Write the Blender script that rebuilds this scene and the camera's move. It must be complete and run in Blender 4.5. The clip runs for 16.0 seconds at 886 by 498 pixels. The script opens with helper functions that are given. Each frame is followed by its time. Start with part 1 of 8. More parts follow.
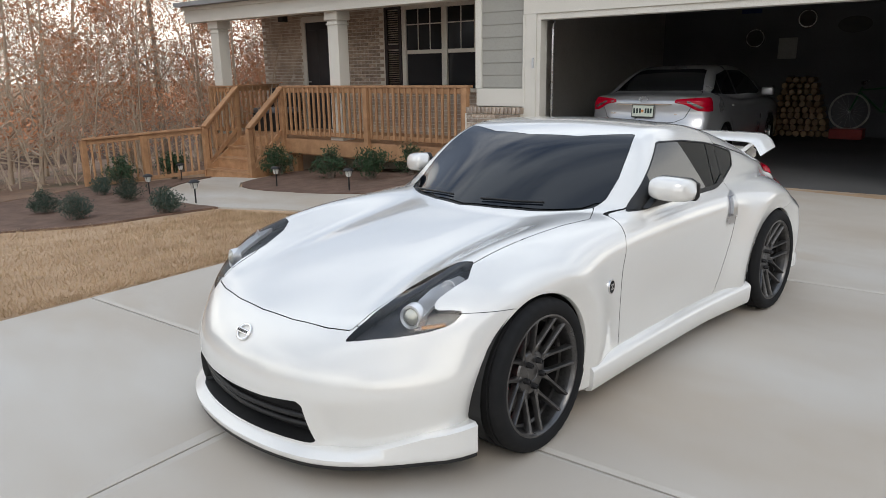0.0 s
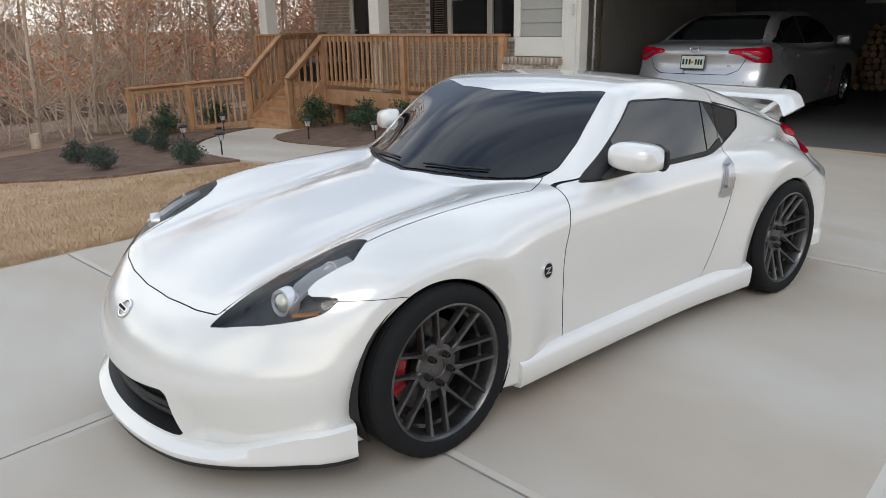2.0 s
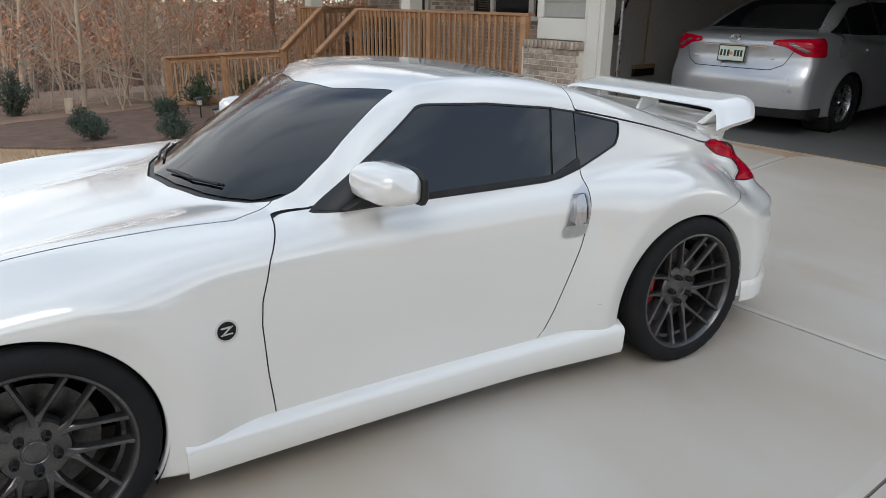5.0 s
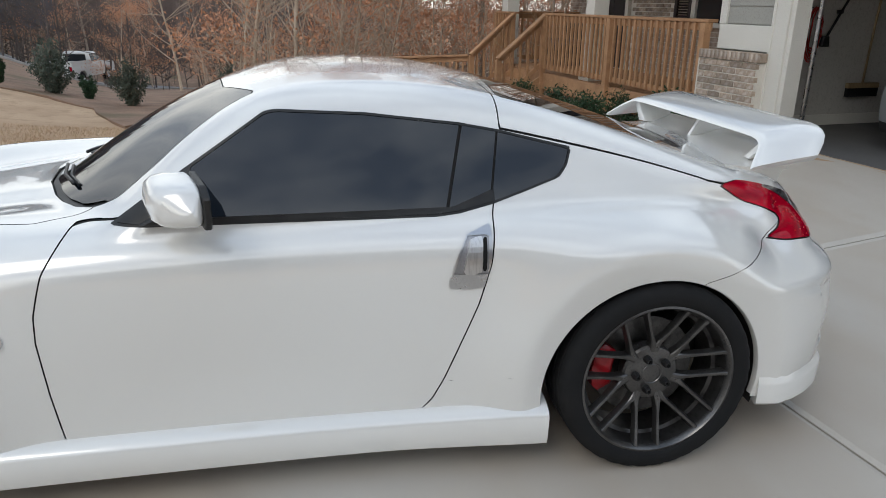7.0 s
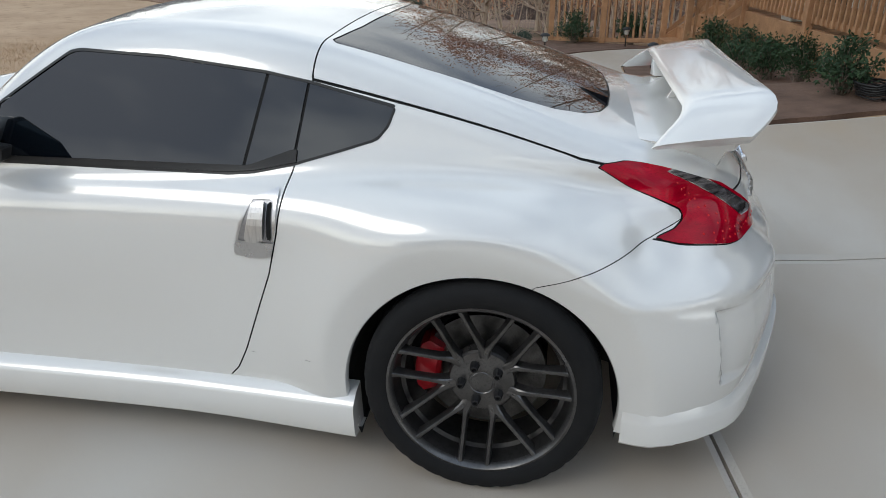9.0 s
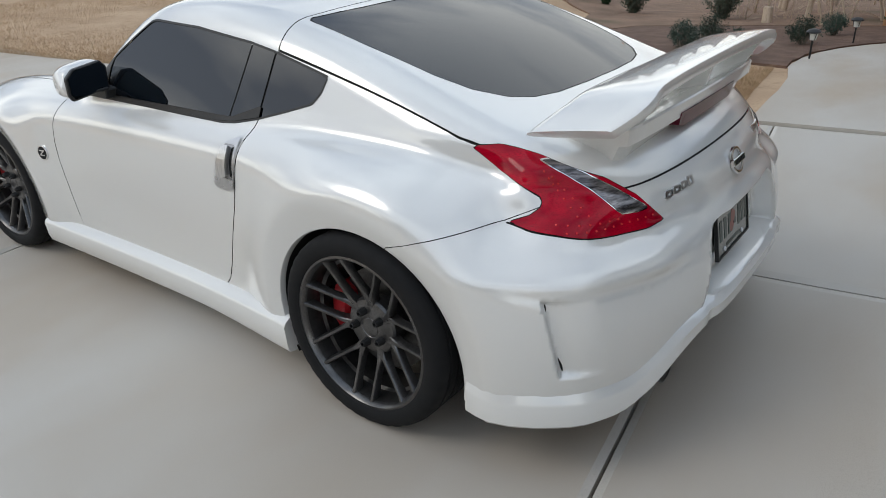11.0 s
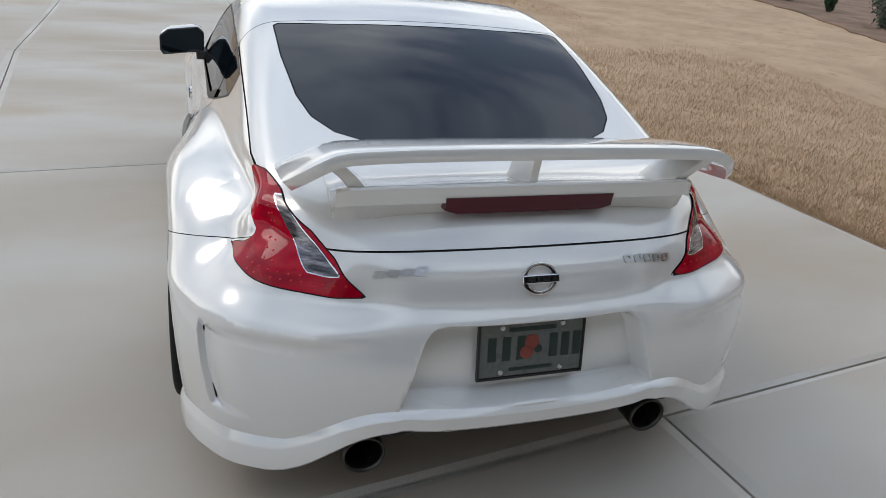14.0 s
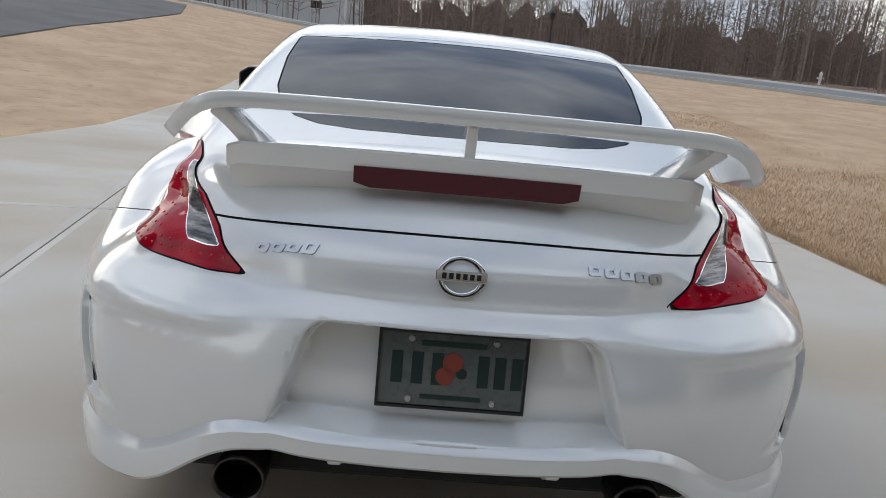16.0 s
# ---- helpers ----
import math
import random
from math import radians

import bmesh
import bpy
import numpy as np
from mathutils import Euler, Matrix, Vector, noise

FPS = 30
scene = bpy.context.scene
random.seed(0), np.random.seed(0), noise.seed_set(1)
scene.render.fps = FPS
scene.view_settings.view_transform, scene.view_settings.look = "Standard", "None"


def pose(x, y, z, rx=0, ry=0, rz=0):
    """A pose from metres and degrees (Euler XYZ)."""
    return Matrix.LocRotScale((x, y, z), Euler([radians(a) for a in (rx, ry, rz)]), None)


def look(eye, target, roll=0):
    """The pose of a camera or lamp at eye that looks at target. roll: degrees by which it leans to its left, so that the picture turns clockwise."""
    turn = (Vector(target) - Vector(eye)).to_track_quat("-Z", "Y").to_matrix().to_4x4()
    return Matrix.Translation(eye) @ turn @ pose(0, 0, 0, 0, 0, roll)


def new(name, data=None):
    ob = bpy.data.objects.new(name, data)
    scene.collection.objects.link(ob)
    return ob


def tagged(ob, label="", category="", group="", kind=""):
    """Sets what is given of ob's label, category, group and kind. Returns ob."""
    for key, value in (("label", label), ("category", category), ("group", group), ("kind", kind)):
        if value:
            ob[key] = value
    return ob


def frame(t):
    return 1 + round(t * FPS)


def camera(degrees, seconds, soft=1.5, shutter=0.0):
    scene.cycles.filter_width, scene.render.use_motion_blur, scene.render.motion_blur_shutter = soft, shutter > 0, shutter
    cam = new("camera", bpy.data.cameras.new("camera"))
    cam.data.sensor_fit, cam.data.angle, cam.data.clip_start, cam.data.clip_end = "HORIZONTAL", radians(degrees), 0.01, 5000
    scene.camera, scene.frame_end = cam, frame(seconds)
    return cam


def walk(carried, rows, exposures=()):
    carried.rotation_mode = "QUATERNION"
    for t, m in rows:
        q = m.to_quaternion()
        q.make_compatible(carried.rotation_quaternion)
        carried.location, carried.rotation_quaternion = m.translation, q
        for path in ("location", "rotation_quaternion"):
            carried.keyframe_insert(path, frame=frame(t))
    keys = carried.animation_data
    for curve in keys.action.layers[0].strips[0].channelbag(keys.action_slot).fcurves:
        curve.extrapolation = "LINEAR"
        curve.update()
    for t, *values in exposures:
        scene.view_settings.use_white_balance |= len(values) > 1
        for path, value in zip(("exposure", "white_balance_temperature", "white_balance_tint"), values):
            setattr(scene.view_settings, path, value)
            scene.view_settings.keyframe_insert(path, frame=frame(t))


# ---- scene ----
cam = camera(64.1, 16.0, 0.8)
PATH = [
    (0, (2.56, -3.503, 1.581), (1.197, -2.123, 1.093), -0.9),
    (0.5, (2.657, -3.331, 1.587), (1.204, -2.048, 1.096), -0.1),
    (1, (2.67, -3.168, 1.566), (1.222, -1.901, 1.022), -1.1),
    (1.5, (2.682, -2.934, 1.573), (1.254, -1.659, 0.992), 0.9),
    (2, (2.732, -2.723, 1.562), (1.249, -1.53, 0.947), -1.1),
    (2.5, (2.849, -2.448, 1.559), (1.265, -1.387, 0.955), 1.2),
    (3, (2.896, -2.2, 1.548), (1.3, -1.181, 0.904), -0.2),
    (3.5, (2.875, -1.91, 1.542), (1.306, -0.85, 0.897), 2.4),
    (3.7, (2.876, -1.81, 1.55), (1.319, -0.734, 0.904), 2.1),
    (5.8, (2.919, -0.576, 1.517), (1.158, 0.114, 0.868), -0.5),
    (6, (2.938, -0.43, 1.505), (1.137, 0.17, 0.875), -0.3),
    (6.5, (2.945, -0.097, 1.526), (1.091, 0.32, 0.902), 1.0),
    (7, (2.834, 0.202, 1.492), (0.975, 0.539, 0.836), 0.8),
    (7.5, (2.736, 0.507, 1.509), (0.867, 0.705, 0.826), -0.2),
    (8, (2.73, 0.869, 1.511), (0.858, 0.838, 0.807), 1.2),
    (8.5, (2.655, 1.13, 1.499), (0.818, 0.999, 0.718), 0.4),
    (9, (2.548, 1.44, 1.498), (0.751, 1.138, 0.674), -0.1),
    (9.5, (2.526, 1.784, 1.501), (0.779, 1.256, 0.683), -0.2),
    (9.7, (2.498, 1.924, 1.565), (0.803, 1.314, 0.695), 0.0),
    (11.8, (1.931, 2.991, 1.494), (0.679, 1.629, 0.737), 1.4),
    (12, (1.818, 3.064, 1.522), (0.601, 1.661, 0.781), 3.5),
    (12.5, (1.585, 3.268, 1.539), (0.455, 1.775, 0.837), 2.5),
    (13, (1.331, 3.493, 1.599), (0.412, 1.896, 0.824), 4.0),
    (13.5, (1.065, 3.541, 1.567), (0.321, 1.885, 0.729), 4.9),
    (14, (0.793, 3.584, 1.603), (0.189, 1.871, 0.767), 5.3),
    (14.5, (0.553, 3.677, 1.579), (0.117, 1.882, 0.812), 7.0),
    (15, (0.355, 3.66, 1.495), (0.046, 1.809, 0.803), 6.0),
    (15.5, (0.215, 3.472, 1.353), (-0.065, 1.581, 0.764), 7.1),
    (16, (0.079, 3.468, 1.22), (0.005, 1.547, 0.67), 5.4),
]
walk(cam, [(t, look(eye, target, roll)) for t, eye, target, roll in PATH],
     [(0, 0.03, 6560, 9), (3.5, -0.07, 6400, 8), (6.5, -0.12, 6350, 7.5), (8, -0.18, 6310, 7), (9.5, -0.16, 6300, 6), (12, -0.14, 6460, 8), (16, -0.08, 6420, 9)])

# ---- sky and light: bright overcast, late winter afternoon ----
world = bpy.data.worlds.new("sky")
scene.world = world
world.use_nodes = True
wt = world.node_tree
wt.nodes.clear()
w_out = wt.nodes.new("ShaderNodeOutputWorld")
w_bg = wt.nodes.new("ShaderNodeBackground")
w_sky = wt.nodes.new("ShaderNodeTexSky")
w_sky.sky_type, w_sky.sun_disc = "NISHITA", False
w_sky.sun_elevation, w_sky.sun_rotation = radians(44), radians(128)
w_sky.air_density, w_sky.dust_density = 1.0, 3.0
# broken cloud cover over the whole dome
w_geo = wt.nodes.new("ShaderNodeTexCoord")
w_map = wt.nodes.new("ShaderNodeMapping")
w_map.inputs["Scale"].default_value = (1.0, 1.0, 3.0)
w_noise = wt.nodes.new("ShaderNodeTexNoise")
w_noise.inputs["Scale"].default_value = 1.9
w_noise.inputs["Detail"].default_value = 7.0
w_ramp = wt.nodes.new("ShaderNodeValToRGB")
w_ramp.color_ramp.elements[0].position, w_ramp.color_ramp.elements[0].color = 0.40, (3.9, 4.5, 5.6, 1)
w_ramp.color_ramp.elements[1].position, w_ramp.color_ramp.elements[1].color = 0.60, (13.8, 13.6, 13.1, 1)
w_mix = wt.nodes.new("ShaderNodeMixRGB")
w_mix.inputs["Fac"].default_value = 0.82
wt.links.new(w_geo.outputs["Generated"], w_map.inputs["Vector"])
wt.links.new(w_map.outputs["Vector"], w_noise.inputs["Vector"])
wt.links.new(w_noise.outputs["Fac"], w_ramp.inputs["Fac"])
wt.links.new(w_sky.outputs["Color"], w_mix.inputs["Color1"])
wt.links.new(w_ramp.outputs["Color"], w_mix.inputs["Color2"])
# the cover thins to a deeper blue-grey overhead and is brightest towards the horizon
w_split = wt.nodes.new("ShaderNodeSeparateXYZ")
w_rise = wt.nodes.new("ShaderNodeValToRGB")
w_rise.color_ramp.elements[0].position, w_rise.color_ramp.elements[0].color = 0.08, (1.22, 1.18, 1.12, 1)
w_rise.color_ramp.elements[1].position, w_rise.color_ramp.elements[1].color = 0.78, (0.70, 0.79, 0.93, 1)
w_tone = wt.nodes.new("ShaderNodeMixRGB")
w_tone.blend_type = "MULTIPLY"
w_tone.inputs["Fac"].default_value = 1.0
wt.links.new(w_geo.outputs["Generated"], w_split.inputs["Vector"])
wt.links.new(w_split.outputs["Z"], w_rise.inputs["Fac"])
wt.links.new(w_mix.outputs["Color"], w_tone.inputs["Color1"])
wt.links.new(w_rise.outputs["Color"], w_tone.inputs["Color2"])
wt.links.new(w_tone.outputs["Color"], w_bg.inputs["Color"])
w_bg.inputs["Strength"].default_value = 0.125
wt.links.new(w_bg.outputs["Background"], w_out.inputs["Surface"])

sun = new("sun", bpy.data.lights.new("sun", "SUN"))
sun.data.energy, sun.data.angle, sun.data.color = 0.65, radians(24), (1.0, 0.93, 0.84)
sun.matrix_world = look((9, -7, 11), (0, 0, 0))

# ---- building helpers ----
def ring(bm, pts):
    return [bm.verts.new(p) for p in pts]


def box_into(bm, x0, x1, y0, y1, z0, z1, m=None):
    m = m or Matrix.Identity(4)
    v = [bm.verts.new(m @ Vector((x, y, z))) for z in (z0, z1) for x, y in ((x0, y0), (x1, y0), (x1, y1), (x0, y1))]
    for f in ((3, 2, 1, 0), (4, 5, 6, 7), (0, 1, 5, 4), (1, 2, 6, 5), (2, 3, 7, 6), (3, 0, 4, 7)):
        bm.faces.new([v[i] for i in f])
    return v


def bevelled(bm, width=0.004, segments=1):
    bmesh.ops.bevel(bm, geom=bm.edges[:], offset=width, segments=segments, affect="EDGES", profile=0.6)
    return bm


def box(x0, x1, y0, y1, z0, z1, bevel=0.0, segments=1):
    bm = bmesh.new()
    box_into(bm, x0, x1, y0, y1, z0, z1)
    return bevelled(bm, bevel, segments) if bevel else bm


def tube_into(bm, points, radii, sides=8, cap=True):
    """A round bar along points; radii is one number or one for each point."""
    pts = [Vector(p) for p in points]
    radii = [radii] * len(pts) if isinstance(radii, (int, float)) else radii
    rings, side = [], None
    for i, p in enumerate(pts):
        d = (pts[min(i + 1, len(pts) - 1)] - pts[max(i - 1, 0)]).normalized()
        if side is None:
            side = d.orthogonal().normalized()
        else:
            side = (side - d * side.dot(d)).normalized()
        other = d.cross(side)
        rings.append([bm.verts.new(p + radii[i] * (math.cos(a) * side + math.sin(a) * other)) for a in (2 * math.pi * k / sides for k in range(sides))])
    for a, b in zip(rings, rings[1:]):
        for k in range(sides):
            bm.faces.new((a[k], a[(k + 1) % sides], b[(k + 1) % sides], b[k]))
    if cap:
        bm.faces.new(rings[0][::-1])
        bm.faces.new(rings[-1])
    return bm


def tube(points, radii, sides=8):
    return tube_into(bmesh.new(), points, radii, sides)


def lathe_into(bm, profile, m=None, sides=32, close=False):
    """Turns (radius, height) pairs round the z axis of m."""
    m = m or Matrix.Identity(4)
    rings = []
    for r, z in profile:
        rings.append([bm.verts.new(m @ Vector((r * math.cos(2 * math.pi * k / sides), r * math.sin(2 * math.pi * k / sides), z))) for k in range(sides)])
    pairs = list(zip(rings, rings[1:])) + ([(rings[-1], rings[0])] if close else [])
    for a, b in pairs:
        for k in range(sides):
            bm.faces.new((a[k], a[(k + 1) % sides], b[(k + 1) % sides], b[k]))
    return rings


def lathe(profile, m=None, sides=32, close=False):
    bm = bmesh.new()
    lathe_into(bm, profile, m, sides, close)
    return bm


def prism_into(bm, outline, depth, m=None):
    """A flat outline of (x, y) in the plane of m, given depth along its z."""
    m = m or Matrix.Identity(4)
    a = [bm.verts.new(m @ Vector((x, y, 0))) for x, y in outline]
    b = [bm.verts.new(m @ Vector((x, y, depth))) for x, y in outline]
    n = len(a)
    bm.faces.new(a[::-1])
    bm.faces.new(b)
    for i in range(n):
        bm.faces.new((a[i], a[(i + 1) % n], b[(i + 1) % n], b[i]))
    return bm


def prism(outline, depth, m=None):
    return prism_into(bmesh.new(), outline, depth, m)


def finish(name, bm, material, smooth=False):
    bmesh.ops.recalc_face_normals(bm, faces=bm.faces[:])
    me = bpy.data.meshes.new(name)
    bm.to_mesh(me)
    bm.free()
    me.materials.append(material)
    if smooth:
        me.polygons.foreach_set("use_smooth", [True] * len(me.polygons))
        if smooth is not True:
            me.set_sharp_from_angle(angle=radians(smooth))
    return me


def part(name, bm, material, parent, label="", smooth=False, at=None):
    ob = new(name, bm if isinstance(bm, bpy.types.Mesh) else finish(name, bm, material, smooth))
    ob.parent = parent
    if at is not None:
        ob.matrix_basis = at
    return tagged(ob, label)


def thing(name, label, category, group="", at=None, kind=""):
    ob = new(name)
    ob.empty_display_size = 0.1
    if at is not None:
        ob.matrix_world = at
    return tagged(ob, label, category, group, kind)


def solid(name, bm, material, label, category="", kind="", smooth=False, at=None, group=""):
    ob = new(name, finish(name, bm, material, smooth))
    if at is not None:
        ob.matrix_world = at
    return tagged(ob, label, category, group, kind)


def raw_mesh(name, verts, faces, material, smooth=True):
    me = bpy.data.meshes.new(name)
    me.from_pydata([tuple(v) for v in verts], [], [tuple(f) for f in faces])
    me.materials.append(material)
    if smooth:
        me.polygons.foreach_set("use_smooth", [True] * len(me.polygons))
    return me

# ---- materials ----
def surface(name, base, second=None, scale=4.0, rough=0.6, metal=0.0, bump=0.0, fine=60.0, coat=0.0, stretch=(1, 1, 1), spots=None, spot_scale=1.0, per_piece=0.0, ior=1.45, detail=6.0, rough_vary=0.08, grime=0.0):
    """A procedural surface: base and second colour mixed by broad noise, fine grain for relief, and optional stains."""
    m = bpy.data.materials.new(name)
    m.use_nodes = True
    nt = m.node_tree
    b = nt.nodes["Principled BSDF"]
    b.inputs["Metallic"].default_value = metal
    b.inputs["IOR"].default_value = ior
    b.inputs["Coat Weight"].default_value = coat
    b.inputs["Coat Roughness"].default_value = 0.03
    tc = nt.nodes.new("ShaderNodeTexCoord")
    mp = nt.nodes.new("ShaderNodeMapping")
    mp.inputs["Scale"].default_value = stretch
    nt.links.new(tc.outputs["Object"], mp.inputs["Vector"])

    def noise_at(s, d=detail):
        n = nt.nodes.new("ShaderNodeTexNoise")
        n.inputs["Scale"].default_value, n.inputs["Detail"].default_value = s, d
        nt.links.new(mp.outputs["Vector"], n.inputs["Vector"])
        return n

    def mixed(c1, c2, fac, kind="MIX"):
        x = nt.nodes.new("ShaderNodeMixRGB")
        x.blend_type = kind
        for socket, c in ((x.inputs["Color1"], c1), (x.inputs["Color2"], c2), (x.inputs["Fac"], fac)):
            if isinstance(c, (int, float)):
                socket.default_value = c
            elif isinstance(c, tuple):
                socket.default_value = (*c, 1)
            else:
                nt.links.new(c, socket)
        return x.outputs["Color"]

    def ramped(value, lo, hi):
        r = nt.nodes.new("ShaderNodeMapRange")
        r.inputs["From Min"].default_value, r.inputs["From Max"].default_value = lo, hi
        nt.links.new(value, r.inputs["Value"])
        return r.outputs["Result"]

    second = second or tuple(0.82 * c for c in base)
    broad = noise_at(scale)
    grain = noise_at(fine, 3.0)
    colour = mixed(base, second, ramped(broad.outputs["Fac"], 0.35, 0.65))
    colour = mixed(colour, tuple(0.8 * c for c in second), ramped(grain.outputs["Fac"], 0.5, 0.8))
    if spots:
        sp = noise_at(spot_scale, 8.0)
        colour = mixed(colour, spots, ramped(sp.outputs["Fac"], 0.55, 0.72))
    if per_piece:
        info = nt.nodes.new("ShaderNodeObjectInfo")
        hsv = nt.nodes.new("ShaderNodeHueSaturation")
        nt.links.new(colour, hsv.inputs["Color"])
        nt.links.new(ramped_to(nt, info.outputs["Random"], 1 - per_piece, 1 + per_piece), hsv.inputs["Value"])
        colour = hsv.outputs["Color"]
    nt.links.new(colour, b.inputs["Base Color"])
    rr = nt.nodes.new("ShaderNodeMapRange")
    rr.inputs["To Min"].default_value, rr.inputs["To Max"].default_value = max(0.0, rough - rough_vary), min(1.0, rough + rough_vary)
    nt.links.new(broad.outputs["Fac"], rr.inputs["Value"])
    nt.links.new(rr.outputs["Result"], b.inputs["Roughness"])
    if bump:
        bp = nt.nodes.new("ShaderNodeBump")
        bp.inputs["Strength"].default_value, bp.inputs["Distance"].default_value = min(1.0, bump), 0.004 * max(1.0, bump)
        nt.links.new(grain.outputs["Fac"], bp.inputs["Height"])
        nt.links.new(bp.outputs["Normal"], b.inputs["Normal"])
    return m


def ramped_to(nt, value, lo, hi):
    r = nt.nodes.new("ShaderNodeMapRange")
    r.inputs["To Min"].default_value, r.inputs["To Max"].default_value = lo, hi
    nt.links.new(value, r.inputs["Value"])
    return r.outputs["Result"]


def plain(name, colour, rough=0.5, metal=0.0, coat=0.0, ior=1.45, emit=None):
    m = bpy.data.materials.new(name)
    m.use_nodes = True
    b = m.node_tree.nodes["Principled BSDF"]
    b.inputs["Base Color"].default_value = (*colour, 1)
    b.inputs["Roughness"].default_value, b.inputs["Metallic"].default_value = rough, metal
    b.inputs["Coat Weight"].default_value, b.inputs["Coat Roughness"].default_value = coat, 0.02
    b.inputs["IOR"].default_value = ior
    return m


def paint_white():
    """Pearl white lacquer: mica flakes that mirror the surroundings softly under a clear coat."""
    m = surface("pearl_white_paint", (0.83, 0.825, 0.80), (0.815, 0.81, 0.782), scale=1.2, rough=0.20, metal=0.16, fine=900.0, coat=1.0, rough_vary=0.02)
    m.node_tree.nodes["Principled BSDF"].inputs["Coat IOR"].default_value = 1.6
    return m


M_PAINT = paint_white()
M_TINT = plain("tinted_glass", (0.005, 0.007, 0.011), 0.012, 0.0, 0.0, 1.5)
M_SIDE_GLASS = plain("mirrored_side_tint", (0.004, 0.006, 0.009), 0.012, 0.0, 0.0, 1.8)
M_SEAM = plain("panel_gap_black", (0.006, 0.006, 0.006), 0.8)
M_RUBBER = surface("tyre_rubber", (0.008, 0.0085, 0.0095), (0.013, 0.013, 0.0135), scale=9, rough=0.82, bump=0.15, fine=160, ior=1.33)
M_BLACK = surface("black_plastic", (0.012, 0.012, 0.013), (0.02, 0.02, 0.02), scale=20, rough=0.45, fine=300)
M_UNDER = surface("dark_underbody", (0.012, 0.012, 0.012), (0.02, 0.019, 0.018), scale=8, rough=0.85, fine=90)
M_CONCRETE = surface("brushed_concrete", (0.57, 0.54, 0.49), (0.445, 0.38, 0.305), scale=0.55, rough=0.78, bump=0.12, fine=330, spots=(0.455, 0.375, 0.285), spot_scale=0.75, rough_vary=0.12, stretch=(0.65, 1.35, 1))
M_TOOLED = surface("trowelled_concrete_edge", (0.585, 0.553, 0.50), (0.50, 0.455, 0.395), scale=1.2, rough=0.7, bump=0.05, fine=200)
M_LAWN = surface("dormant_lawn", (0.53, 0.375, 0.24), (0.43, 0.295, 0.185), scale=1.1, rough=0.95, bump=1.6, fine=55, spots=(0.36, 0.245, 0.148), spot_scale=4.5)
M_MULCH = surface("pine_bark_mulch", (0.19, 0.118, 0.085), (0.125, 0.078, 0.056), scale=5, rough=0.95, bump=2.0, fine=70)
M_LEAVES = surface("leaf_litter", (0.29, 0.185, 0.125), (0.20, 0.13, 0.088), scale=1.4, rough=0.95, bump=2.0, fine=24, spots=(0.10, 0.085, 0.045), spot_scale=0.5)
M_CEDAR = surface("honey_stained_pine", (0.47, 0.27, 0.14), (0.35, 0.19, 0.098), scale=2.4, rough=0.62, bump=0.3, fine=46, stretch=(3, 3, 3), per_piece=0.12)
M_TRIM = surface("off_white_trim_paint", (0.72, 0.70, 0.64), (0.68, 0.66, 0.60), scale=2.0, rough=0.55, fine=80, bump=0.05)
M_SIDING = surface("grey_green_lap_siding", (0.36, 0.355, 0.32), (0.335, 0.33, 0.30), scale=1.5, rough=0.6, fine=70, bump=0.08, per_piece=0.03)
M_BRICK = surface("brown_brick", (0.46, 0.37, 0.29), (0.31, 0.24, 0.185), scale=6, rough=0.85, bump=0.6, fine=60, spots=(0.62, 0.56, 0.50), spot_scale=9, per_piece=0.30)
M_MORTAR = surface("pale_mortar", (0.74, 0.70, 0.63), (0.66, 0.62, 0.55), scale=5, rough=0.95, bump=0.4, fine=90)
M_ASPHALT = surface("asphalt", (0.07, 0.07, 0.072), (0.055, 0.055, 0.055), scale=1.0, rough=0.9, bump=0.5, fine=60)
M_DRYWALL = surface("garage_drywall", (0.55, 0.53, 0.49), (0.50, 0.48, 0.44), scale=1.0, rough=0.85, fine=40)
# the same drywall darkened: deep garage shade put into the colour
M_DRYWALL_SHADED = surface("shade_darkened_drywall", (0.20, 0.205, 0.215), (0.17, 0.175, 0.185), scale=1.0, rough=0.85, fine=40)
M_CHROME = plain("chrome", (0.78, 0.78, 0.79), 0.12, 1.0)
M_SATIN = surface("satin_chrome", (0.62, 0.62, 0.63), (0.59, 0.59, 0.60), scale=12, rough=0.28, metal=1.0, fine=200)
M_GUNMETAL = surface("brushed_gunmetal", (0.155, 0.152, 0.151), (0.10, 0.098, 0.097), scale=14, rough=0.30, metal=0.85, fine=150, stretch=(1, 1, 1))
M_RIM_DARK = surface("dark_rim_barrel", (0.10, 0.097, 0.095), (0.06, 0.058, 0.057), scale=10, rough=0.3, metal=0.8)
M_DISC = surface("brake_disc_steel", (0.15, 0.147, 0.145), (0.10, 0.098, 0.096), scale=40, rough=0.4, metal=1.0, fine=220)
M_CALIPER = surface("red_caliper_paint", (0.42, 0.012, 0.02), (0.33, 0.01, 0.016), scale=15, rough=0.35, coat=0.4)
M_RED = surface("red_lamp_lens", (0.50, 0.002, 0.020), (0.28, 0.001, 0.014), ior=1.34, scale=9, rough=0.05, fine=150, stretch=(1, 1, 3), rough_vary=0.02)
M_RED_DEEP = plain("dark_red_lens", (0.075, 0.002, 0.012), 0.08)
M_LENS_GREY = surface("clear_lamp_reflector", (0.34, 0.32, 0.33), (0.03, 0.028, 0.03), scale=14, rough=0.16, metal=0.55, fine=60, stretch=(1, 1, 8), coat=0.6)
M_AMBER = plain("amber_reflector", (0.62, 0.26, 0.09), 0.25, 0.0, 1.0)
M_REFLECT = plain("aluminised_reflector", (0.82, 0.83, 0.85), 0.30, 0.55)
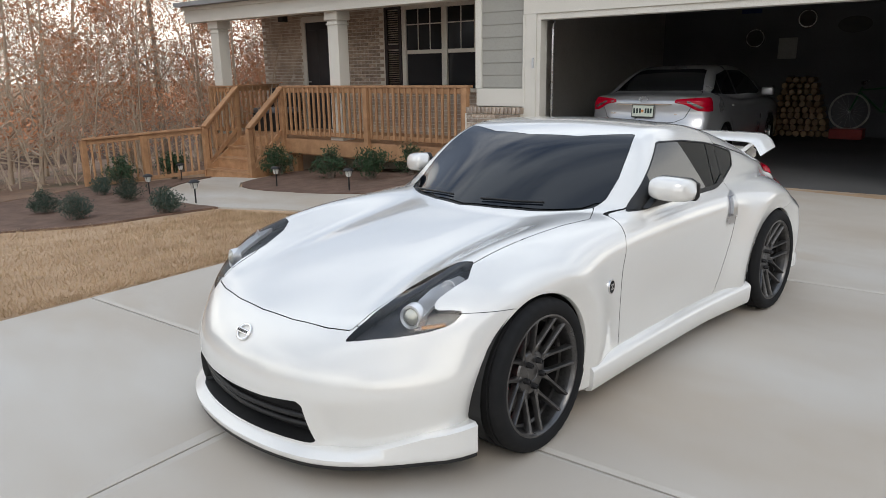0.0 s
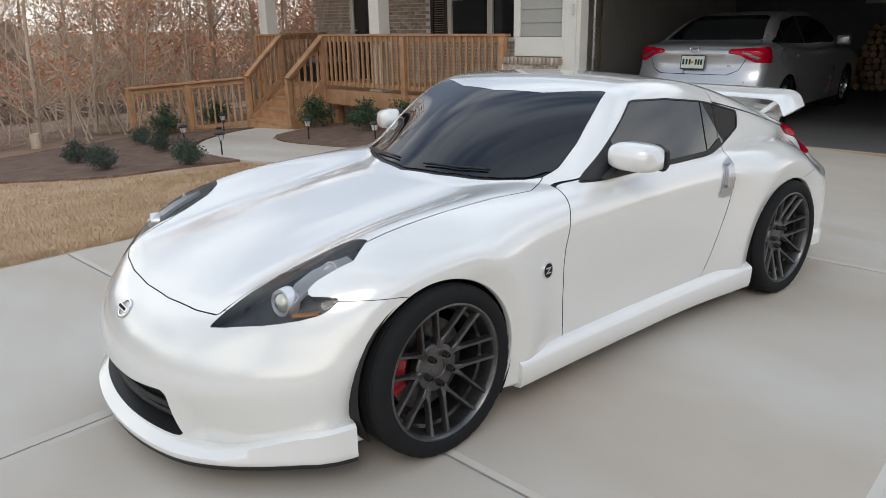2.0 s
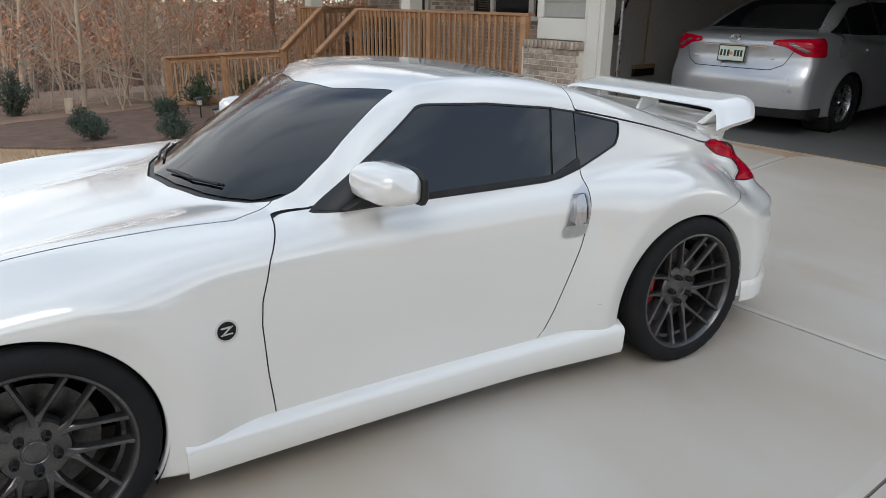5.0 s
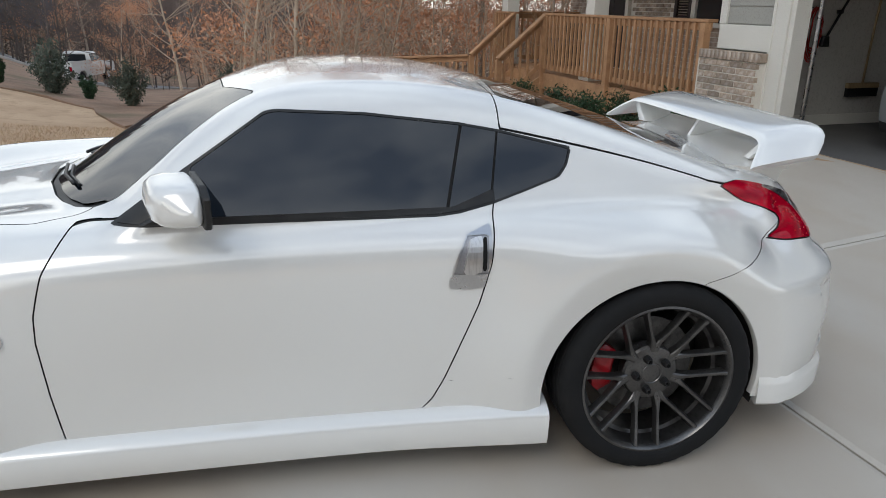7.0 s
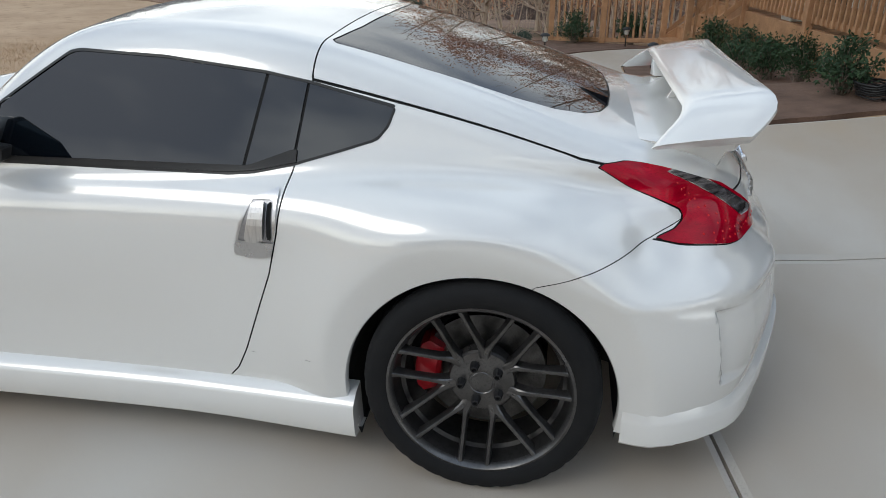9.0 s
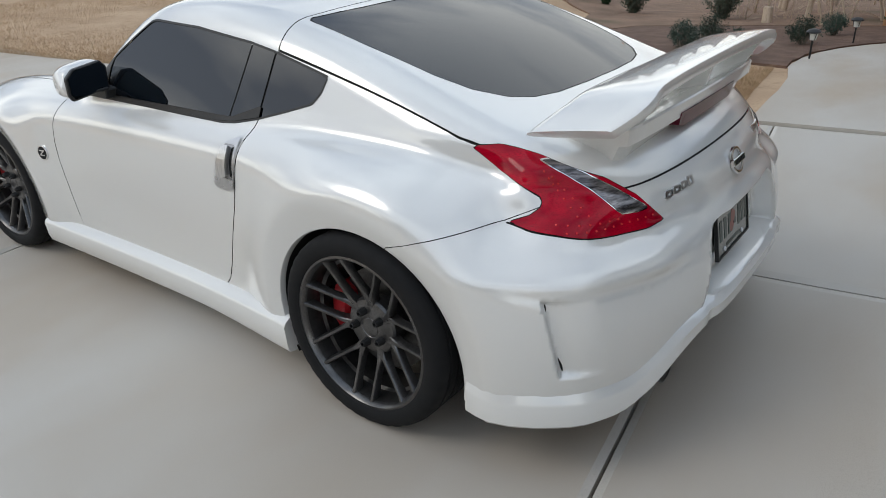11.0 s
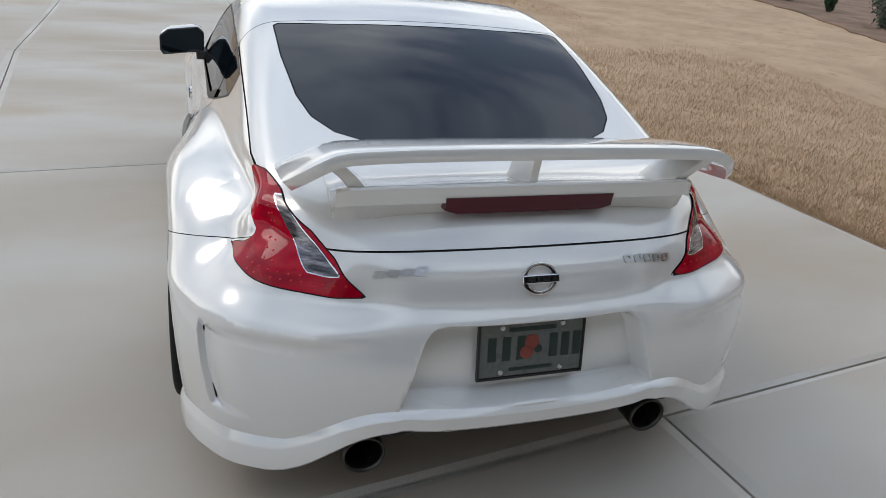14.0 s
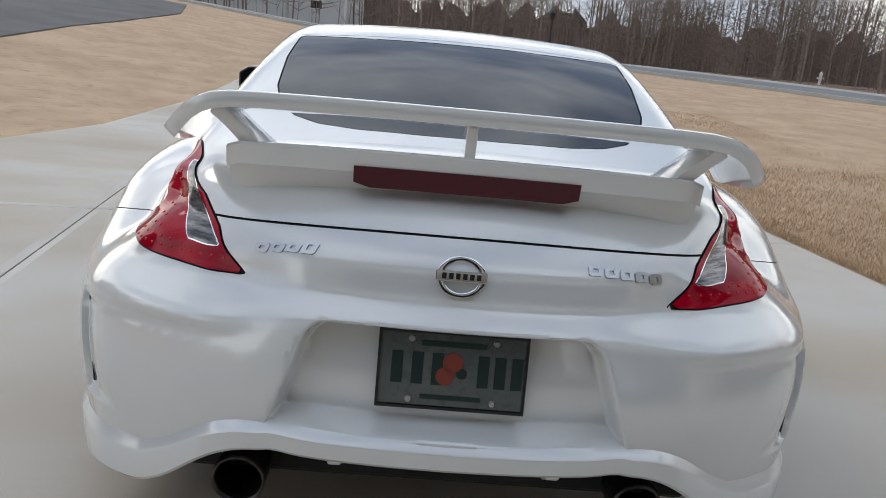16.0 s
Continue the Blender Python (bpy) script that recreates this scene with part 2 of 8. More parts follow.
M_HOUSING = surface("dark_lamp_housing", (0.022, 0.022, 0.025), (0.04, 0.04, 0.043), scale=20, rough=0.3)
M_BULB = plain("projector_lens", (0.55, 0.55, 0.48), 0.03, 0.1, 1.0)
M_MIRROR = plain("mirror_glass", (0.06, 0.08, 0.10), 0.02, 1.0)
M_PLATE = surface("grey_green_plate_under_smoked_cover", (0.10, 0.115, 0.105), (0.085, 0.095, 0.09), scale=8, rough=0.18, coat=0.6)
M_PLATE_INK = plain("dark_green_ink", (0.012, 0.03, 0.025), 0.3)
M_PLATE_ORANGE = plain("faded_orange_print", (0.24, 0.05, 0.035), 0.3)
M_EXHAUST = surface("sooted_steel", (0.10, 0.095, 0.09), (0.05, 0.048, 0.046), scale=16, rough=0.35, metal=0.9)


def clear_cover():
    m = bpy.data.materials.new("clear_lamp_cover")
    m.use_nodes = True
    nt = m.node_tree
    nt.nodes.clear()
    out = nt.nodes.new("ShaderNodeOutputMaterial")
    mix = nt.nodes.new("ShaderNodeMixShader")
    see = nt.nodes.new("ShaderNodeBsdfTransparent")
    gloss = nt.nodes.new("ShaderNodeBsdfGlossy")
    fres = nt.nodes.new("ShaderNodeFresnel")
    see.inputs["Color"].default_value = (0.86, 0.87, 0.88, 1)
    gloss.inputs["Roughness"].default_value = 0.02
    fres.inputs["IOR"].default_value = 1.5
    nt.links.new(fres.outputs["Fac"], mix.inputs["Fac"])
    nt.links.new(see.outputs["BSDF"], mix.inputs[1])
    nt.links.new(gloss.outputs["BSDF"], mix.inputs[2])
    nt.links.new(mix.outputs["Shader"], out.inputs["Surface"])
    return m


M_COVER = clear_cover()
# ---- body shape of the sports car: smooth blends of side, plan and end curves ----
def spline(points):
    """Natural cubic spline through (position, value) pairs; clamped at both ends."""
    xs = np.array([p[0] for p in points], float)
    ys = np.array([p[1] for p in points], float)
    n = len(xs)
    h = np.diff(xs)
    a = np.zeros((n, n))
    b = np.zeros(n)
    a[0, 0] = a[-1, -1] = 1
    for i in range(1, n - 1):
        a[i, i - 1], a[i, i], a[i, i + 1] = h[i - 1], 2 * (h[i - 1] + h[i]), h[i]
        b[i] = 6 * ((ys[i + 1] - ys[i]) / h[i] - (ys[i] - ys[i - 1]) / h[i - 1])
    m = np.linalg.solve(a, b)

    def value(q):
        q = np.clip(np.asarray(q, float), xs[0], xs[-1])
        i = np.clip(np.searchsorted(xs, q) - 1, 0, n - 2)
        d, e, w = q - xs[i], xs[i + 1] - q, h[i]
        return (m[i] * e ** 3 + m[i + 1] * d ** 3) / (6 * w) + (ys[i] / w - m[i] * w / 6) * e + (ys[i + 1] / w - m[i + 1] * w / 6) * d

    return value


def step(a, b, q):
    k = np.clip((np.asarray(q, float) - a) / (b - a), 0, 1)
    return k * k * (3 - 2 * k)


def smax(a, b, k):
    h = np.maximum(k - np.abs(a - b), 0) / k
    return np.maximum(a, b) + h * h * k * 0.25


def smin(a, b, k):
    return -smax(-a, -b, k)


def bell(q, middle, width):
    return np.exp(-((q - middle) / width) ** 2)


AXLE_F, AXLE_R, HUB_Z = -1.275, 1.275, 0.335
HALF_W = spline([(-2.2, 0.83), (-1.9, 0.875), (-1.5, 0.91), (-1.1, 0.92), (-0.6, 0.908), (0.0, 0.896), (0.5, 0.898), (0.9, 0.92), (1.3, 0.935), (1.7, 0.91), (2.15, 0.865)])
HOOD_Z = spline([(-2.2, 0.52), (-2.0, 0.605), (-1.8, 0.675), (-1.5, 0.755), (-1.2, 0.812), (-0.9, 0.855), (-0.6, 0.888), (-0.2, 0.91), (0.3, 0.92), (0.9, 0.92), (1.3, 0.91), (1.7, 0.88), (2.2, 0.84)])
SHOULDER = spline([(-2.2, 0.48), (-1.9, 0.56), (-1.4, 0.67), (-0.8, 0.70), (0.0, 0.70), (0.6, 0.72), (1.2, 0.72), (1.5, 0.66), (1.75, 0.585), (2.2, 0.57)])
TUCK = spline([(-2.2, 1.1), (-1.0, 1.1), (0.6, 1.2), (1.1, 1.7), (1.4, 3.0), (1.7, 5.6), (2.2, 6.0)])
ROOF_Z = spline([(-1.2, 0.52), (-0.72, 0.88), (-0.45, 1.062), (-0.15, 1.212), (0.05, 1.268), (0.3, 1.286), (0.6, 1.267), (0.9, 1.206), (1.25, 1.103), (1.6, 0.99), (1.9, 0.915), (2.05, 0.885), (2.3, 0.82)])
ROOF_W = spline([(-1.0, 0.75), (-0.5, 0.735), (0.0, 0.715), (0.6, 0.69), (1.0, 0.66), (1.5, 0.615), (2.1, 0.53)])
SCREEN = spline([(-0.9, 1.0), (-0.5, 0.95), (-0.25, 0.55), (0.0, 0.08), (0.2, 0.0), (0.6, 0.0)])
NOSE_Y = spline([(0.0, -2.12), (0.15, -2.16), (0.3, -2.168), (0.42, -2.155), (0.53, -2.10), (0.62, -2.05), (0.75, -1.95), (0.9, -1.8)])
TAIL_Y = spline([(0.0, 2.03), (0.2, 2.125), (0.4, 2.165), (0.52, 2.165), (0.61, 2.145), (0.665, 2.126), (0.70, 2.098), (0.735, 2.083), (0.767, 2.074), (0.83, 2.028), (0.92, 1.97), (1.05, 1.91), (1.2, 1.85)])

FOLD_Z = spline([(-2.2, 0.345), (-2.04, 0.356), (-1.94, 0.376), (-1.81, 0.402), (-1.67, 0.457), (-1.55, 0.52), (-1.32, 0.62), (-1.1, 0.70), (-0.8, 0.70)])


def soft_plus(q, k=0.012):
    return 0.5 * (q + np.sqrt(q * q + k * k))


def flare(r, out, ridge=0.452):
    """Swelling round a wheel arch: a ridge with a flat band inside it."""
    return out * np.where(r > ridge, np.exp(-((r - ridge) / 0.13) ** 2), 1.0) - 0.27 * soft_plus(ridge - r) * (r > 0.28)


def pocket_edge(slant, z):
    """Positive inside the vent pocket at each rear corner."""
    return np.minimum(np.minimum(0.598 - z, z - 0.36), -0.995 - 0.30 * (0.60 - z) - slant)


def plate_edge(ax, z):
    """Positive inside the recess for the number plate, which widens downwards."""
    return np.minimum(smin(0.312 + 0.33 * (0.655 - z) - ax, 0.662 - z, 0.05), 1.4 * (z - 0.425))


def body_field(x, y, z):
    """Negative inside the painted body, zero on its skin."""
    ax = np.abs(x)
    rf = np.hypot(y - AXLE_F, z - HUB_Z)
    rr = np.hypot(y - AXLE_R, z - HUB_Z)
    # flanks: fullest at the shoulder, tucked in above and a little below
    up = np.maximum(z - SHOULDER(y), 0)
    low = np.maximum(0.55 - z, 0)
    # the rear corner leans in evenly under the lamp; elsewhere the side curls in
    corner = step(1.42, 1.70, y)
    curl = (1 - corner) * TUCK(np.minimum(y, 1.5)) * up ** 2 + corner * 1.0 * (np.sqrt(up ** 2 + 0.0016) - 0.04)
    flank = HALF_W(y) - curl - 0.19 * low ** 2
    # shoulder that runs round the rear bumper below the lamp
    ledge = np.where(z > 0.632, np.exp(-((z - 0.632) / 0.045) ** 2), np.exp(-((z - 0.632) / 0.022) ** 2))
    flank = flank + 0.012 * ledge * step(1.58, 1.78, y)
    under = 0.20 * soft_plus(np.clip(FOLD_Z(y) - z, -1, 0.22)) * (1 - step(-1.62, -1.45, y))
    flank = flank + flare(rf, 0.035) * step(0.9, 0.6, rf) + flare(rr, 0.039) * step(0.9, 0.6, rr) - under
    flank = flank - 0.016 * bell(z, 0.42, 0.16) * bell(y, -0.1, 0.55)
    slant = ax - y
    pocket = np.clip(pocket_edge(slant, z) / 0.014, 0, 1) * np.clip((slant + 1.20 + 0.3 * (0.60 - z)) / 0.16, 0, 1)
    flank = flank - 0.022 * pocket
    side = ax - flank
    # bonnet and rear deck, with fender crests and a shallow valley inside them
    top = HOOD_Z(y) + 0.068 * bell(ax, 0.68, 0.15) * bell(y, -1.35, 0.62) - 0.012 * bell(ax, 0.42, 0.12) * bell(y, -1.1, 0.6) - 0.05 * ax ** 2
    deck = z - top
    nose = NOSE_Y(z) + 0.34 * ax ** 2 + 0.33 * ax ** 4 - y + under * step(0.40, 0.52, ax)
    # recess for the number plate and a pocket at each rear corner
    inset = plate_edge(ax, z)
    recess = 0.082 * np.clip(inset / 0.026, 0, 1) ** 2 * (3 - 2 * np.clip(inset / 0.026, 0, 1))
    low_bow = np.clip((0.70 - z) / 0.12, 0, 1)
    tail = y - (TAIL_Y(z) - (0.20 - 0.07 * low_bow) * ax ** 2 - (0.20 + 0.04 * low_bow) * ax ** 4 - recess + 0.020 * ledge * step(0.40, 0.60, ax))
    lower = smax(side, deck, 0.12)
    lower = smax(lower, nose, 0.10)
    # greenhouse
    roof = z - (ROOF_Z(y) - (0.075 + 0.36 * SCREEN(y)) * ax ** 2)
    glass_side = (ax - (ROOF_W(y) + 0.42 * (1.18 - z) - 7.0 * np.maximum(0.95 - z, 0) ** 2)) * 0.92
    cabin = smax(roof, glass_side, 0.10)
    car = smin(lower, cabin, 0.07)
    car = smax(car, tail + 0.016 * pocket, 0.10)
    # slight swellings and hollows of the lamp corner
    for cx, cy, cz, d in ((0.778, 1.70, 0.746, 0.029), (0.715, 1.782, 0.795, 0.014), (0.659, 1.733, 0.896, 0.015), (0.599, 1.956, 0.762, 0.014), (0.452, 2.025, 0.713, 0.015), (0.717, 1.735, 0.84, -0.045)):
        car = car + d * np.exp(-((ax - cx) ** 2 + (y - cy) ** 2 + (z - cz) ** 2) / 0.08 ** 2)
    return smax(car, 0.13 - z, 0.02)


def side_pane(x, y, z):
    return np.abs(x) - ROOF_W(y) - 0.42 * (1.18 - z)


def screen_pane(x, y, z):
    return z - ROOF_Z(y) + (0.075 + 0.36 * SCREEN(y)) * x ** 2


def slope_of(f, p, h=0.01):
    g = np.stack([f(*(p + d).T) - f(*(p - d).T) for d in h * np.eye(3)], 1)
    return g / np.linalg.norm(g, axis=1, keepdims=True)


def body_normal(p, h=0.002):
    g = np.empty_like(p)
    for i in range(3):
        d = np.zeros(3)
        d[i] = h
        g[:, i] = body_field(*(p + d).T) - body_field(*(p - d).T)
    return g / np.maximum(np.linalg.norm(g, axis=1, keepdims=True), 1e-9)


def to_skin(p, rounds=4, h=0.002):
    """Moves points along the gradient onto the skin."""
    p = p.copy()
    for _ in range(rounds):
        g = np.empty_like(p)
        for i in range(3):
            d = np.zeros(3)
            d[i] = h
            g[:, i] = (body_field(*(p + d).T) - body_field(*(p - d).T)) / (2 * h)
        p -= (body_field(*p.T) / np.maximum((g * g).sum(1), 0.05))[:, None] * g
    return p

# ---- ground ----
TURN = radians(7.7)                      # the house stands turned by this against the parked car
HOUSE = pose(0, 0, 0, 0, 0, 7.7)
GROUND = -0.003


def to_house(x, y):
    return x * math.cos(TURN) + y * math.sin(TURN), -x * math.sin(TURN) + y * math.cos(TURN)


def ground_z(x, y):
    x, y = np.asarray(x, float), np.asarray(y, float)
    u, v = to_house(x, y)
    z = GROUND + 0.165 * step(2.6, 5.35, v) * step(-5.5, -4.3, u)
    away = np.clip(-u, 6, 60)
    fall = 0.058 * np.maximum(away - 3.8, 0) * step(3.6, 6.2, -u) + 0.03 * np.maximum(away - 12, 0) + 0.02 * np.maximum(away - 20, 0)
    z = z - fall * (1 - step(0.10, 0.42, -v / np.maximum(away, 12)))
    rise = 0.042 * np.minimum(np.maximum(-y - 6.0, 0), 34) * step(-6, -16, y)
    low = 0.033 * np.minimum(np.maximum(-y - 7.0, 0), 31) * step(-5, -14, y)
    k = step(-12, 1, x)
    z = z + rise * k + low * (1 - k)
    z = z + 0.09 * np.maximum(x - 4.5, 0) * step(-2, -12, y) * (1 - step(16, 40, x)) + 1.6 * step(16, 40, x) * step(-2, -12, y)
    return z
def spaced(stops):
    out = []
    for (a, s), (b, _) in zip(stops, stops[1:]):
        n = max(1, round((b - a) / s))
        out += [a + (b - a) * k / n for k in range(n)]
    return out + [stops[-1][0]]


def right_edge(v):
    return 3.15 + 0.33 * np.clip(np.asarray(v, float) + 5.4, 0, 4.6)


def bend(v):
    """The driveway runs out to the street slightly askew to the house."""
    return -0.090 * np.maximum(-5.4 - np.asarray(v, float), 0)


gx = spaced([(-900, 90), (-180, 12), (-60, 3), (-24, 0.6), (-12, 0.25), (12, 1.0), (40, 8), (160, 80), (900, 1)])
gy = spaced([(-900, 90), (-180, 12), (-70, 2.5), (-36, 0.8), (-10, 0.25), (10, 1.0), (40, 8), (160, 80), (900, 1)])
GX, GY = np.meshgrid(gx, gy)
GU, GV = to_house(GX, GY)
under_drive = (GU > -3.04 + bend(GV)) & (GU < right_edge(GV) - 0.03 + bend(GV)) & (GV > -33) & (GV < 5.1)
under_house = (GU > -11.2) & (GU < 4.5) & (GV > 5.6) & (GV < 16)
rough = np.vectorize(lambda a, b: noise.noise((a * 0.9, b * 0.9, 0)) * 0.02 + noise.noise((a * 0.17, b * 0.17, 3)) * 0.05)(GX, GY)
open_lawn = np.clip((np.hypot(GX, GY * 0.7) - 3.2) / 4, 0, 1) * np.where((GU > -3.3) & (GU < 5.2) & (GV > -31), 0.15, 1.0)
GZ = ground_z(GX, GY) - 0.05 * under_drive - 0.25 * under_house + rough * open_lawn
gverts = np.stack([GX.ravel(), GY.ravel(), GZ.ravel()], 1)
nx, ny = len(gx), len(gy)
gfaces = [(j * nx + i, j * nx + i + 1, (j + 1) * nx + i + 1, (j + 1) * nx + i) for j in range(ny - 1) for i in range(nx - 1)]
ground = tagged(new("ground", raw_mesh("ground", gverts, gfaces, M_LAWN)), "dormant tan lawn falling away to the woods", "lawn", "", "structure")


def world_of(u, v):
    return u * math.cos(TURN) - v * math.sin(TURN), u * math.sin(TURN) + v * math.cos(TURN)


def draped(name, border, lift, material, label, category, spacing=0.22, thick=0.06, ragged=0.0):
    """A sheet over the ground inside a border of (u, v) house coordinates, with an edge that goes down into the soil."""
    b = []
    n = len(border)
    for i in range(n):
        (u0, v0), (u1, v1) = border[i], border[(i + 1) % n]
        k = max(1, int(math.hypot(u1 - u0, v1 - v0) / spacing))
        b += [(u0 + (u1 - u0) * j / k, v0 + (v1 - v0) * j / k) for j in range(k)]
    if ragged:
        b = [(u + ragged * noise.noise((u * 3, v * 3, 1)), v + ragged * noise.noise((u * 3, v * 3, 9))) for u, v in b]
    bm = bmesh.new()
    verts = [bm.verts.new((*world_of(u, v), 0)) for u, v in b]
    face = bm.faces.new(verts)
    lo_u, hi_u = min(p[0] for p in b), max(p[0] for p in b)
    lo_v, hi_v = min(p[1] for p in b), max(p[1] for p in b)
    span = max(hi_u - lo_u, hi_v - lo_v)
    cell = max(spacing * 2, span / 60)
    for axis, lo, hi in ((0, lo_u, hi_u), (1, lo_v, hi_v)):
        q = lo + cell
        while q < hi:
            co = Vector((*world_of(q if axis == 0 else 0, q if axis == 1 else 0), 0))
            no = Vector((math.cos(TURN), math.sin(TURN), 0)) if axis == 0 else Vector((-math.sin(TURN), math.cos(TURN), 0))
            bmesh.ops.bisect_plane(bm, geom=bm.verts[:] + bm.edges[:] + bm.faces[:], plane_co=co, plane_no=no)
            q += cell
    for q in bm.verts:
        q.co.z = float(ground_z(q.co.x, q.co.y)) + lift
    rim = [e for e in bm.edges if e.is_boundary]
    low = bmesh.ops.extrude_edge_only(bm, edges=rim)
    for q in low["geom"]:
        if isinstance(q, bmesh.types.BMVert):
            q.co.z -= thick
    return solid(name, bm, material, label, category, "structure")


M_SIDE = surface('old_dark_asphalt', (0.13, 0.125, 0.12), (0.10, 0.096, 0.093), scale=0.7, rough=0.9, bump=0.5, fine=50)
draped('side_road', [to_house(a, b) for a, b in ((8.98, -11.4), (9.2, -14.5), (9.65, -18.75), (10.85, -28.2), (13.2, -36.0), (34, -36.0), (34, -7.0), (11.0, -7.0))], 0.03, M_SIDE, 'dark worn asphalt side road up the slope', 'road', spacing=0.5)

# driveway of poured slabs with tooled joints
driveway = thing("driveway", "pale concrete driveway of large poured slabs", "driveway", kind="structure")
rows_v = [5.36, 1.9, -1.38, -5.4, -9.4, -13.4, -17.4, -21.4, -25.4, -29.4, -33.0]


def slab(u_of, v0, v1, n=7):
    """One slab between two edges given as functions of v."""
    bm = bmesh.new()
    g, c, w, e = 0.006, 0.026, 0.05, 0.008
    rows = []
    vs = [v0 + g, v0 + g + c] + [v0 + (v1 - v0) * k / n for k in range(1, n)] + [v1 - g - c, v1 - g]
    for iv, v in enumerate(vs):
        a, b = u_of(v)
        us = [a + g, a + g + w] + [a + (b - a) * k / n for k in range(1, n)] + [b - g - w, b - g]
        row = []
        for iu, u in enumerate(us):
            x, y = world_of(u + float(bend(v)), v)
            drop = e if iv in (0, len(vs) - 1) or iu in (0, len(us) - 1) else 0.0
            row.append(bm.verts.new((x, y, float(ground_z(x, y)) - drop)))
        rows.append(row)
    for p, q in zip(rows, rows[1:]):
        for k in range(len(p) - 1):
            f = bm.faces.new((p[k], p[k + 1], q[k + 1], q[k]))
            f.material_index = 1 if k in (0, len(p) - 2) or p is rows[0] or q is rows[-1] else 0
    rim = [q for q in bm.edges if q.is_boundary]
    low = bmesh.ops.extrude_edge_only(bm, edges=rim)
    for q in low["geom"]:
        if isinstance(q, bmesh.types.BMVert):
            q.co.z -= 0.12
    return bm


for v1, v0 in zip(rows_v, rows_v[1:]):
    for edges in (lambda v: (-3.05, -0.52), lambda v: (-0.52, 2.04), lambda v: (2.04, float(right_edge(v)))):
        part("slab", slab(edges, v0, v1), M_CONCRETE, driveway).data.materials.append(M_TOOLED)

WALK_OUT = [(-3.06, 1.72), (-4.2, 1.80), (-5.0, 1.80), (-5.8, 1.73), (-6.5, 1.80), (-7.1, 1.93), (-7.65, 2.14), (-8.2, 2.45), (-8.7, 2.86), (-9.1, 3.35), (-9.35, 3.8), (-9.5, 4.36)]
WALK_IN = [(-8.2, 4.36), (-8.12, 4.1), (-7.95, 3.75), (-7.44, 3.34), (-6.9, 3.14), (-6.33, 3.05), (-5.4, 3.05), (-4.36, 3.03), (-3.06, 3.0)]
draped("walkway", WALK_OUT + WALK_IN, 0.018, M_CONCRETE, "curved pale concrete walkway to the porch steps", "walkway", thick=0.1)
draped("mulch_bed_house", [(-3.07, 3.03), (-4.36, 3.06), (-5.4, 3.08), (-6.33, 3.08), (-6.9, 3.17), (-7.42, 3.37), (-7.92, 3.78), (-8.09, 4.12), (-8.18, 4.4), (-8.4, 5.9), (-4.3, 5.9), (-3.1, 5.2)], 0.024, M_MULCH, "brown bark mulch bed along the porch", "mulch bed", ragged=0.05)
draped("mulch_bed_walk", [(-5.80, 1.70), (-5.95, 1.1), (-6.08, 0.4), (-6.45, -0.1), (-6.9, -0.45), (-7.5, -0.95), (-8.2, -1.3), (-9.6, -0.9), (-10.2, 0.5), (-11.0, 2.6), (-10.4, 3.6), (-9.62, 4.4), (-9.42, 3.8), (-9.16, 3.33), (-8.75, 2.82), (-8.23, 2.41), (-7.67, 2.10), (-7.12, 1.89), (-6.5, 1.76)], 0.024, M_MULCH, "brown bark mulch bed beside the walkway", "mulch bed", ragged=0.06)
draped("woodland_floor", [(-8.25, -1.33), (-9.6, -0.92), (-10.22, 0.5), (-11.02, 2.6), (-10.9, 8.0), (-10.9, 22), (-60, 24), (-90, -4), (-90, -30), (-46.01, -26.01), *[to_house(a, b) for a, b in ((-24, -34), (-17.5, -24), (-16, -20), (-15.5, -17), (-14.3, -12.1), (-13.1, -8), (-11.9, -5.2), (-10.6, -3.6))], (-9.6, -1.9)], 0.03, M_LEAVES, "brown leaf litter under the woods", "woodland floor", spacing=0.5, ragged=0.25)

# ---- house: brick porch, wooden deck, siding and open garage ----
M_SHUTTER = surface("dark_brown_shutter", (0.028, 0.018, 0.018), (0.02, 0.014, 0.014), scale=3, rough=0.5, fine=90)
M_WINDOW = plain("house_window_glass", (0.02, 0.023, 0.027), 0.04, 0.0, 0.0, 1.5)
M_DARKDOOR = surface("dark_painted_door", (0.02, 0.02, 0.024), (0.03, 0.03, 0.033), scale=2, rough=0.4)
M_CEILING = surface("grey_porch_ceiling", (0.30, 0.31, 0.32), (0.27, 0.28, 0.29), scale=2, rough=0.7)
# concrete kept very dark to carry the garage's shade in its colour
M_GFLOOR = surface("shade_darkened_concrete_floor", (0.13, 0.128, 0.125), (0.10, 0.098, 0.095), scale=0.8, rough=0.7, bump=0.2, fine=60)


def wood(name, parent, x0, x1, y0, y1, z0, z1, m=None, bevel=0.004):
    bm = bmesh.new()
    box_into(bm, x0, x1, y0, y1, z0, z1, m)
    return part(name, bevelled(bm, bevel), M_CEDAR, parent)


def bar_between(name, parent, a, b, w, h, material=None, bevel=0.004):
    """A rectangular timber from a to b, w wide and h high."""
    a, b = Vector(a), Vector(b)
    d = b - a
    x = d.normalized()
    up = Vector((0, 0, 1)) if abs(x.z) < 0.95 else Vector((0, 1, 0))
    y = up.cross(x).normalized()
    z = x.cross(y)
    m = Matrix((x, y, z)).transposed().to_4x4()
    m.translation = a
    bm = bmesh.new()
    box_into(bm, 0, d.length, -w / 2, w / 2, -h / 2, h / 2, m)
    return part(name, bevelled(bm, bevel), material or M_CEDAR, parent)


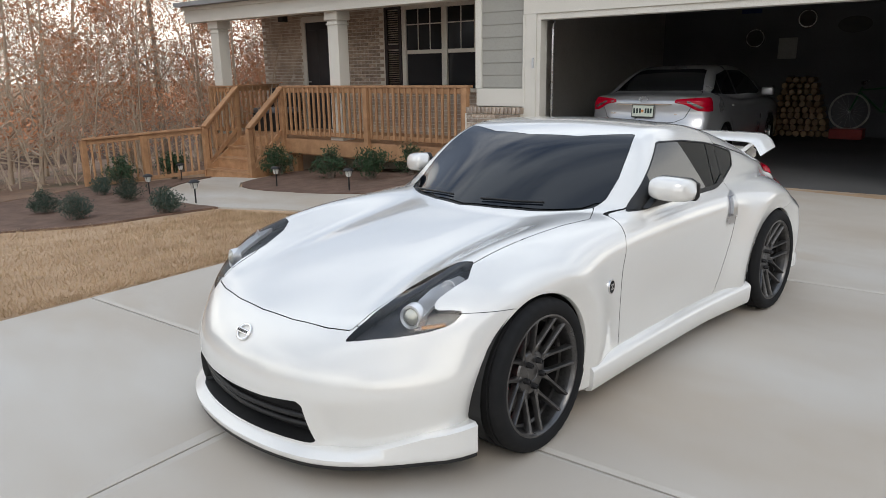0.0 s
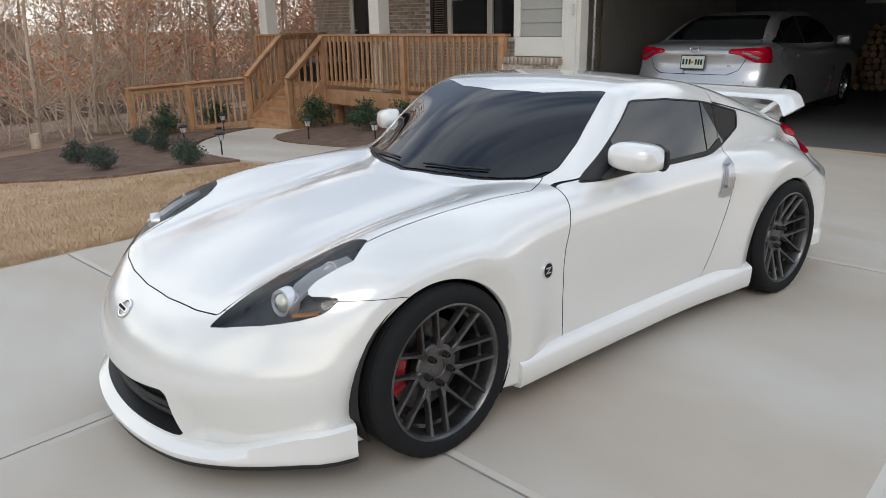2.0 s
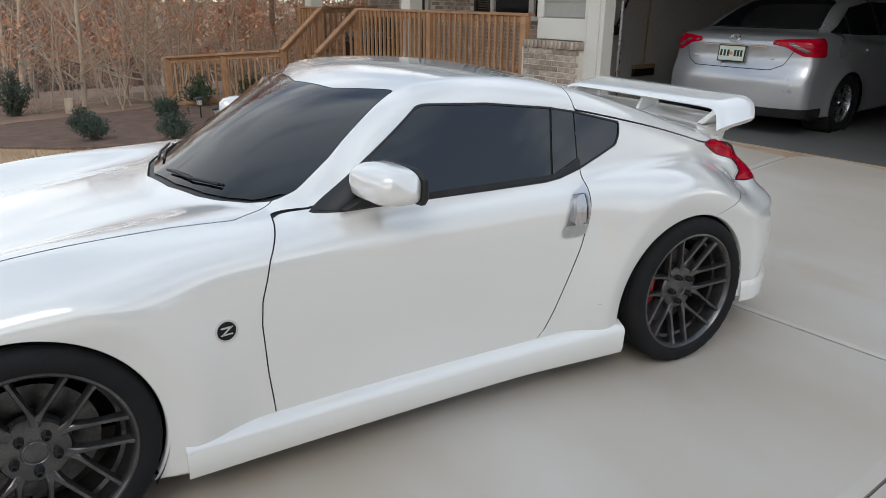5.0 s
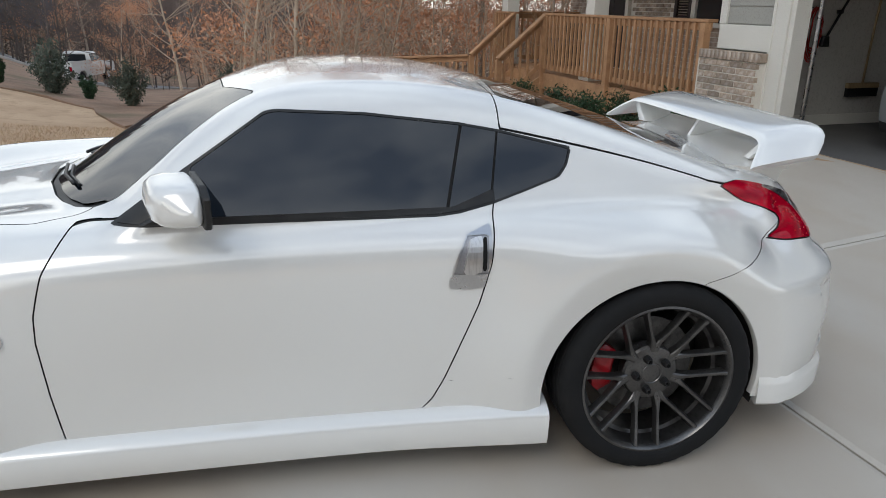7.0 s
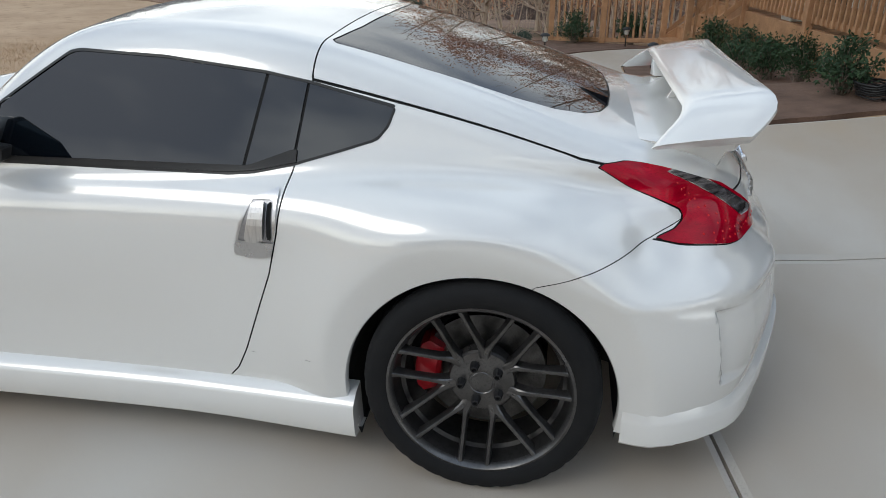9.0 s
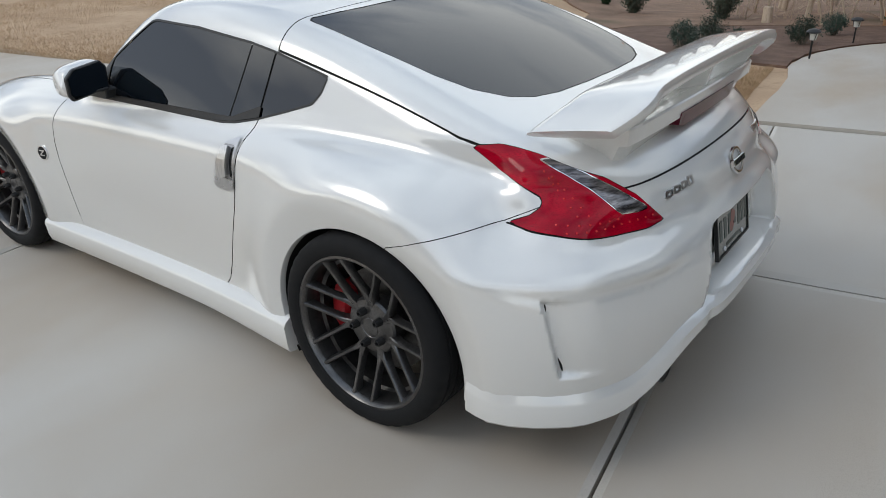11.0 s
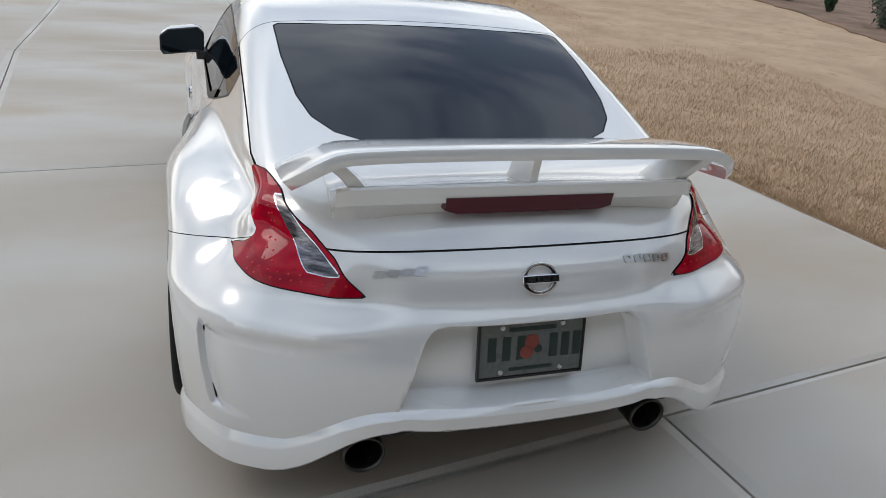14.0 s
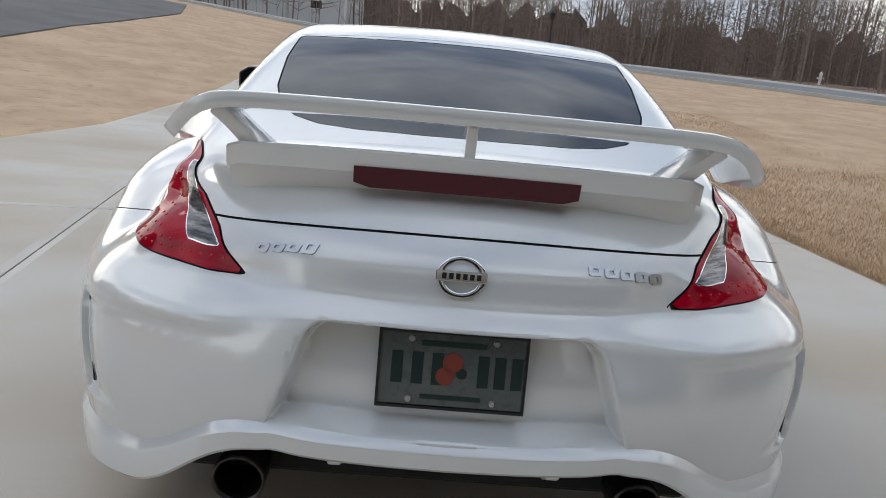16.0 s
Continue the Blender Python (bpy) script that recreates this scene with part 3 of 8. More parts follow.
# walls
solid("wall_porch", box(-11.0, -4.08, 6.99, 7.2, -0.6, 3.3), M_MORTAR, "brown brick wall behind the porch", "wall", "structure", at=HOUSE)
solid("wall_house_left", box(-11.0, -10.8, 7.2, 13.4, -0.6, 3.3), M_MORTAR, "plain side wall", "wall", "structure", at=HOUSE)
siding = solid("wall_garage_front", box(-4.06, -3.04, 5.30, 5.46, 0.1, 3.3), M_SIDING, "grey lap siding wall beside the garage door", "wall", "structure", at=HOUSE)
lap = bmesh.new()
box_into(lap, -4.0, -3.27, -0.012, 0.004, 0.0, 0.186)
for q in lap.verts:
    if q.co.z > 0.1 and q.co.y < -0.005:
        q.co.y += 0.010
LAP = finish("siding_board", bevelled(lap, 0.002), M_SIDING)
for k in range(12):
    part("siding_board", LAP, None, siding, at=pose(0, 5.298, 1.33 + 0.178 * k))
solid("wall_garage_head", box(-3.04, 3.3, 5.30, 5.46, 2.33, 3.3), M_SIDING, "grey siding over the garage door", "wall", "structure", at=HOUSE)
solid("wall_garage_right", box(2.1, 3.3, 5.30, 5.46, 0.0, 2.33), M_SIDING, "grey siding wall beside the garage door", "wall", "structure", at=HOUSE)
solid("wall_garage_left", box(-4.06, -3.94, 5.46, 12.7, 0.0, 3.3), M_DRYWALL, "painted drywall side wall of the garage", "wall", "structure", at=HOUSE)
# right wall, back wall and ceiling take the drywall copy darkened for shade
solid("wall_garage_inner", box(3.2, 3.3, 5.46, 12.7, 0.0, 3.3), M_DRYWALL_SHADED, "painted drywall side wall of the garage", "wall", "structure", at=HOUSE)
solid("wall_garage_back", box(-4.06, 3.3, 12.7, 12.85, 0.0, 3.3), M_DRYWALL_SHADED, "drywall back wall of the garage, darkened for shade", "wall", "structure", at=HOUSE)
solid("wall_house_back", box(-10.8, -4.06, 13.2, 13.4, -0.6, 3.3), M_DRYWALL, "plain wall", "wall", "structure", at=HOUSE)
solid("ceiling_garage", box(-4.06, 3.3, 5.46, 12.85, 2.75, 2.85), M_DRYWALL_SHADED, "garage ceiling, darkened for shade", "ceiling", "structure", at=HOUSE)
solid("ceiling_porch", box(-11.2, -4.06, 4.95, 7.0, 2.90, 2.98), M_CEILING, "grey boarded porch ceiling", "ceiling", "structure", at=HOUSE)
# unseen flat slab added to keep daylight off the rooms below
solid("roof", box(-11.4, 3.6, 4.9, 13.6, 3.3, 3.4), M_ASPHALT, "plain unseen flat cover that blocks light", "roof", "structure", at=HOUSE)
solid("garage_floor", box(-3.94, 3.2, 5.37, 12.7, 0.0, 0.165, 0.01), M_GFLOOR, "concrete garage floor, darkened for shade", "floor", "structure", at=HOUSE)
solid("baseboard", box(-3.94, -3.925, 5.5, 12.7, 0.166, 0.29), M_TRIM, "pale baseboard along the garage wall", "baseboard", "structure", at=HOUSE)

# white trim
trim = thing("trim", "off-white painted trim boards", "trim", kind="structure", at=HOUSE)
for n, q in (("corner_board", (-4.10, -3.99, 5.265, 5.30, 1.32, 3.3)), ("corner_board_return", (-4.105, -4.065, 5.30, 5.42, 1.32, 3.3)), ("skirt_board", (-4.08, -3.26, 5.262, 5.30, 1.06, 1.315)), ("jamb_face", (-3.27, -3.06, 5.25, 5.30, 0.17, 2.33)), ("jamb_bead", (-3.06, -3.0, 5.27, 5.46, 0.17, 2.33)), ("jamb_edge", (-3.27, -3.235, 5.238, 5.25, 0.17, 2.33)), ("head_face", (-3.27, 2.4, 5.25, 5.30, 2.33, 2.56)), ("head_stop", (-3.0, 2.1, 5.27, 5.46, 2.25, 2.33)), ("head_cap", (-3.30, 2.43, 5.235, 5.25, 2.54, 2.575)), ("porch_beam", (-11.15, -4.1, 5.15, 5.40, 2.60, 2.90)), ("beam_cap", (-11.2, -4.1, 5.11, 5.15, 2.83, 2.90))):
    part(n, box(*q, 0.004), M_TRIM, trim)
part("door_sensor", box(-3.11, -3.085, 5.215, 5.25, 1.60, 1.74, 0.006), plain("grey_sensor", (0.55, 0.56, 0.58), 0.4), trim, "small grey keypad on the jamb")

# brick base with a rowlock cap, and the porch wall, brick by brick
base = solid("brick_base", box(-4.196, -3.255, 5.125, 5.30, -0.3, 0.955), M_MORTAR, "brown brick base under the siding wall", "brick wall", "structure", at=HOUSE)


def brick_mesh(w, h, d):
    bm = bmesh.new()
    box_into(bm, -w / 2, w / 2, -d / 2, d / 2, -h / 2, h / 2)
    return finish("brick", bevelled(bm, 0.004), M_BRICK)


FULL, HALF, CAP, END = brick_mesh(0.194, 0.057, 0.05), brick_mesh(0.092, 0.057, 0.05), brick_mesh(0.058, 0.09, 0.13), brick_mesh(0.05, 0.057, 0.105)
rng = random.Random(4)
for k in range(15):
    z = 0.92 - 0.0675 * k
    offs = 0 if k % 2 else 1
    us = [-4.165 + 0.102 * offs + 0.204 * j + 0.1 for j in range(5)]
    for u in us:
        if u + 0.097 < -3.25:
            part("brick", FULL, None, base, at=pose(u, 5.141 + rng.uniform(-0.003, 0.003), z))
    if offs:
        part("brick", HALF, None, base, at=pose(-4.119, 5.141, z))
    else:
        part("brick", HALF, None, base, at=pose(-3.303 + 0.0, 5.141, z))
    part("brick", END, None, base, at=pose(-4.180, 5.205, z))
for j in range(14):
    part("brick", CAP, None, base, at=pose(-4.17 + 0.0675 * j + 0.03, 5.165, 1.005))
openings = [(-7.36, -4.9, 1.20, 2.85), (-9.66, -8.7, 0.35, 2.70)]
wall_bricks, loose = [], []
for k in range(44):
    z = 0.02 + 0.0675 * k
    u = -10.99 + (0.102 if k % 2 else 0.0)
    while u < -4.12:
        mid = u + 0.097
        if not any(a - 0.09 < mid < b + 0.09 and c < z < d for a, b, c, d in openings):
            (wall_bricks if -8.7 < mid < -6.3 and 1.3 < z < 2.65 else loose).append((mid, z))
        u += 0.204
wall_ob = bpy.data.objects["wall_porch"]
for mid, z in wall_bricks[:300]:
    part("brick", FULL, None, wall_ob, at=pose(mid, 7.006 + rng.uniform(-0.003, 0.003), z))
bm = bmesh.new()
for mid, z in loose + wall_bricks[300:]:
    d = rng.uniform(-0.003, 0.003)
    box_into(bm, mid - 0.097, mid + 0.097, 6.981 + d, 7.03, z - 0.0285, z + 0.0285)
M_BRICK_FIELD = surface("brown_brick_field", (0.56, 0.46, 0.37), (0.36, 0.285, 0.225), scale=3.6, rough=0.85, bump=0.5, fine=60, spots=(0.68, 0.62, 0.55), spot_scale=5.0)
tagged(part("brickwork", bm, M_BRICK_FIELD, wall_ob), kind="stuff")

# porch window with shutter, and the front door
win1 = thing("window_1", "double-hung window with pale frame and grilles on the porch", "window", kind="structure", at=HOUSE)
part("window_frame", box(-6.90, -6.80, 6.91, 6.99, 1.25, 2.80, 0.005), M_TRIM, win1)
part("window_frame", box(-5.96, -5.84, 6.91, 6.99, 1.25, 2.80, 0.005), M_TRIM, win1)
part("window_frame", box(-4.95, -4.85, 6.91, 6.99, 1.25, 2.80, 0.005), M_TRIM, win1)
part("window_frame", box(-6.90, -4.85, 6.905, 6.99, 2.70, 2.82, 0.005), M_TRIM, win1)
part("window_sill", box(-6.95, -4.80, 6.88, 6.99, 1.20, 1.27, 0.006), M_TRIM, win1)
for a, b in ((-6.80, -5.96), (-5.84, -4.95)):
    part("meeting_rail", box(a, b, 6.925, 6.985, 1.90, 1.97, 0.004), M_TRIM, win1)
    part("pane", box(a, b, 6.955, 6.962, 1.27, 1.90), M_WINDOW, win1)
    part("pane", box(a, b, 6.945, 6.952, 1.97, 2.70), M_WINDOW, win1)
    for k in (1, 2):
        x = a + (b - a) * k / 3
        part("muntin", box(x - 0.009, x + 0.009, 6.936, 6.946, 1.97, 2.70), M_TRIM, win1)
    part("muntin", box(a, b, 6.934, 6.944, 2.42, 2.438), M_TRIM, win1)
shutter = thing("shutter", "dark brown louvred shutter beside the porch window", "shutter", at=HOUSE)
part("stile", box(-7.34, -7.27, 6.915, 6.955, 1.25, 2.80, 0.004), M_SHUTTER, shutter)
part("stile", box(-6.99, -6.92, 6.915, 6.955, 1.25, 2.80, 0.004), M_SHUTTER, shutter)
for z in (1.25, 2.0, 2.72):
    part("rail", box(-7.27, -6.99, 6.917, 6.955, z, z + 0.08, 0.003), M_SHUTTER, shutter)
for k in range(34):
    z = 1.35 + 0.0405 * k
    if not 1.97 < z < 2.09:
        bm = bmesh.new()
        box_into(bm, -7.27, -6.99, -0.016, 0.016, -0.004, 0.004, pose(0, 6.94, z, 35, 0, 0))
        part("louvre", bm, M_SHUTTER, shutter)
door1 = thing("door_1", "dark front door in a pale frame", "door", kind="structure", at=HOUSE)
for q in ((-9.66, -9.56, 6.92, 6.99, 0.40, 2.70), (-8.80, -8.70, 6.92, 6.99, 0.40, 2.70), (-9.66, -8.70, 6.915, 6.99, 2.60, 2.72)):
    part("door_frame", box(*q, 0.005), M_TRIM, door1)
part("leaf", box(-9.56, -8.80, 6.95, 6.985, 0.42, 2.60, 0.003), M_DARKDOOR, door1)
for z0, z1 in ((0.55, 1.2), (1.32, 2.45)):
    for a in (-9.48, -9.14):
        part("door_panel", box(a, a + 0.27, 6.938, 6.952, z0, z1, 0.008), M_DARKDOOR, door1)
part("door_handle", tube([(-9.50, 6.95, 1.40), (-9.50, 6.90, 1.40), (-9.42, 6.895, 1.40)], 0.011, 8), M_SATIN, door1, smooth=True)

# porch columns
for u in (-10.42, -7.10):
    col = thing("porch_column", "square off-white porch column with capital and base", "column", "porch columns", at=HOUSE @ pose(u, 5.42, 0.40))
    part("shaft", box(-0.125, 0.125, -0.125, 0.125, 0.10, 2.06, 0.006), M_TRIM, col)
    part("plinth", box(-0.155, 0.155, -0.155, 0.155, 0.0, 0.12, 0.008), M_TRIM, col)
    part("necking", box(-0.145, 0.145, -0.145, 0.145, 1.98, 2.01, 0.006), M_TRIM, col)
    part("capital", box(-0.160, 0.160, -0.160, 0.160, 2.06, 2.22, 0.010), M_TRIM, col)
lantern = thing("porch_lantern", "small black hanging porch lantern", "lantern", at=HOUSE @ pose(-9.05, 5.9, 2.55))
part("cage", box(-0.07, 0.07, -0.07, 0.07, 0.0, 0.2, 0.01), M_BLACK, lantern)
part("cap", lathe([(0.10, 0.2), (0.04, 0.26), (0.008, 0.28), (0.008, 0.35)], None, 8), M_BLACK, lantern)

# deck
deck = thing("deck", "honey-stained timber porch deck", "deck", kind="structure", at=HOUSE)
for k in range(13):
    v = 5.26 + 0.133 * k
    wood("deck_board", deck, -10.6, -4.2, v, v + 0.127, 0.362, 0.40, bevel=0.003)
wood("fascia", deck, -8.50, -4.16, 5.205, 5.245, 0.13, 0.395)
wood("fascia", deck, -10.62, -9.74, 5.205, 5.245, 0.13, 0.395)
wood("skirt_beam", deck, -8.5, -4.16, 5.245, 5.285, 0.10, 0.36)
for u in (-10.5, -8.3, -6.28, -4.35):
    wood("pier", deck, u - 0.07, u + 0.07, 5.32, 5.46, -0.7, 0.36)

RAIL_Z = 1.345


def baluster_mesh(h):
    bm = bmesh.new()
    box_into(bm, -0.019, 0.019, -0.019, 0.019, 0, h)
    return finish("baluster", bevelled(bm, 0.003), M_CEDAR)


BAL = baluster_mesh(0.86)


def rail_run(name, a, b, z0, z1, posts, label, height=0.86, spacing=0.125, cap=True):
    """A railing from a to b in plan, its cap at z0 to z1."""
    t = thing(name, label, "railing", "porch railings", at=HOUSE)
    (u0, v0), (u1, v1) = a, b
    n = math.hypot(u1 - u0, v1 - v0)
    du, dv = (u1 - u0) / n, (v1 - v0) / n
    if cap:
        bar_between("cap_rail", t, (u0, v0, z0), (u1, v1, z1), 0.135, 0.036)
    bar_between("top_rail", t, (u0 + 0.02 * dv, v0 - 0.02 * du, z0 - 0.065), (u1 + 0.02 * dv, v1 - 0.02 * du, z1 - 0.065), 0.036, 0.088)
    bar_between("bottom_rail", t, (u0 + 0.02 * dv, v0 - 0.02 * du, z0 - height + 0.02), (u1 + 0.02 * dv, v1 - 0.02 * du, z1 - height + 0.02), 0.036, 0.075)
    k = max(2, round(n / spacing))
    me = BAL if abs(height - 0.86) < 0.01 else baluster_mesh(height)
    for i in range(1, k):
        s = i / k
        part("baluster", me, None, t, at=pose(u0 + (u1 - u0) * s - 0.022 * dv * -1, v0 + (v1 - v0) * s - 0.045 * du, z0 + (z1 - z0) * s - height - 0.02, 0, 0, math.degrees(math.atan2(dv, du)) + rng.uniform(-3, 3)))
    for u, v, lo, hi in posts:
        wood("post", t, u - 0.046, u + 0.046, v - 0.046, v + 0.046, lo, hi)
    return t


rail_run("porch_railing", (-8.46, 5.25), (-4.18, 5.25), RAIL_Z, RAIL_Z, [(-8.44, 5.20, -0.35, 1.325), (-6.28, 5.185, 0.05, 1.325), (-4.24, 5.20, 0.1, 1.325)], "honey-stained porch railing with square balusters")
rail_run("porch_railing", (-10.58, 5.25), (-9.74, 5.25), RAIL_Z, RAIL_Z, [(-9.80, 5.20, -0.35, 1.325), (-10.55, 5.20, 0.1, 1.325)], "short honey-stained porch railing beside the steps")
rail_run("porch_railing", (-10.58, 5.25), (-10.58, 6.95), RAIL_Z, RAIL_Z, [], "honey-stained side railing of the porch")
rail_run("stair_railing", (-8.44, 5.22), (-8.44, 4.38), RAIL_Z, 0.635, [(-8.44, 4.40, -0.42, 0.60)], "sloping honey-stained stair railing", spacing=0.13, height=0.80)
rail_run("stair_railing", (-9.77, 5.22), (-9.77, 4.38), RAIL_Z, 0.615, [(-9.77, 4.40, -0.45, 0.59)], "sloping honey-stained stair railing", spacing=0.13, height=0.80)
rail_run("guard_railing", (-9.80, 4.36), (-11.0, 2.66), 0.60, 0.47, [(-11.0, 2.66, -0.60, 0.45), (-10.4, 3.5, -0.55, 0.5)], "low guard railing running out from the steps", height=0.86)
steps = thing("porch_steps", "honey-stained timber steps up to the porch", "steps", at=HOUSE)
for k in range(4):
    z = 0.40 - 0.19 * (k + 1)
    v = 5.20 - 0.28 * k
    wood("riser", steps, -9.74, -8.47, v - 0.02, v + 0.005, z - 0.0 - 0.02, z + 0.17)
    if k < 3:
        wood("tread", steps, -9.74, -8.47, v - 0.155, v - 0.005, z - 0.035, z)
        wood("tread", steps, -9.74, -8.47, v - 0.31, v - 0.165, z - 0.035, z)
for u in (-9.76, -8.45):
    bm = prism([(5.2, 0.36), (5.2, 0.0), (4.70, -0.5), (4.32, -0.5), (4.32, -0.20)], 0.038, Matrix(((0, 0, 1, u - 0.019), (1, 0, 0, 0), (0, 1, 0, 0), (0, 0, 0, 1))))
    part("stringer", bevelled(bm, 0.003), M_CEDAR, steps)
box_seat = thing("porch_bench", "dark cushioned bench on the porch", "bench", at=HOUSE @ pose(-9.95, 6.35, 0.40))
part("frame", box(-0.45, 0.45, -0.3, 0.3, 0.0, 0.38, 0.02), M_BLACK, box_seat)
part("cushion", box(-0.43, 0.43, -0.28, 0.28, 0.38, 0.48, 0.03, 2), surface("grey_cushion", (0.16, 0.16, 0.17), (0.12, 0.12, 0.13), scale=8, rough=0.9), box_seat, smooth=True)
part("back", box(-0.45, 0.45, 0.22, 0.32, 0.40, 0.88, 0.03, 2), M_BLACK, box_seat)

# ---- meshing of the car's skin ----
def skin_mesh(step_size=0.016, bx=(-1.0, 1.0), by=(-2.25, 2.26), bz=(0.09, 1.36)):
    xs = np.arange(bx[0], bx[1] + 1e-6, step_size)
    ys = np.arange(by[0], by[1], step_size)
    zs = np.arange(bz[0], bz[1], step_size)
    X, Y, Z = np.meshgrid(xs, ys, zs, indexing="ij")
    F = body_field(X, Y, Z)
    inside = F < 0
    c = [inside[i:inside.shape[0] - 1 + i, j:inside.shape[1] - 1 + j, k:inside.shape[2] - 1 + k] for i in (0, 1) for j in (0, 1) for k in (0, 1)]
    total = sum(q.astype(int) for q in c)
    active = (total > 0) & (total < 8)
    index = -np.ones(active.shape, int)
    index[active] = np.arange(active.sum())
    ii, jj, kk = np.nonzero(active)
    verts = np.stack([xs[ii], ys[jj], zs[kk]], 1) + step_size / 2
    quads = []
    n0, n1, n2 = inside.shape
    for axis in range(3):
        a = np.take(inside, range(0, inside.shape[axis] - 1), axis)
        b = np.take(inside, range(1, inside.shape[axis]), axis)
        i, j, k = np.nonzero(a != b)
        flip = a[i, j, k]
        if axis == 0:
            good = (j > 0) & (k > 0) & (j < n1 - 1) & (k < n2 - 1)
            i, j, k, flip = i[good], j[good], k[good], flip[good]
            q = np.stack([index[i, j - 1, k - 1], index[i, j, k - 1], index[i, j, k], index[i, j - 1, k]], 1)
        elif axis == 1:
            good = (i > 0) & (k > 0) & (i < n0 - 1) & (k < n2 - 1)
            i, j, k, flip = i[good], j[good], k[good], flip[good]
            q = np.stack([index[i - 1, j, k - 1], index[i - 1, j, k], index[i, j, k], index[i, j, k - 1]], 1)
        else:
            good = (i > 0) & (j > 0) & (i < n0 - 1) & (j < n1 - 1)
            i, j, k, flip = i[good], j[good], k[good], flip[good]
            q = np.stack([index[i - 1, j - 1, k], index[i, j - 1, k], index[i, j, k], index[i - 1, j, k]], 1)
        q[~flip] = q[~flip][:, ::-1]
        quads.append(q)
    quads = np.concatenate(quads)
    for _ in range(3):
        # relax, then return to the skin
        acc, cnt = np.zeros_like(verts), np.zeros(len(verts))
        for a, b in ((0, 1), (1, 2), (2, 3), (3, 0)):
            np.add.at(acc, quads[:, a], verts[quads[:, b]])
            np.add.at(acc, quads[:, b], verts[quads[:, a]])
            np.add.at(cnt, quads[:, a], 1)
            np.add.at(cnt, quads[:, b], 1)
        verts = to_skin(0.5 * verts + 0.5 * acc / cnt[:, None], 3)
    return verts, np.concatenate([quads[:, [0, 1, 2]], quads[:, [0, 2, 3]]])


def skin_cut(verts, tris, g):
    """Splits triangles along g = 0. Returns the vertices, the triangles with g < 0 and the rest."""
    d = g(verts)
    d = np.where(np.abs(d) < 1e-7, 1e-7, d)
    s = d[tris] < 0
    n = s.sum(1)
    inner, outer = [tris[n == 3]], [tris[n == 0]]
    cross = tris[(n == 1) | (n == 2)]
    if len(cross) == 0:
        return verts, inner[0], outer[0]
    made, extra = {}, []

    def between(a, b):
        key = (a, b) if a < b else (b, a)
        if key not in made:
            k = d[a] / (d[a] - d[b])
            made[key] = len(verts) + len(extra)
            extra.append(verts[a] + k * (verts[b] - verts[a]))
        return made[key]

    fi, fo = [], []
    for t in cross.tolist():
        m = [d[q] < 0 for q in t]
        lone = m.index(True) if sum(m) == 1 else m.index(False)
        a, b, c = t[lone], t[(lone + 1) % 3], t[(lone + 2) % 3]
        ab, ac = between(a, b), between(a, c)
        one, two = [(a, ab, ac)], [(ab, b, c), (ab, c, ac)]
        (fi if m[lone] else fo).extend(one)
        (fo if m[lone] else fi).extend(two)
    verts = np.concatenate([verts, to_skin(np.array(extra), 2)])
    return verts, np.concatenate([inner[0], np.array(fi, int).reshape(-1, 3)]), np.concatenate([outer[0], np.array(fo, int).reshape(-1, 3)])


def outline(points, rounded=0.0):
    """Signed distance to a closed outline of 2D points, negative inside; rounded: radius taken off its corners."""
    p = np.array(points, float)

    def value(q):
        a, b = p, np.roll(p, -1, 0)
        best = np.full(len(q), 1e9)
        odd = np.zeros(len(q), bool)
        for (ax, ay), (bx, by) in zip(a, b):
            ex, ey = bx - ax, by - ay
            k = np.clip(((q[:, 0] - ax) * ex + (q[:, 1] - ay) * ey) / (ex * ex + ey * ey), 0, 1)
            best = np.minimum(best, np.hypot(q[:, 0] - ax - k * ex, q[:, 1] - ay - k * ey))
            hit = ((ay > q[:, 1]) != (by > q[:, 1])) & (q[:, 0] < (bx - ax) * (q[:, 1] - ay) / (by - ay if by != ay else 1e-12) + ax)
            odd ^= hit
        return np.where(odd, -best, best) - rounded

    return value


def skin_part(name, verts, tris, material, parent, label="", lift=0.0, pane=None):
    used, back = np.unique(tris, return_inverse=True)
    v = verts[used]
    n = body_normal(v)
    me = raw_mesh(name, v + lift * n, back.reshape(-1, 3), material)
    if pane:
        n = slope_of(pane, v)
    me.normals_split_custom_set_from_vertices([tuple(q) for q in n])
    return part(name, me, material, parent, label)



# ---- the sports car ----
CAR_X = -0.018
car = thing("sports_car", "pearl white two-door sports coupe with rear wing, parked on the driveway", "car", at=pose(CAR_X, 0, 0))
SV, ST = skin_mesh()


def crease(g):
    """Lays a line of mesh edges along g = 0, to keep a fold crisp."""
    global SV, ST
    SV, one, two = skin_cut(SV, ST, g)
    ST = np.concatenate([one, two])


for d in (0.0, 0.014):
    crease(lambda p: np.maximum(np.maximum(d - pocket_edge(np.abs(p[:, 0]) - p[:, 1], p[:, 2]), -1.36 - (np.abs(p[:, 0]) - p[:, 1])), 1.6 - p[:, 1]))
for d in (0.0, 0.026):
    crease(lambda p: np.maximum(d - plate_edge(np.abs(p[:, 0]), p[:, 2]), 1.9 - p[:, 1]))


def side_view(shape, least=0.4):
    return lambda p: np.maximum(shape(p[:, 1:3]), least - np.abs(p[:, 0]))


def top_view(shape):
    return lambda p: shape(np.stack([np.abs(p[:, 0]), p[:, 1]], 1))


def slant_view(shape):
    return lambda p: np.maximum(shape(np.stack([np.abs(p[:, 0]) - p[:, 1], p[:, 2]], 1)), 1.2 - p[:, 1])


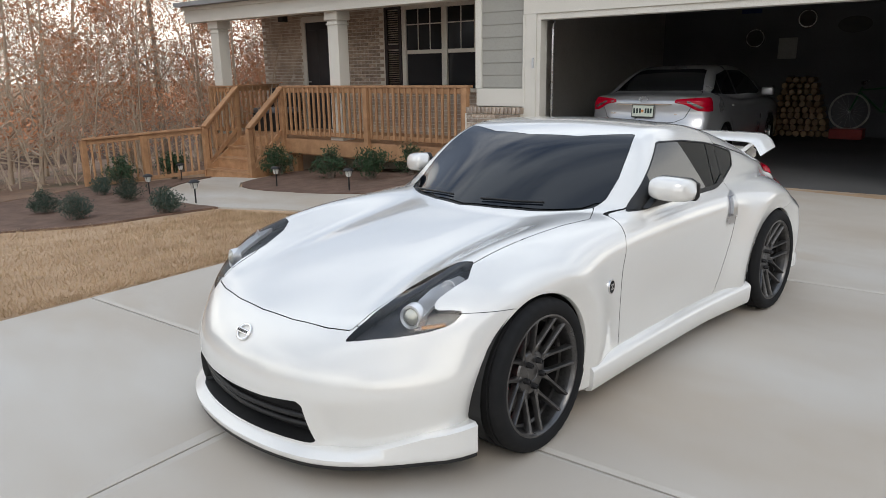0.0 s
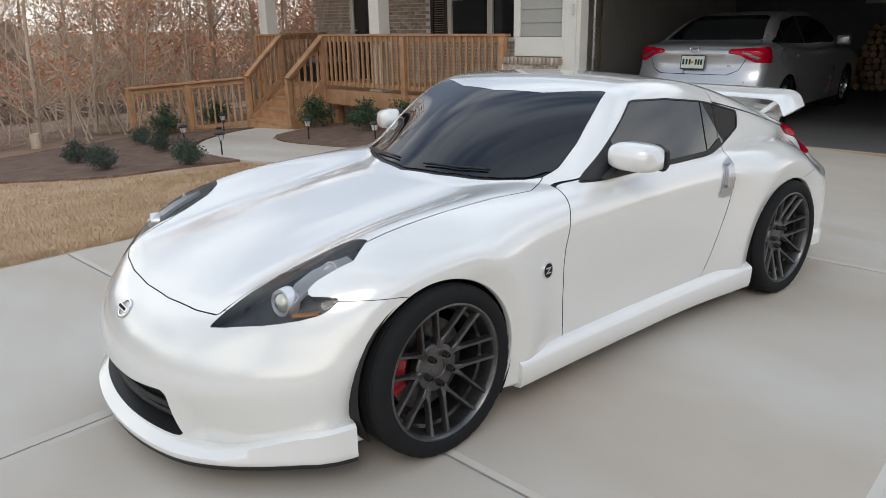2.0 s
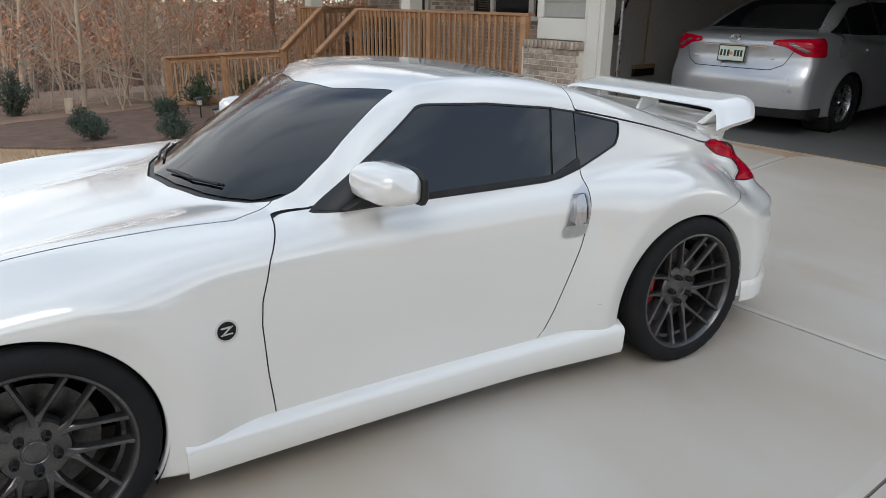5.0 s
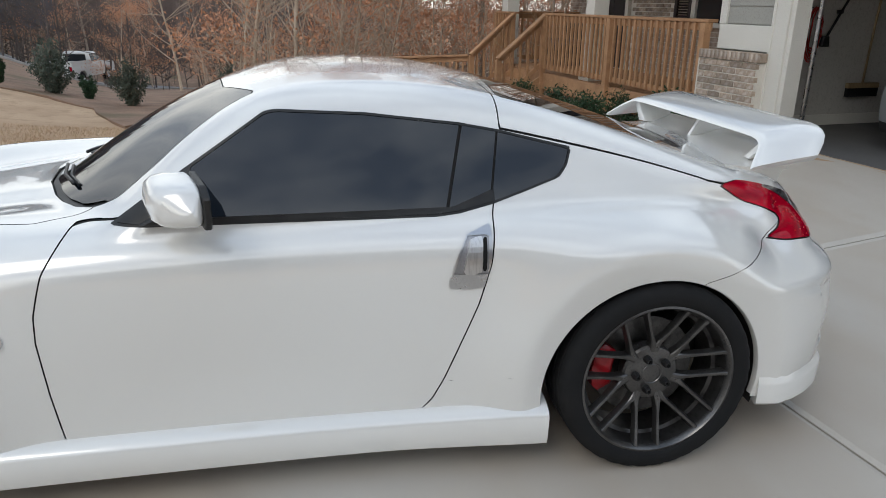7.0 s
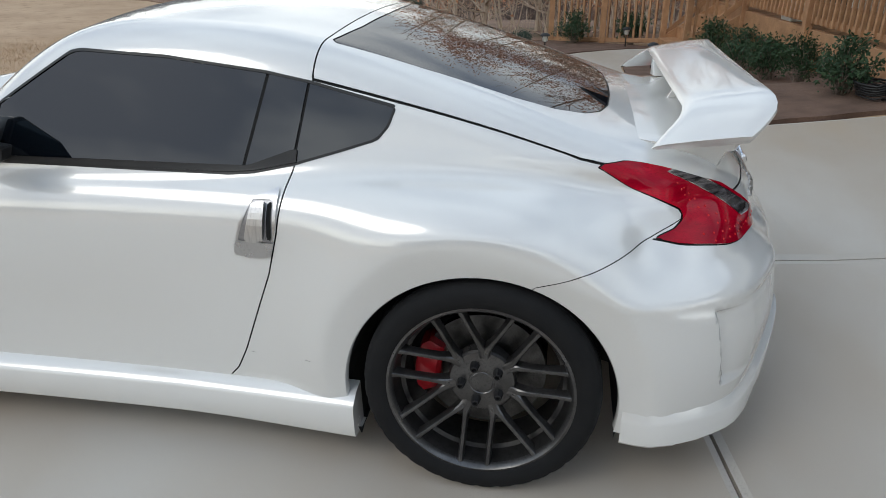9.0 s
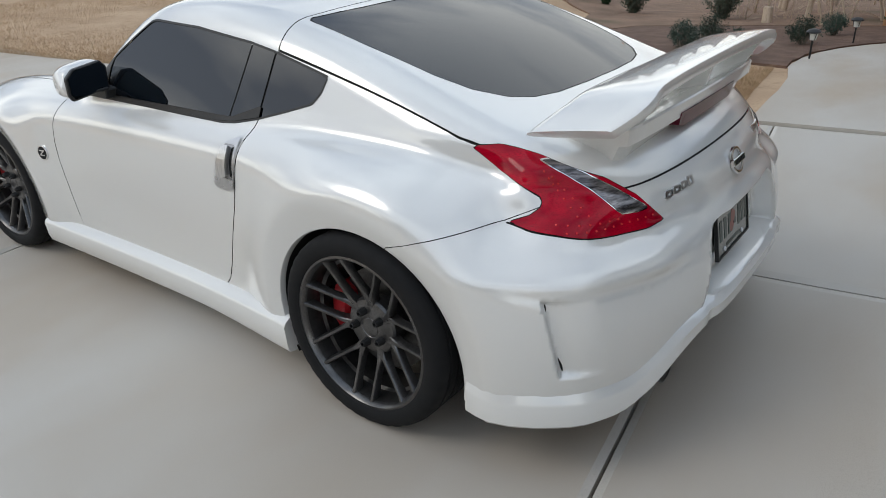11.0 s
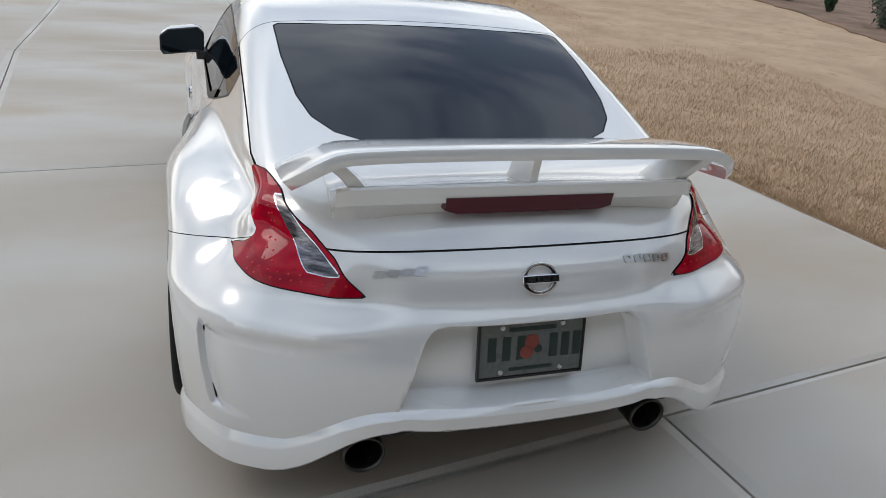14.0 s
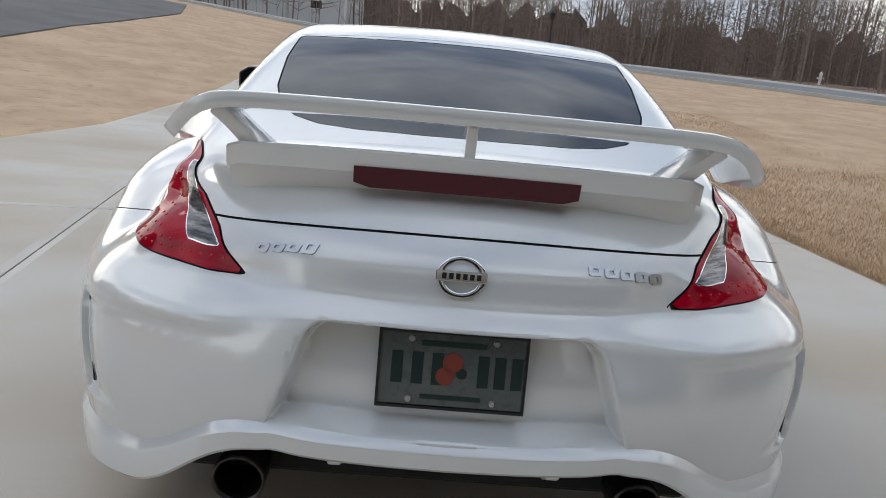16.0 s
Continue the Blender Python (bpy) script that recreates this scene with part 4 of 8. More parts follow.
def take(g):
    """Cuts a region out of the skin that is left."""
    global SV, ST
    SV, got, ST = skin_cut(SV, ST, g)
    return got


def sides(tris):
    x = SV[tris].mean(1)[:, 0]
    return tris[x > 0], tris[x <= 0]


def islands(tris):
    """Separate pieces of a patch."""
    used, back = np.unique(tris, return_inverse=True)
    t = back.reshape(-1, 3)
    mark = np.arange(len(used))
    while True:
        low = mark[t].min(1)
        new_mark = mark.copy()
        for k in range(3):
            np.minimum.at(new_mark, t[:, k], low)
        new_mark = new_mark[new_mark]
        if (new_mark == mark).all():
            break
        mark = new_mark
    of = mark[t[:, 0]]
    return [tris[of == q] for q in np.unique(of) if (of == q).sum() > 5]


def inner_part(name, tris, material, parent, depth, label=""):
    """The same patch set back by depth, with walls up to its edge."""
    used, back = np.unique(tris, return_inverse=True)
    t = back.reshape(-1, 3)
    v = SV[used]
    n = body_normal(v)
    low = v - depth * n
    edges = {}
    for a, b, c in t.tolist():
        for e in ((a, b), (b, c), (c, a)):
            edges[e] = True
    rim = [e for e in edges if (e[1], e[0]) not in edges]
    k = len(v)
    faces = t.tolist() + [(a + k, b + k, b, a) for a, b in rim]
    return part(name, raw_mesh(name, np.concatenate([low, v]), faces, material, smooth=False), material, parent, label)


GAP = 0.0022


def panel(name, g, material=None, label="", split=False, gap=GAP, parent=None):
    """A body panel inside g, with a dark gap let in round it."""
    material, parent = material or M_PAINT, parent or car
    got = take(lambda p: g(p) + gap)
    seam = take(lambda p: g(p) - gap)
    made = []
    for tris in (sides(got) if split else (got,)):
        made.append(skin_part(name, SV, tris, material, parent, label))
    if len(seam):
        for tris in (sides(seam) if split else (seam,)):
            for piece in islands(tris):
                skin_part("panel_gap", SV, piece, M_SEAM, parent, "", -0.004)
    return made, got


# wheel arches and the exhaust cut-out of the rear bumper are open
ARCHES = ((-1.265, 0.331, 0.357), (1.265, 0.292, 0.387))       # along the car, height, radius
take(lambda p: np.maximum(np.minimum(*[np.hypot(p[:, 1] - a, p[:, 2] - b) - r for a, b, r in ARCHES]), 0.5 - np.abs(p[:, 0])))
TAIL_EDGE = spline([(0.0, 0.385), (0.30, 0.395), (0.45, 0.385), (0.52, 0.345), (0.59, 0.285), (0.66, 0.238), (0.75, 0.222), (1.0, 0.212)])
take(lambda p: np.maximum(p[:, 2] - TAIL_EDGE(np.abs(p[:, 0])), 1.45 - p[:, 1]))
under = take(lambda p: np.maximum(p[:, 2] - 0.136, np.abs(p[:, 0]) - 0.86))
skin_part("underbody", SV, under, M_UNDER, car, "dark underbody")

# mouth of the front bumper
mouth = outline([(0.0, 0.318), (0.2, 0.323), (0.38, 0.340), (0.405, 0.325), (0.445, 0.175), (0.43, 0.168), (0.25, 0.166), (0.0, 0.162), (-0.1, 0.162), (-0.1, 0.318)])
grille = take(lambda p: np.maximum(mouth(np.stack([np.abs(p[:, 0]), p[:, 2]], 1)), p[:, 1] + 1.9))
inner_part("grille", grille, M_BLACK, car, 0.075, "black air intake set into the front bumper")

# lamps
lamp = outline([(0.505, -1.955), (0.532, -1.866), (0.545, -1.762), (0.543, -1.64), (0.580, -1.50), (0.628, -1.432), (0.690, -1.412), (0.748, -1.51), (0.740, -1.588), (0.728, -1.655), (0.728, -1.683), (0.745, -1.692), (0.778, -1.656), (0.820, -1.610), (0.812, -1.655), (0.797, -1.687), (0.763, -1.738), (0.72, -1.79), (0.673, -1.838), (0.622, -1.88), (0.566, -1.92)])
lamp_g = lambda p: np.maximum(top_view(lamp)(p), 0.5 - p[:, 2])
heads = take(lamp_g)
HEAD_PARTS = []
for tris in sides(heads):
    hl = inner_part("headlight", tris, M_HOUSING, car, 0.042, "boomerang headlight with projector lens under a clear cover")
    skin_part("cover", SV, tris, M_COVER, hl, "clear lamp cover", 0.0005).visible_shadow = False
    HEAD_PARTS.append(hl)
tail_lamp = outline([(-0.828, 0.922), (-0.95, 0.929), (-1.01, 0.921), (-1.09, 0.906), (-1.19, 0.882), (-1.315, 0.852), (-1.44, 0.800), (-1.574, 0.712), (-1.47, 0.711), (-1.32, 0.717), (-1.18, 0.724), (-1.09, 0.731), (-1.0, 0.734), (-0.922, 0.746), (-1.013, 0.770), (-1.062, 0.793), (-1.062, 0.809), (-1.02, 0.826), (-0.94, 0.860), (-0.87, 0.90)])
tail_clear = outline([(-1.072, 0.895), (-1.135, 0.899), (-1.235, 0.868), (-1.345, 0.826), (-1.488, 0.763), (-1.43, 0.759), (-1.355, 0.762), (-1.25, 0.825), (-1.17, 0.860)])
rest, ST = ST, None
SV, tails, rest = skin_cut(SV, rest, slant_view(tail_lamp))
SV, rim_tris, tails = skin_cut(SV, tails, lambda p: -slant_view(tail_lamp)(p) - 0.003)
SV, clear, red = skin_cut(SV, tails, slant_view(tail_clear))
SV, clear_edge, clear = skin_cut(SV, clear, lambda p: -slant_view(tail_clear)(p) - 0.0025)
ST = rest
for k in range(2):
    tl = skin_part("taillight", SV, sides(red)[k], M_RED, car, "red boomerang taillight with a clear reversing lens", 0.004)
    skin_part("reversing_lens", SV, sides(clear)[k], M_LENS_GREY, tl, "ribbed clear lens", 0.005)
    skin_part("lens_edge", SV, sides(clear_edge)[k], M_CHROME, tl, "", 0.0045)
    skin_part("seal", SV, sides(rim_tris)[k], M_SEAM, tl, "", 0.0)

# glass
screen = outline([(0.0, -0.762), (0.225, -0.722), (0.40, -0.655), (0.504, -0.602), (0.60, -0.535), (0.650, -0.47), (0.672, -0.39), (0.672, -0.27), (0.640, -0.13), (0.592, 0.015), (0.56, 0.012), (0.3, -0.105), (0.0, -0.150), (-0.2, -0.13), (-0.2, -0.74)])
screen_g = lambda p: np.maximum(top_view(screen)(p), 0.84 - p[:, 2])
cowl_line = outline([(0.0, -0.738), (0.225, -0.698), (0.40, -0.631), (0.504, -0.578), (0.60, -0.510), (0.645, -0.43), (0.9, -0.3), (0.9, 0.4), (-0.3, 0.4), (-0.3, -0.728)])
glass = take(lambda p: screen_g(p) + 0.002)
rim = take(lambda p: screen_g(p) - 0.002)
skin_part("windscreen_seal", SV, rim, M_SEAM, car, "", -0.002)
SV, screen_tris, cowl_tris = skin_cut(SV, glass, top_view(cowl_line))
skin_part("windscreen", SV, screen_tris, M_TINT, car, "dark tinted windscreen", pane=screen_pane)
skin_part("cowl", SV, cowl_tris, M_BLACK, car, "black cowl panel", -0.006)

day = outline([(-0.392, 0.884), (-0.176, 1.037), (0.050, 1.186), (0.085, 1.192), (0.342, 1.180), (0.631, 1.146), (0.76, 1.122), (1.003, 1.063), (0.985, 1.01), (0.955, 0.974), (0.86, 0.945), (0.73, 0.908), (0.62, 0.886), (0.547, 0.880), (0.3, 0.880), (0.049, 0.882)])
DAY = take(side_view(day))
bar_front = lambda p: p[:, 1] - (0.584 + (p[:, 2] - 0.896) * 0.234)
bar_rear = lambda p: p[:, 1] - (0.722 + (p[:, 2] - 0.90) * 0.16)
edge_g = side_view(day)
SV, trim_tris, DAY = skin_cut(SV, DAY, lambda p: np.maximum(-edge_g(p) - 0.007, 0.0 * p[:, 0] - 1))
SV, belt_tris, DAY = skin_cut(SV, DAY, lambda p: np.maximum(p[:, 2] - 0.905 - 0.35 * np.maximum(p[:, 1] - 0.60, 0), p[:, 1] - 0.735))
SV, corner_tris, DAY = skin_cut(SV, DAY, lambda p: p[:, 1] + 0.175 - 0.12 * (p[:, 2] - 0.9))
SV, door_glass, DAY = skin_cut(SV, DAY, lambda p: bar_front(p) + 0.005)
SV, strip_a, DAY = skin_cut(SV, DAY, lambda p: bar_front(p) - 0.005)
SV, pillar_tris, DAY = skin_cut(SV, DAY, lambda p: bar_rear(p) + 0.004)
SV, strip_b, quarter_glass = skin_cut(SV, DAY, lambda p: bar_rear(p) - 0.004)
for k in range(2):
    skin_part("window_trim", SV, sides(trim_tris)[k], M_BLACK, car, "black window trim", 0.001)
    skin_part("belt_moulding", SV, sides(belt_tris)[k], M_BLACK, car, "black belt moulding", 0.004)
    skin_part("mirror_patch", SV, sides(corner_tris)[k], M_BLACK, car, "black triangular mirror patch", 0.001)
    skin_part("door_window", SV, sides(door_glass)[k], M_SIDE_GLASS, car, "dark tinted door window", -0.003, side_pane)
    skin_part("window_seal", SV, sides(strip_a)[k], M_SEAM, car, "", -0.004)
    skin_part("window_seal", SV, sides(strip_b)[k], M_SEAM, car, "", -0.004)
    skin_part("door_pillar", SV, sides(pillar_tris)[k], M_SIDE_GLASS, car, "gloss black door pillar", -0.001, side_pane)
    skin_part("quarter_window", SV, sides(quarter_glass)[k], M_SIDE_GLASS, car, "dark tinted quarter window", -0.002, side_pane)

hatch_glass = outline([(0.0, 0.815), (0.324, 0.808), (0.50, 0.79), (0.556, 0.782), (0.578, 0.80), (0.575, 1.05), (0.552, 1.30), (0.520, 1.42), (0.460, 1.51), (0.385, 1.56), (0.28, 1.588), (0.1, 1.602), (-0.1, 1.602), (-0.1, 0.815)])
hatch_g = lambda p: np.maximum(top_view(hatch_glass)(p), 0.9 - p[:, 2])
hg = take(hatch_g)
SV, hg_rim, hg = skin_cut(SV, hg, lambda p: -hatch_g(p) - 0.005)
skin_part("hatch_window", SV, hg, M_TINT, car, "dark tinted hatch window", -0.001)
skin_part("hatch_seal", SV, hg_rim, M_SEAM, car, "", -0.003)

# painted panels
bonnet = outline([(0.0, -1.997), (0.207, -1.986), (0.395, -1.953), (0.505, -1.918), (0.52, -1.86), (0.535, -1.70), (0.60, -1.53), (0.698, -1.430), (0.703, -1.2), (0.705, -0.80), (0.728, -0.615), (0.655, -0.47), (0.50, -0.50), (0.0, -0.65), (-0.2, -0.65), (-0.2, -1.99)])
panel("bonnet", lambda p: np.maximum(top_view(bonnet)(p), 0.57 - p[:, 2]), label="long white bonnet with raised centre")
gate = outline([(0.0, 0.772), (0.5, 0.770), (0.70, 0.765), (0.702, 1.0), (0.703, 1.28), (0.705, 1.50), (0.692, 1.60), (0.677, 1.67), (0.668, 1.735), (0.645, 1.825), (0.603, 1.895), (0.548, 1.962), (0.530, 1.985), (0.528, 2.2), (-0.1, 2.2), (-0.1, 0.772)])
panel("tailgate", lambda p: np.maximum(top_view(gate)(p), 0.833 - 0.05 * p[:, 0] ** 2 - p[:, 2]), label="white tailgate")
rear = outline([(1.40, 0.660), (1.522, 0.705), (1.70, 0.752), (1.80, 0.80), (2.0, 0.86), (2.5, 0.90), (2.5, 0.0), (1.40, 0.0)])
panel("rear_bumper", lambda p: rear(p[:, 1:3]), label="white rear bumper with plate recess", gap=0.0012)
front = outline([(-2.5, 0.62), (-2.0, 0.62), (-1.92, 0.62), (-1.62, 0.676), (-1.43, 0.668), (-1.40, 0.66), (-1.40, 0.0), (-2.5, 0.0)])
panel("front_bumper", lambda p: front(p[:, 1:3]), label="white front bumper", gap=0.0012)
door = outline([(-0.385, 0.895), (-0.500, 0.876), (-0.556, 0.777), (-0.590, 0.66), (-0.597, 0.58), (-0.588, 0.41), (-0.567, 0.209), (-0.16, 0.203), (0.217, 0.206), (0.42, 0.216), (0.485, 0.240), (0.53, 0.29), (0.567, 0.363), (0.67, 0.622), (0.705, 0.75), (0.722, 0.873), (0.735, 0.925), (0.5, 0.95), (-0.2, 0.95)])
DOORS, door_tris = panel("door", side_view(door), label="white door", split=True)
for half in sides(take(lambda p: np.maximum(np.maximum(np.abs(p[:, 2] - 0.352 - 0.085 * (p[:, 1] - 0.56)) - 0.0009, 0.566 - p[:, 1]), p[:, 1] - 0.90))):
    skin_part("panel_gap", SV, half, M_SEAM, car, "", -0.002)
fenders = take(lambda p: np.maximum(p[:, 1] + 0.40, p[:, 2] - 0.90))
quarters = take(lambda p: np.maximum(0.40 - p[:, 1], np.maximum(0.762 - p[:, 1], p[:, 2] - 0.93) * np.where(p[:, 1] > 0.762, 0, 1) + np.where(p[:, 1] > 0.762, -1, 0)))
sills = take(lambda p: p[:, 2] - 0.86)
for name, tris in (("front_fender", fenders), ("quarter_panel", quarters), ("sill", sills)):
    for half in sides(tris):
        skin_part(name, SV, half, M_PAINT, car, "")
skin_part("roof", SV, ST, M_PAINT, car, "white roof with pillars")
def skin_x(y, z):
    """Half width of the skin at (y, z)."""
    lo, hi = np.full(np.shape(y), 0.3), np.full(np.shape(y), 1.1)
    for _ in range(30):
        m = (lo + hi) / 2
        inside = body_field(m, y, z) < 0
        lo, hi = np.where(inside, m, lo), np.where(inside, hi, m)
    return lo


def skin_y(x, z, rear=True):
    lo, hi = np.full(np.shape(x), 0.5), np.full(np.shape(x), 2.4)
    s = 1 if rear else -1
    for _ in range(30):
        m = (lo + hi) / 2
        inside = body_field(x, s * m, z) < 0
        lo, hi = np.where(inside, m, lo), np.where(inside, hi, m)
    return s * lo


def skin_z(x, y):
    lo, hi = np.full(np.shape(x), 0.5), np.full(np.shape(x), 1.5)
    for _ in range(30):
        m = (lo + hi) / 2
        inside = body_field(x, y, m) < 0
        lo, hi = np.where(inside, m, lo), np.where(inside, hi, m)
    return lo


def sweep(rows, close_ends=True):
    """Joins rows of points, each a closed section, into one skin."""
    bm = bmesh.new()
    rings = [[bm.verts.new(p) for p in r] for r in rows]
    n = len(rows[0])
    for a, b in zip(rings, rings[1:]):
        for k in range(n):
            bm.faces.new((a[k], a[(k + 1) % n], b[(k + 1) % n], b[k]))
    if close_ends:
        bm.faces.new(rings[0][::-1])
        bm.faces.new(rings[-1])
    return bm


# side skirts
for s in (1, -1):
    rows = []
    for k in range(25):
        y = -0.868 + 1.772 * k / 24
        w = float(HALF_W(y)) + 0.012 + 0.012 * step(0.3, 0.9, y)
        lift = 0.01 * step(0.4, 0.9, y)
        rows.append([(s * q, y, z) for q, z in ((w - 0.075, 0.262 + lift), (w - 0.028, 0.252 + lift), (w + 0.006, 0.232 + lift), (w + 0.014, 0.218 + lift), (w + 0.010, 0.150), (w + 0.002, 0.124), (w - 0.02, 0.118), (w - 0.09, 0.118))])
    part("side_skirt", sweep(rows), M_PAINT, car, "white side skirt", smooth=35)

# lips under both bumpers
def plan_front():
    pts = []
    for ax in np.linspace(0, 0.80, 30):
        pts.append((ax, float(NOSE_Y(0.15)) + 0.34 * ax ** 2 + 0.33 * ax ** 4))
    pts += [(0.845, -1.755), (0.875, -1.70), (0.890, -1.655), (0.895, -1.632)]
    return pts


def mirrored(pts):
    return [(-x, y) for x, y in pts[:0:-1]] + pts


def lip(pts, section):
    """section(i, share) gives (out, z) pairs at a point; share runs 0 in the middle to 1 at the ends."""
    rows = []
    n = len(pts)
    for i, (x, y) in enumerate(pts):
        x0, y0 = pts[max(i - 1, 0)]
        x1, y1 = pts[min(i + 1, n - 1)]
        d = Vector((x1 - x0, y1 - y0)).normalized()
        nx, ny = -d.y, d.x
        if nx * x + ny * y < 0:
            nx, ny = -nx, -ny
        rows.append([(x + o * nx, y + o * ny, z) for o, z in section(abs(2 * i / (n - 1) - 1), x)])
    return sweep(rows)


def lip_foot(q):
    """Height and reach of the chin's lower edge; it rises and draws in towards the wheels."""
    e = step(0.45, 1.0, q)
    return 0.104 + 0.020 * e, 0.046 - 0.030 * e


def front_section(q, x):
    r = 0.096 * step(0.60, 1.0, q)
    zb, out = lip_foot(q)
    top = min(0.014, out)
    return [(-0.05, 0.150 + r), (-0.002, 0.156 + r), (top, 0.148 + 0.97 * r), (out - 0.002, zb + 0.024), (out, zb + 0.010), (out - 0.006, zb), (-0.05, zb)]


def edge_section(q, x):
    zb, out = lip_foot(q)
    return [(-0.04, zb), (out - 0.008, zb), (out - 0.010, zb - 0.018), (-0.04, zb - 0.018)]


part("front_lip", lip(mirrored(plan_front()), front_section), M_PAINT, car, "white chin spoiler", smooth=40)
part("lip_edge", lip(mirrored(plan_front()), edge_section), M_BLACK, car, "black rubber lip edge")


def plan_rear():
    pts = []
    for ax in np.linspace(0, 0.62, 26):
        pts.append((ax, float(skin_y(np.array(ax), np.array(max(float(TAIL_EDGE(ax)) + 0.03, 0.26))))))
    for a in np.linspace(0.66, 0.84, 8):
        pts.append((a, float(skin_y(np.array(a), np.array(0.27)))))
    for y in (1.86, 1.80, 1.74, 1.70, 1.662):
        pts.append((float(skin_x(np.array(y), np.array(0.28))), y))
    return pts


def rear_section(q, x):
    z = float(TAIL_EDGE(abs(x)))
    z = z - 0.006 * step(0.85, 1.0, q)
    out = 0.012 * step(0.0, 0.5, q) + 0.012 - 0.014 * step(0.80, 1.0, q)
    h = 0.10 - 0.060 * step(0.75, 0.40, q)
    return [(-0.045, z + h), (-0.004, z + h - 0.002), (out - 0.003, z + 0.62 * h), (out, z + 0.52 * h), (out, z - 0.014), (out - 0.006, z - 0.022), (-0.06, z - 0.02)]


part("rear_lip", lip(mirrored(plan_rear()), rear_section), M_PAINT, car, "white rear bumper lip arched over the exhausts", smooth=28)
part("rear_valance", box(-0.62, 0.62, 1.70, 1.98, 0.20, 0.41, 0.02), M_UNDER, car, "dark rear valance")
for s in (1, -1):
    fin = prism([(1.90, 0.39), (2.135, 0.395), (2.145, 0.345), (2.10, 0.315), (1.90, 0.31)], 0.03, Matrix(((0, 0, 1, s * 0.235 - 0.015), (1, 0, 0, 0), (0, 1, 0, 0), (0, 0, 0, 1))))
    part("diffuser_fin", bevelled(fin, 0.004), M_PAINT, car)
    ex = part("exhaust_tip", lathe([(0.056, -0.25), (0.060, 0.0), (0.060, 0.012), (0.055, 0.014), (0.052, 0.0), (0.050, -0.22)], pose(s * 0.455, 2.065, 0.242, -90, 0, 0), 28), M_EXHAUST, car, "round sooted exhaust tip", smooth=True)
    part("bore", lathe([(0.0, 0.0), (0.052, 0.0)], pose(s * 0.455, 1.90, 0.242, -90, 0, 0), 20), M_SEAM, ex)

# air intake bars
for z, d in ((0.255, 0.035), (0.215, 0.045)):
    pts = [(x, float(NOSE_Y(z)) + 0.34 * x * x + 0.33 * x ** 4 + d, z + 0.03 * abs(x)) for x in np.linspace(-0.41, 0.41, 15)]
    part("grille_bar", tube(pts, 0.013, 6), M_BLACK, car, smooth=True)

# wheel arch liners and lips
for s in (1, -1):
    for ay, az, ar in ARCHES:
        bm = bmesh.new()
        rows = []
        low = -15 if ay > 0 else -34
        for k in range(29):
            a = radians(low + (207 - low) * k / 28)
            c, q = math.cos(a), math.sin(a)
            rows.append([bm.verts.new((s * x, ay + r * c, az + r * q)) for x, r in ((0.915, ar + 0.007), (0.86, ar + 0.013), (0.52, ar + 0.013), (0.50, 0.05))])
        for a, b in zip(rows, rows[1:]):
            for k in range(3):
                bm.faces.new((a[k], a[k + 1], b[k + 1], b[k]))
        part("arch_liner", bm, M_UNDER, car, "dark wheel arch liner")
        bm = bmesh.new()
        ang = np.radians(np.linspace(-10 if ay > 0 else -28, 200 if ay > 0 else 208, 61))
        yy, zz = ay + ar * np.cos(ang), az + ar * np.sin(ang)
        xx = skin_x(yy, zz)
        rows = [[bm.verts.new((s * (x - i), ay + r * math.cos(t), az + r * math.sin(t))) for i, r in ((0.0, ar + 0.0002), (0.004, ar - 0.003), (0.022, ar - 0.004))] for x, t in zip(xx, ang)]
        for a, b in zip(rows, rows[1:]):
            for k in range(2):
                bm.faces.new((a[k], a[k + 1], b[k + 1], b[k]))
        part("arch_lip", bm, M_PAINT, car, smooth=True)

# wheels
def tyre_mesh():
    bm = bmesh.new()
    prof = [(0.256, 0.094), (0.266, 0.107), (0.282, 0.114), (0.302, 0.115), (0.318, 0.109), (0.328, 0.098), (0.332, 0.084)]
    grooves = []
    for c in (0.065, 0.022, -0.022, -0.065):
        grooves += [(0.334, c + 0.007), (0.327, c + 0.005), (0.327, c - 0.005), (0.334, c - 0.007)]
    prof = prof + grooves + [(r, -z) for r, z in prof[::-1]]
    rings = lathe_into(bm, prof, None, 144)
    # shallow cross cuts on the tread shoulders
    for row in rings:
        for k, q in enumerate(row):
            r = math.hypot(q.co.x, q.co.y)
            if k % 4 == 0 and 0.074 < abs(q.co.z) < 0.112 and r > 0.315:
                q.co.x *= 1 - 0.003 / r
                q.co.y *= 1 - 0.003 / r
    return finish("tyre", bm, M_RUBBER, 40)


def rim_mesh():
    bm = bmesh.new()
    lathe_into(bm, [(0.266, 0.094), (0.264, 0.104), (0.258, 0.106), (0.252, 0.100), (0.247, 0.086), (0.242, 0.060), (0.238, 0.036), (0.226, 0.030), (0.224, -0.02), (0.228, -0.08), (0.25, -0.100), (0.266, -0.100), (0.256, -0.08), (0.245, 0.0), (0.256, 0.08)], None, 64, True)
    return finish("rim", bm, M_RIM_DARK, 40)


def lip_mesh():
    bm = bmesh.new()
    lathe_into(bm, [(0.2665, 0.095), (0.2645, 0.1055), (0.2575, 0.1075), (0.2515, 0.1015), (0.2470, 0.087), (0.2490, 0.083), (0.257, 0.096)], None, 64, True)
    return finish("rim_lip", bm, M_GUNMETAL, 40)


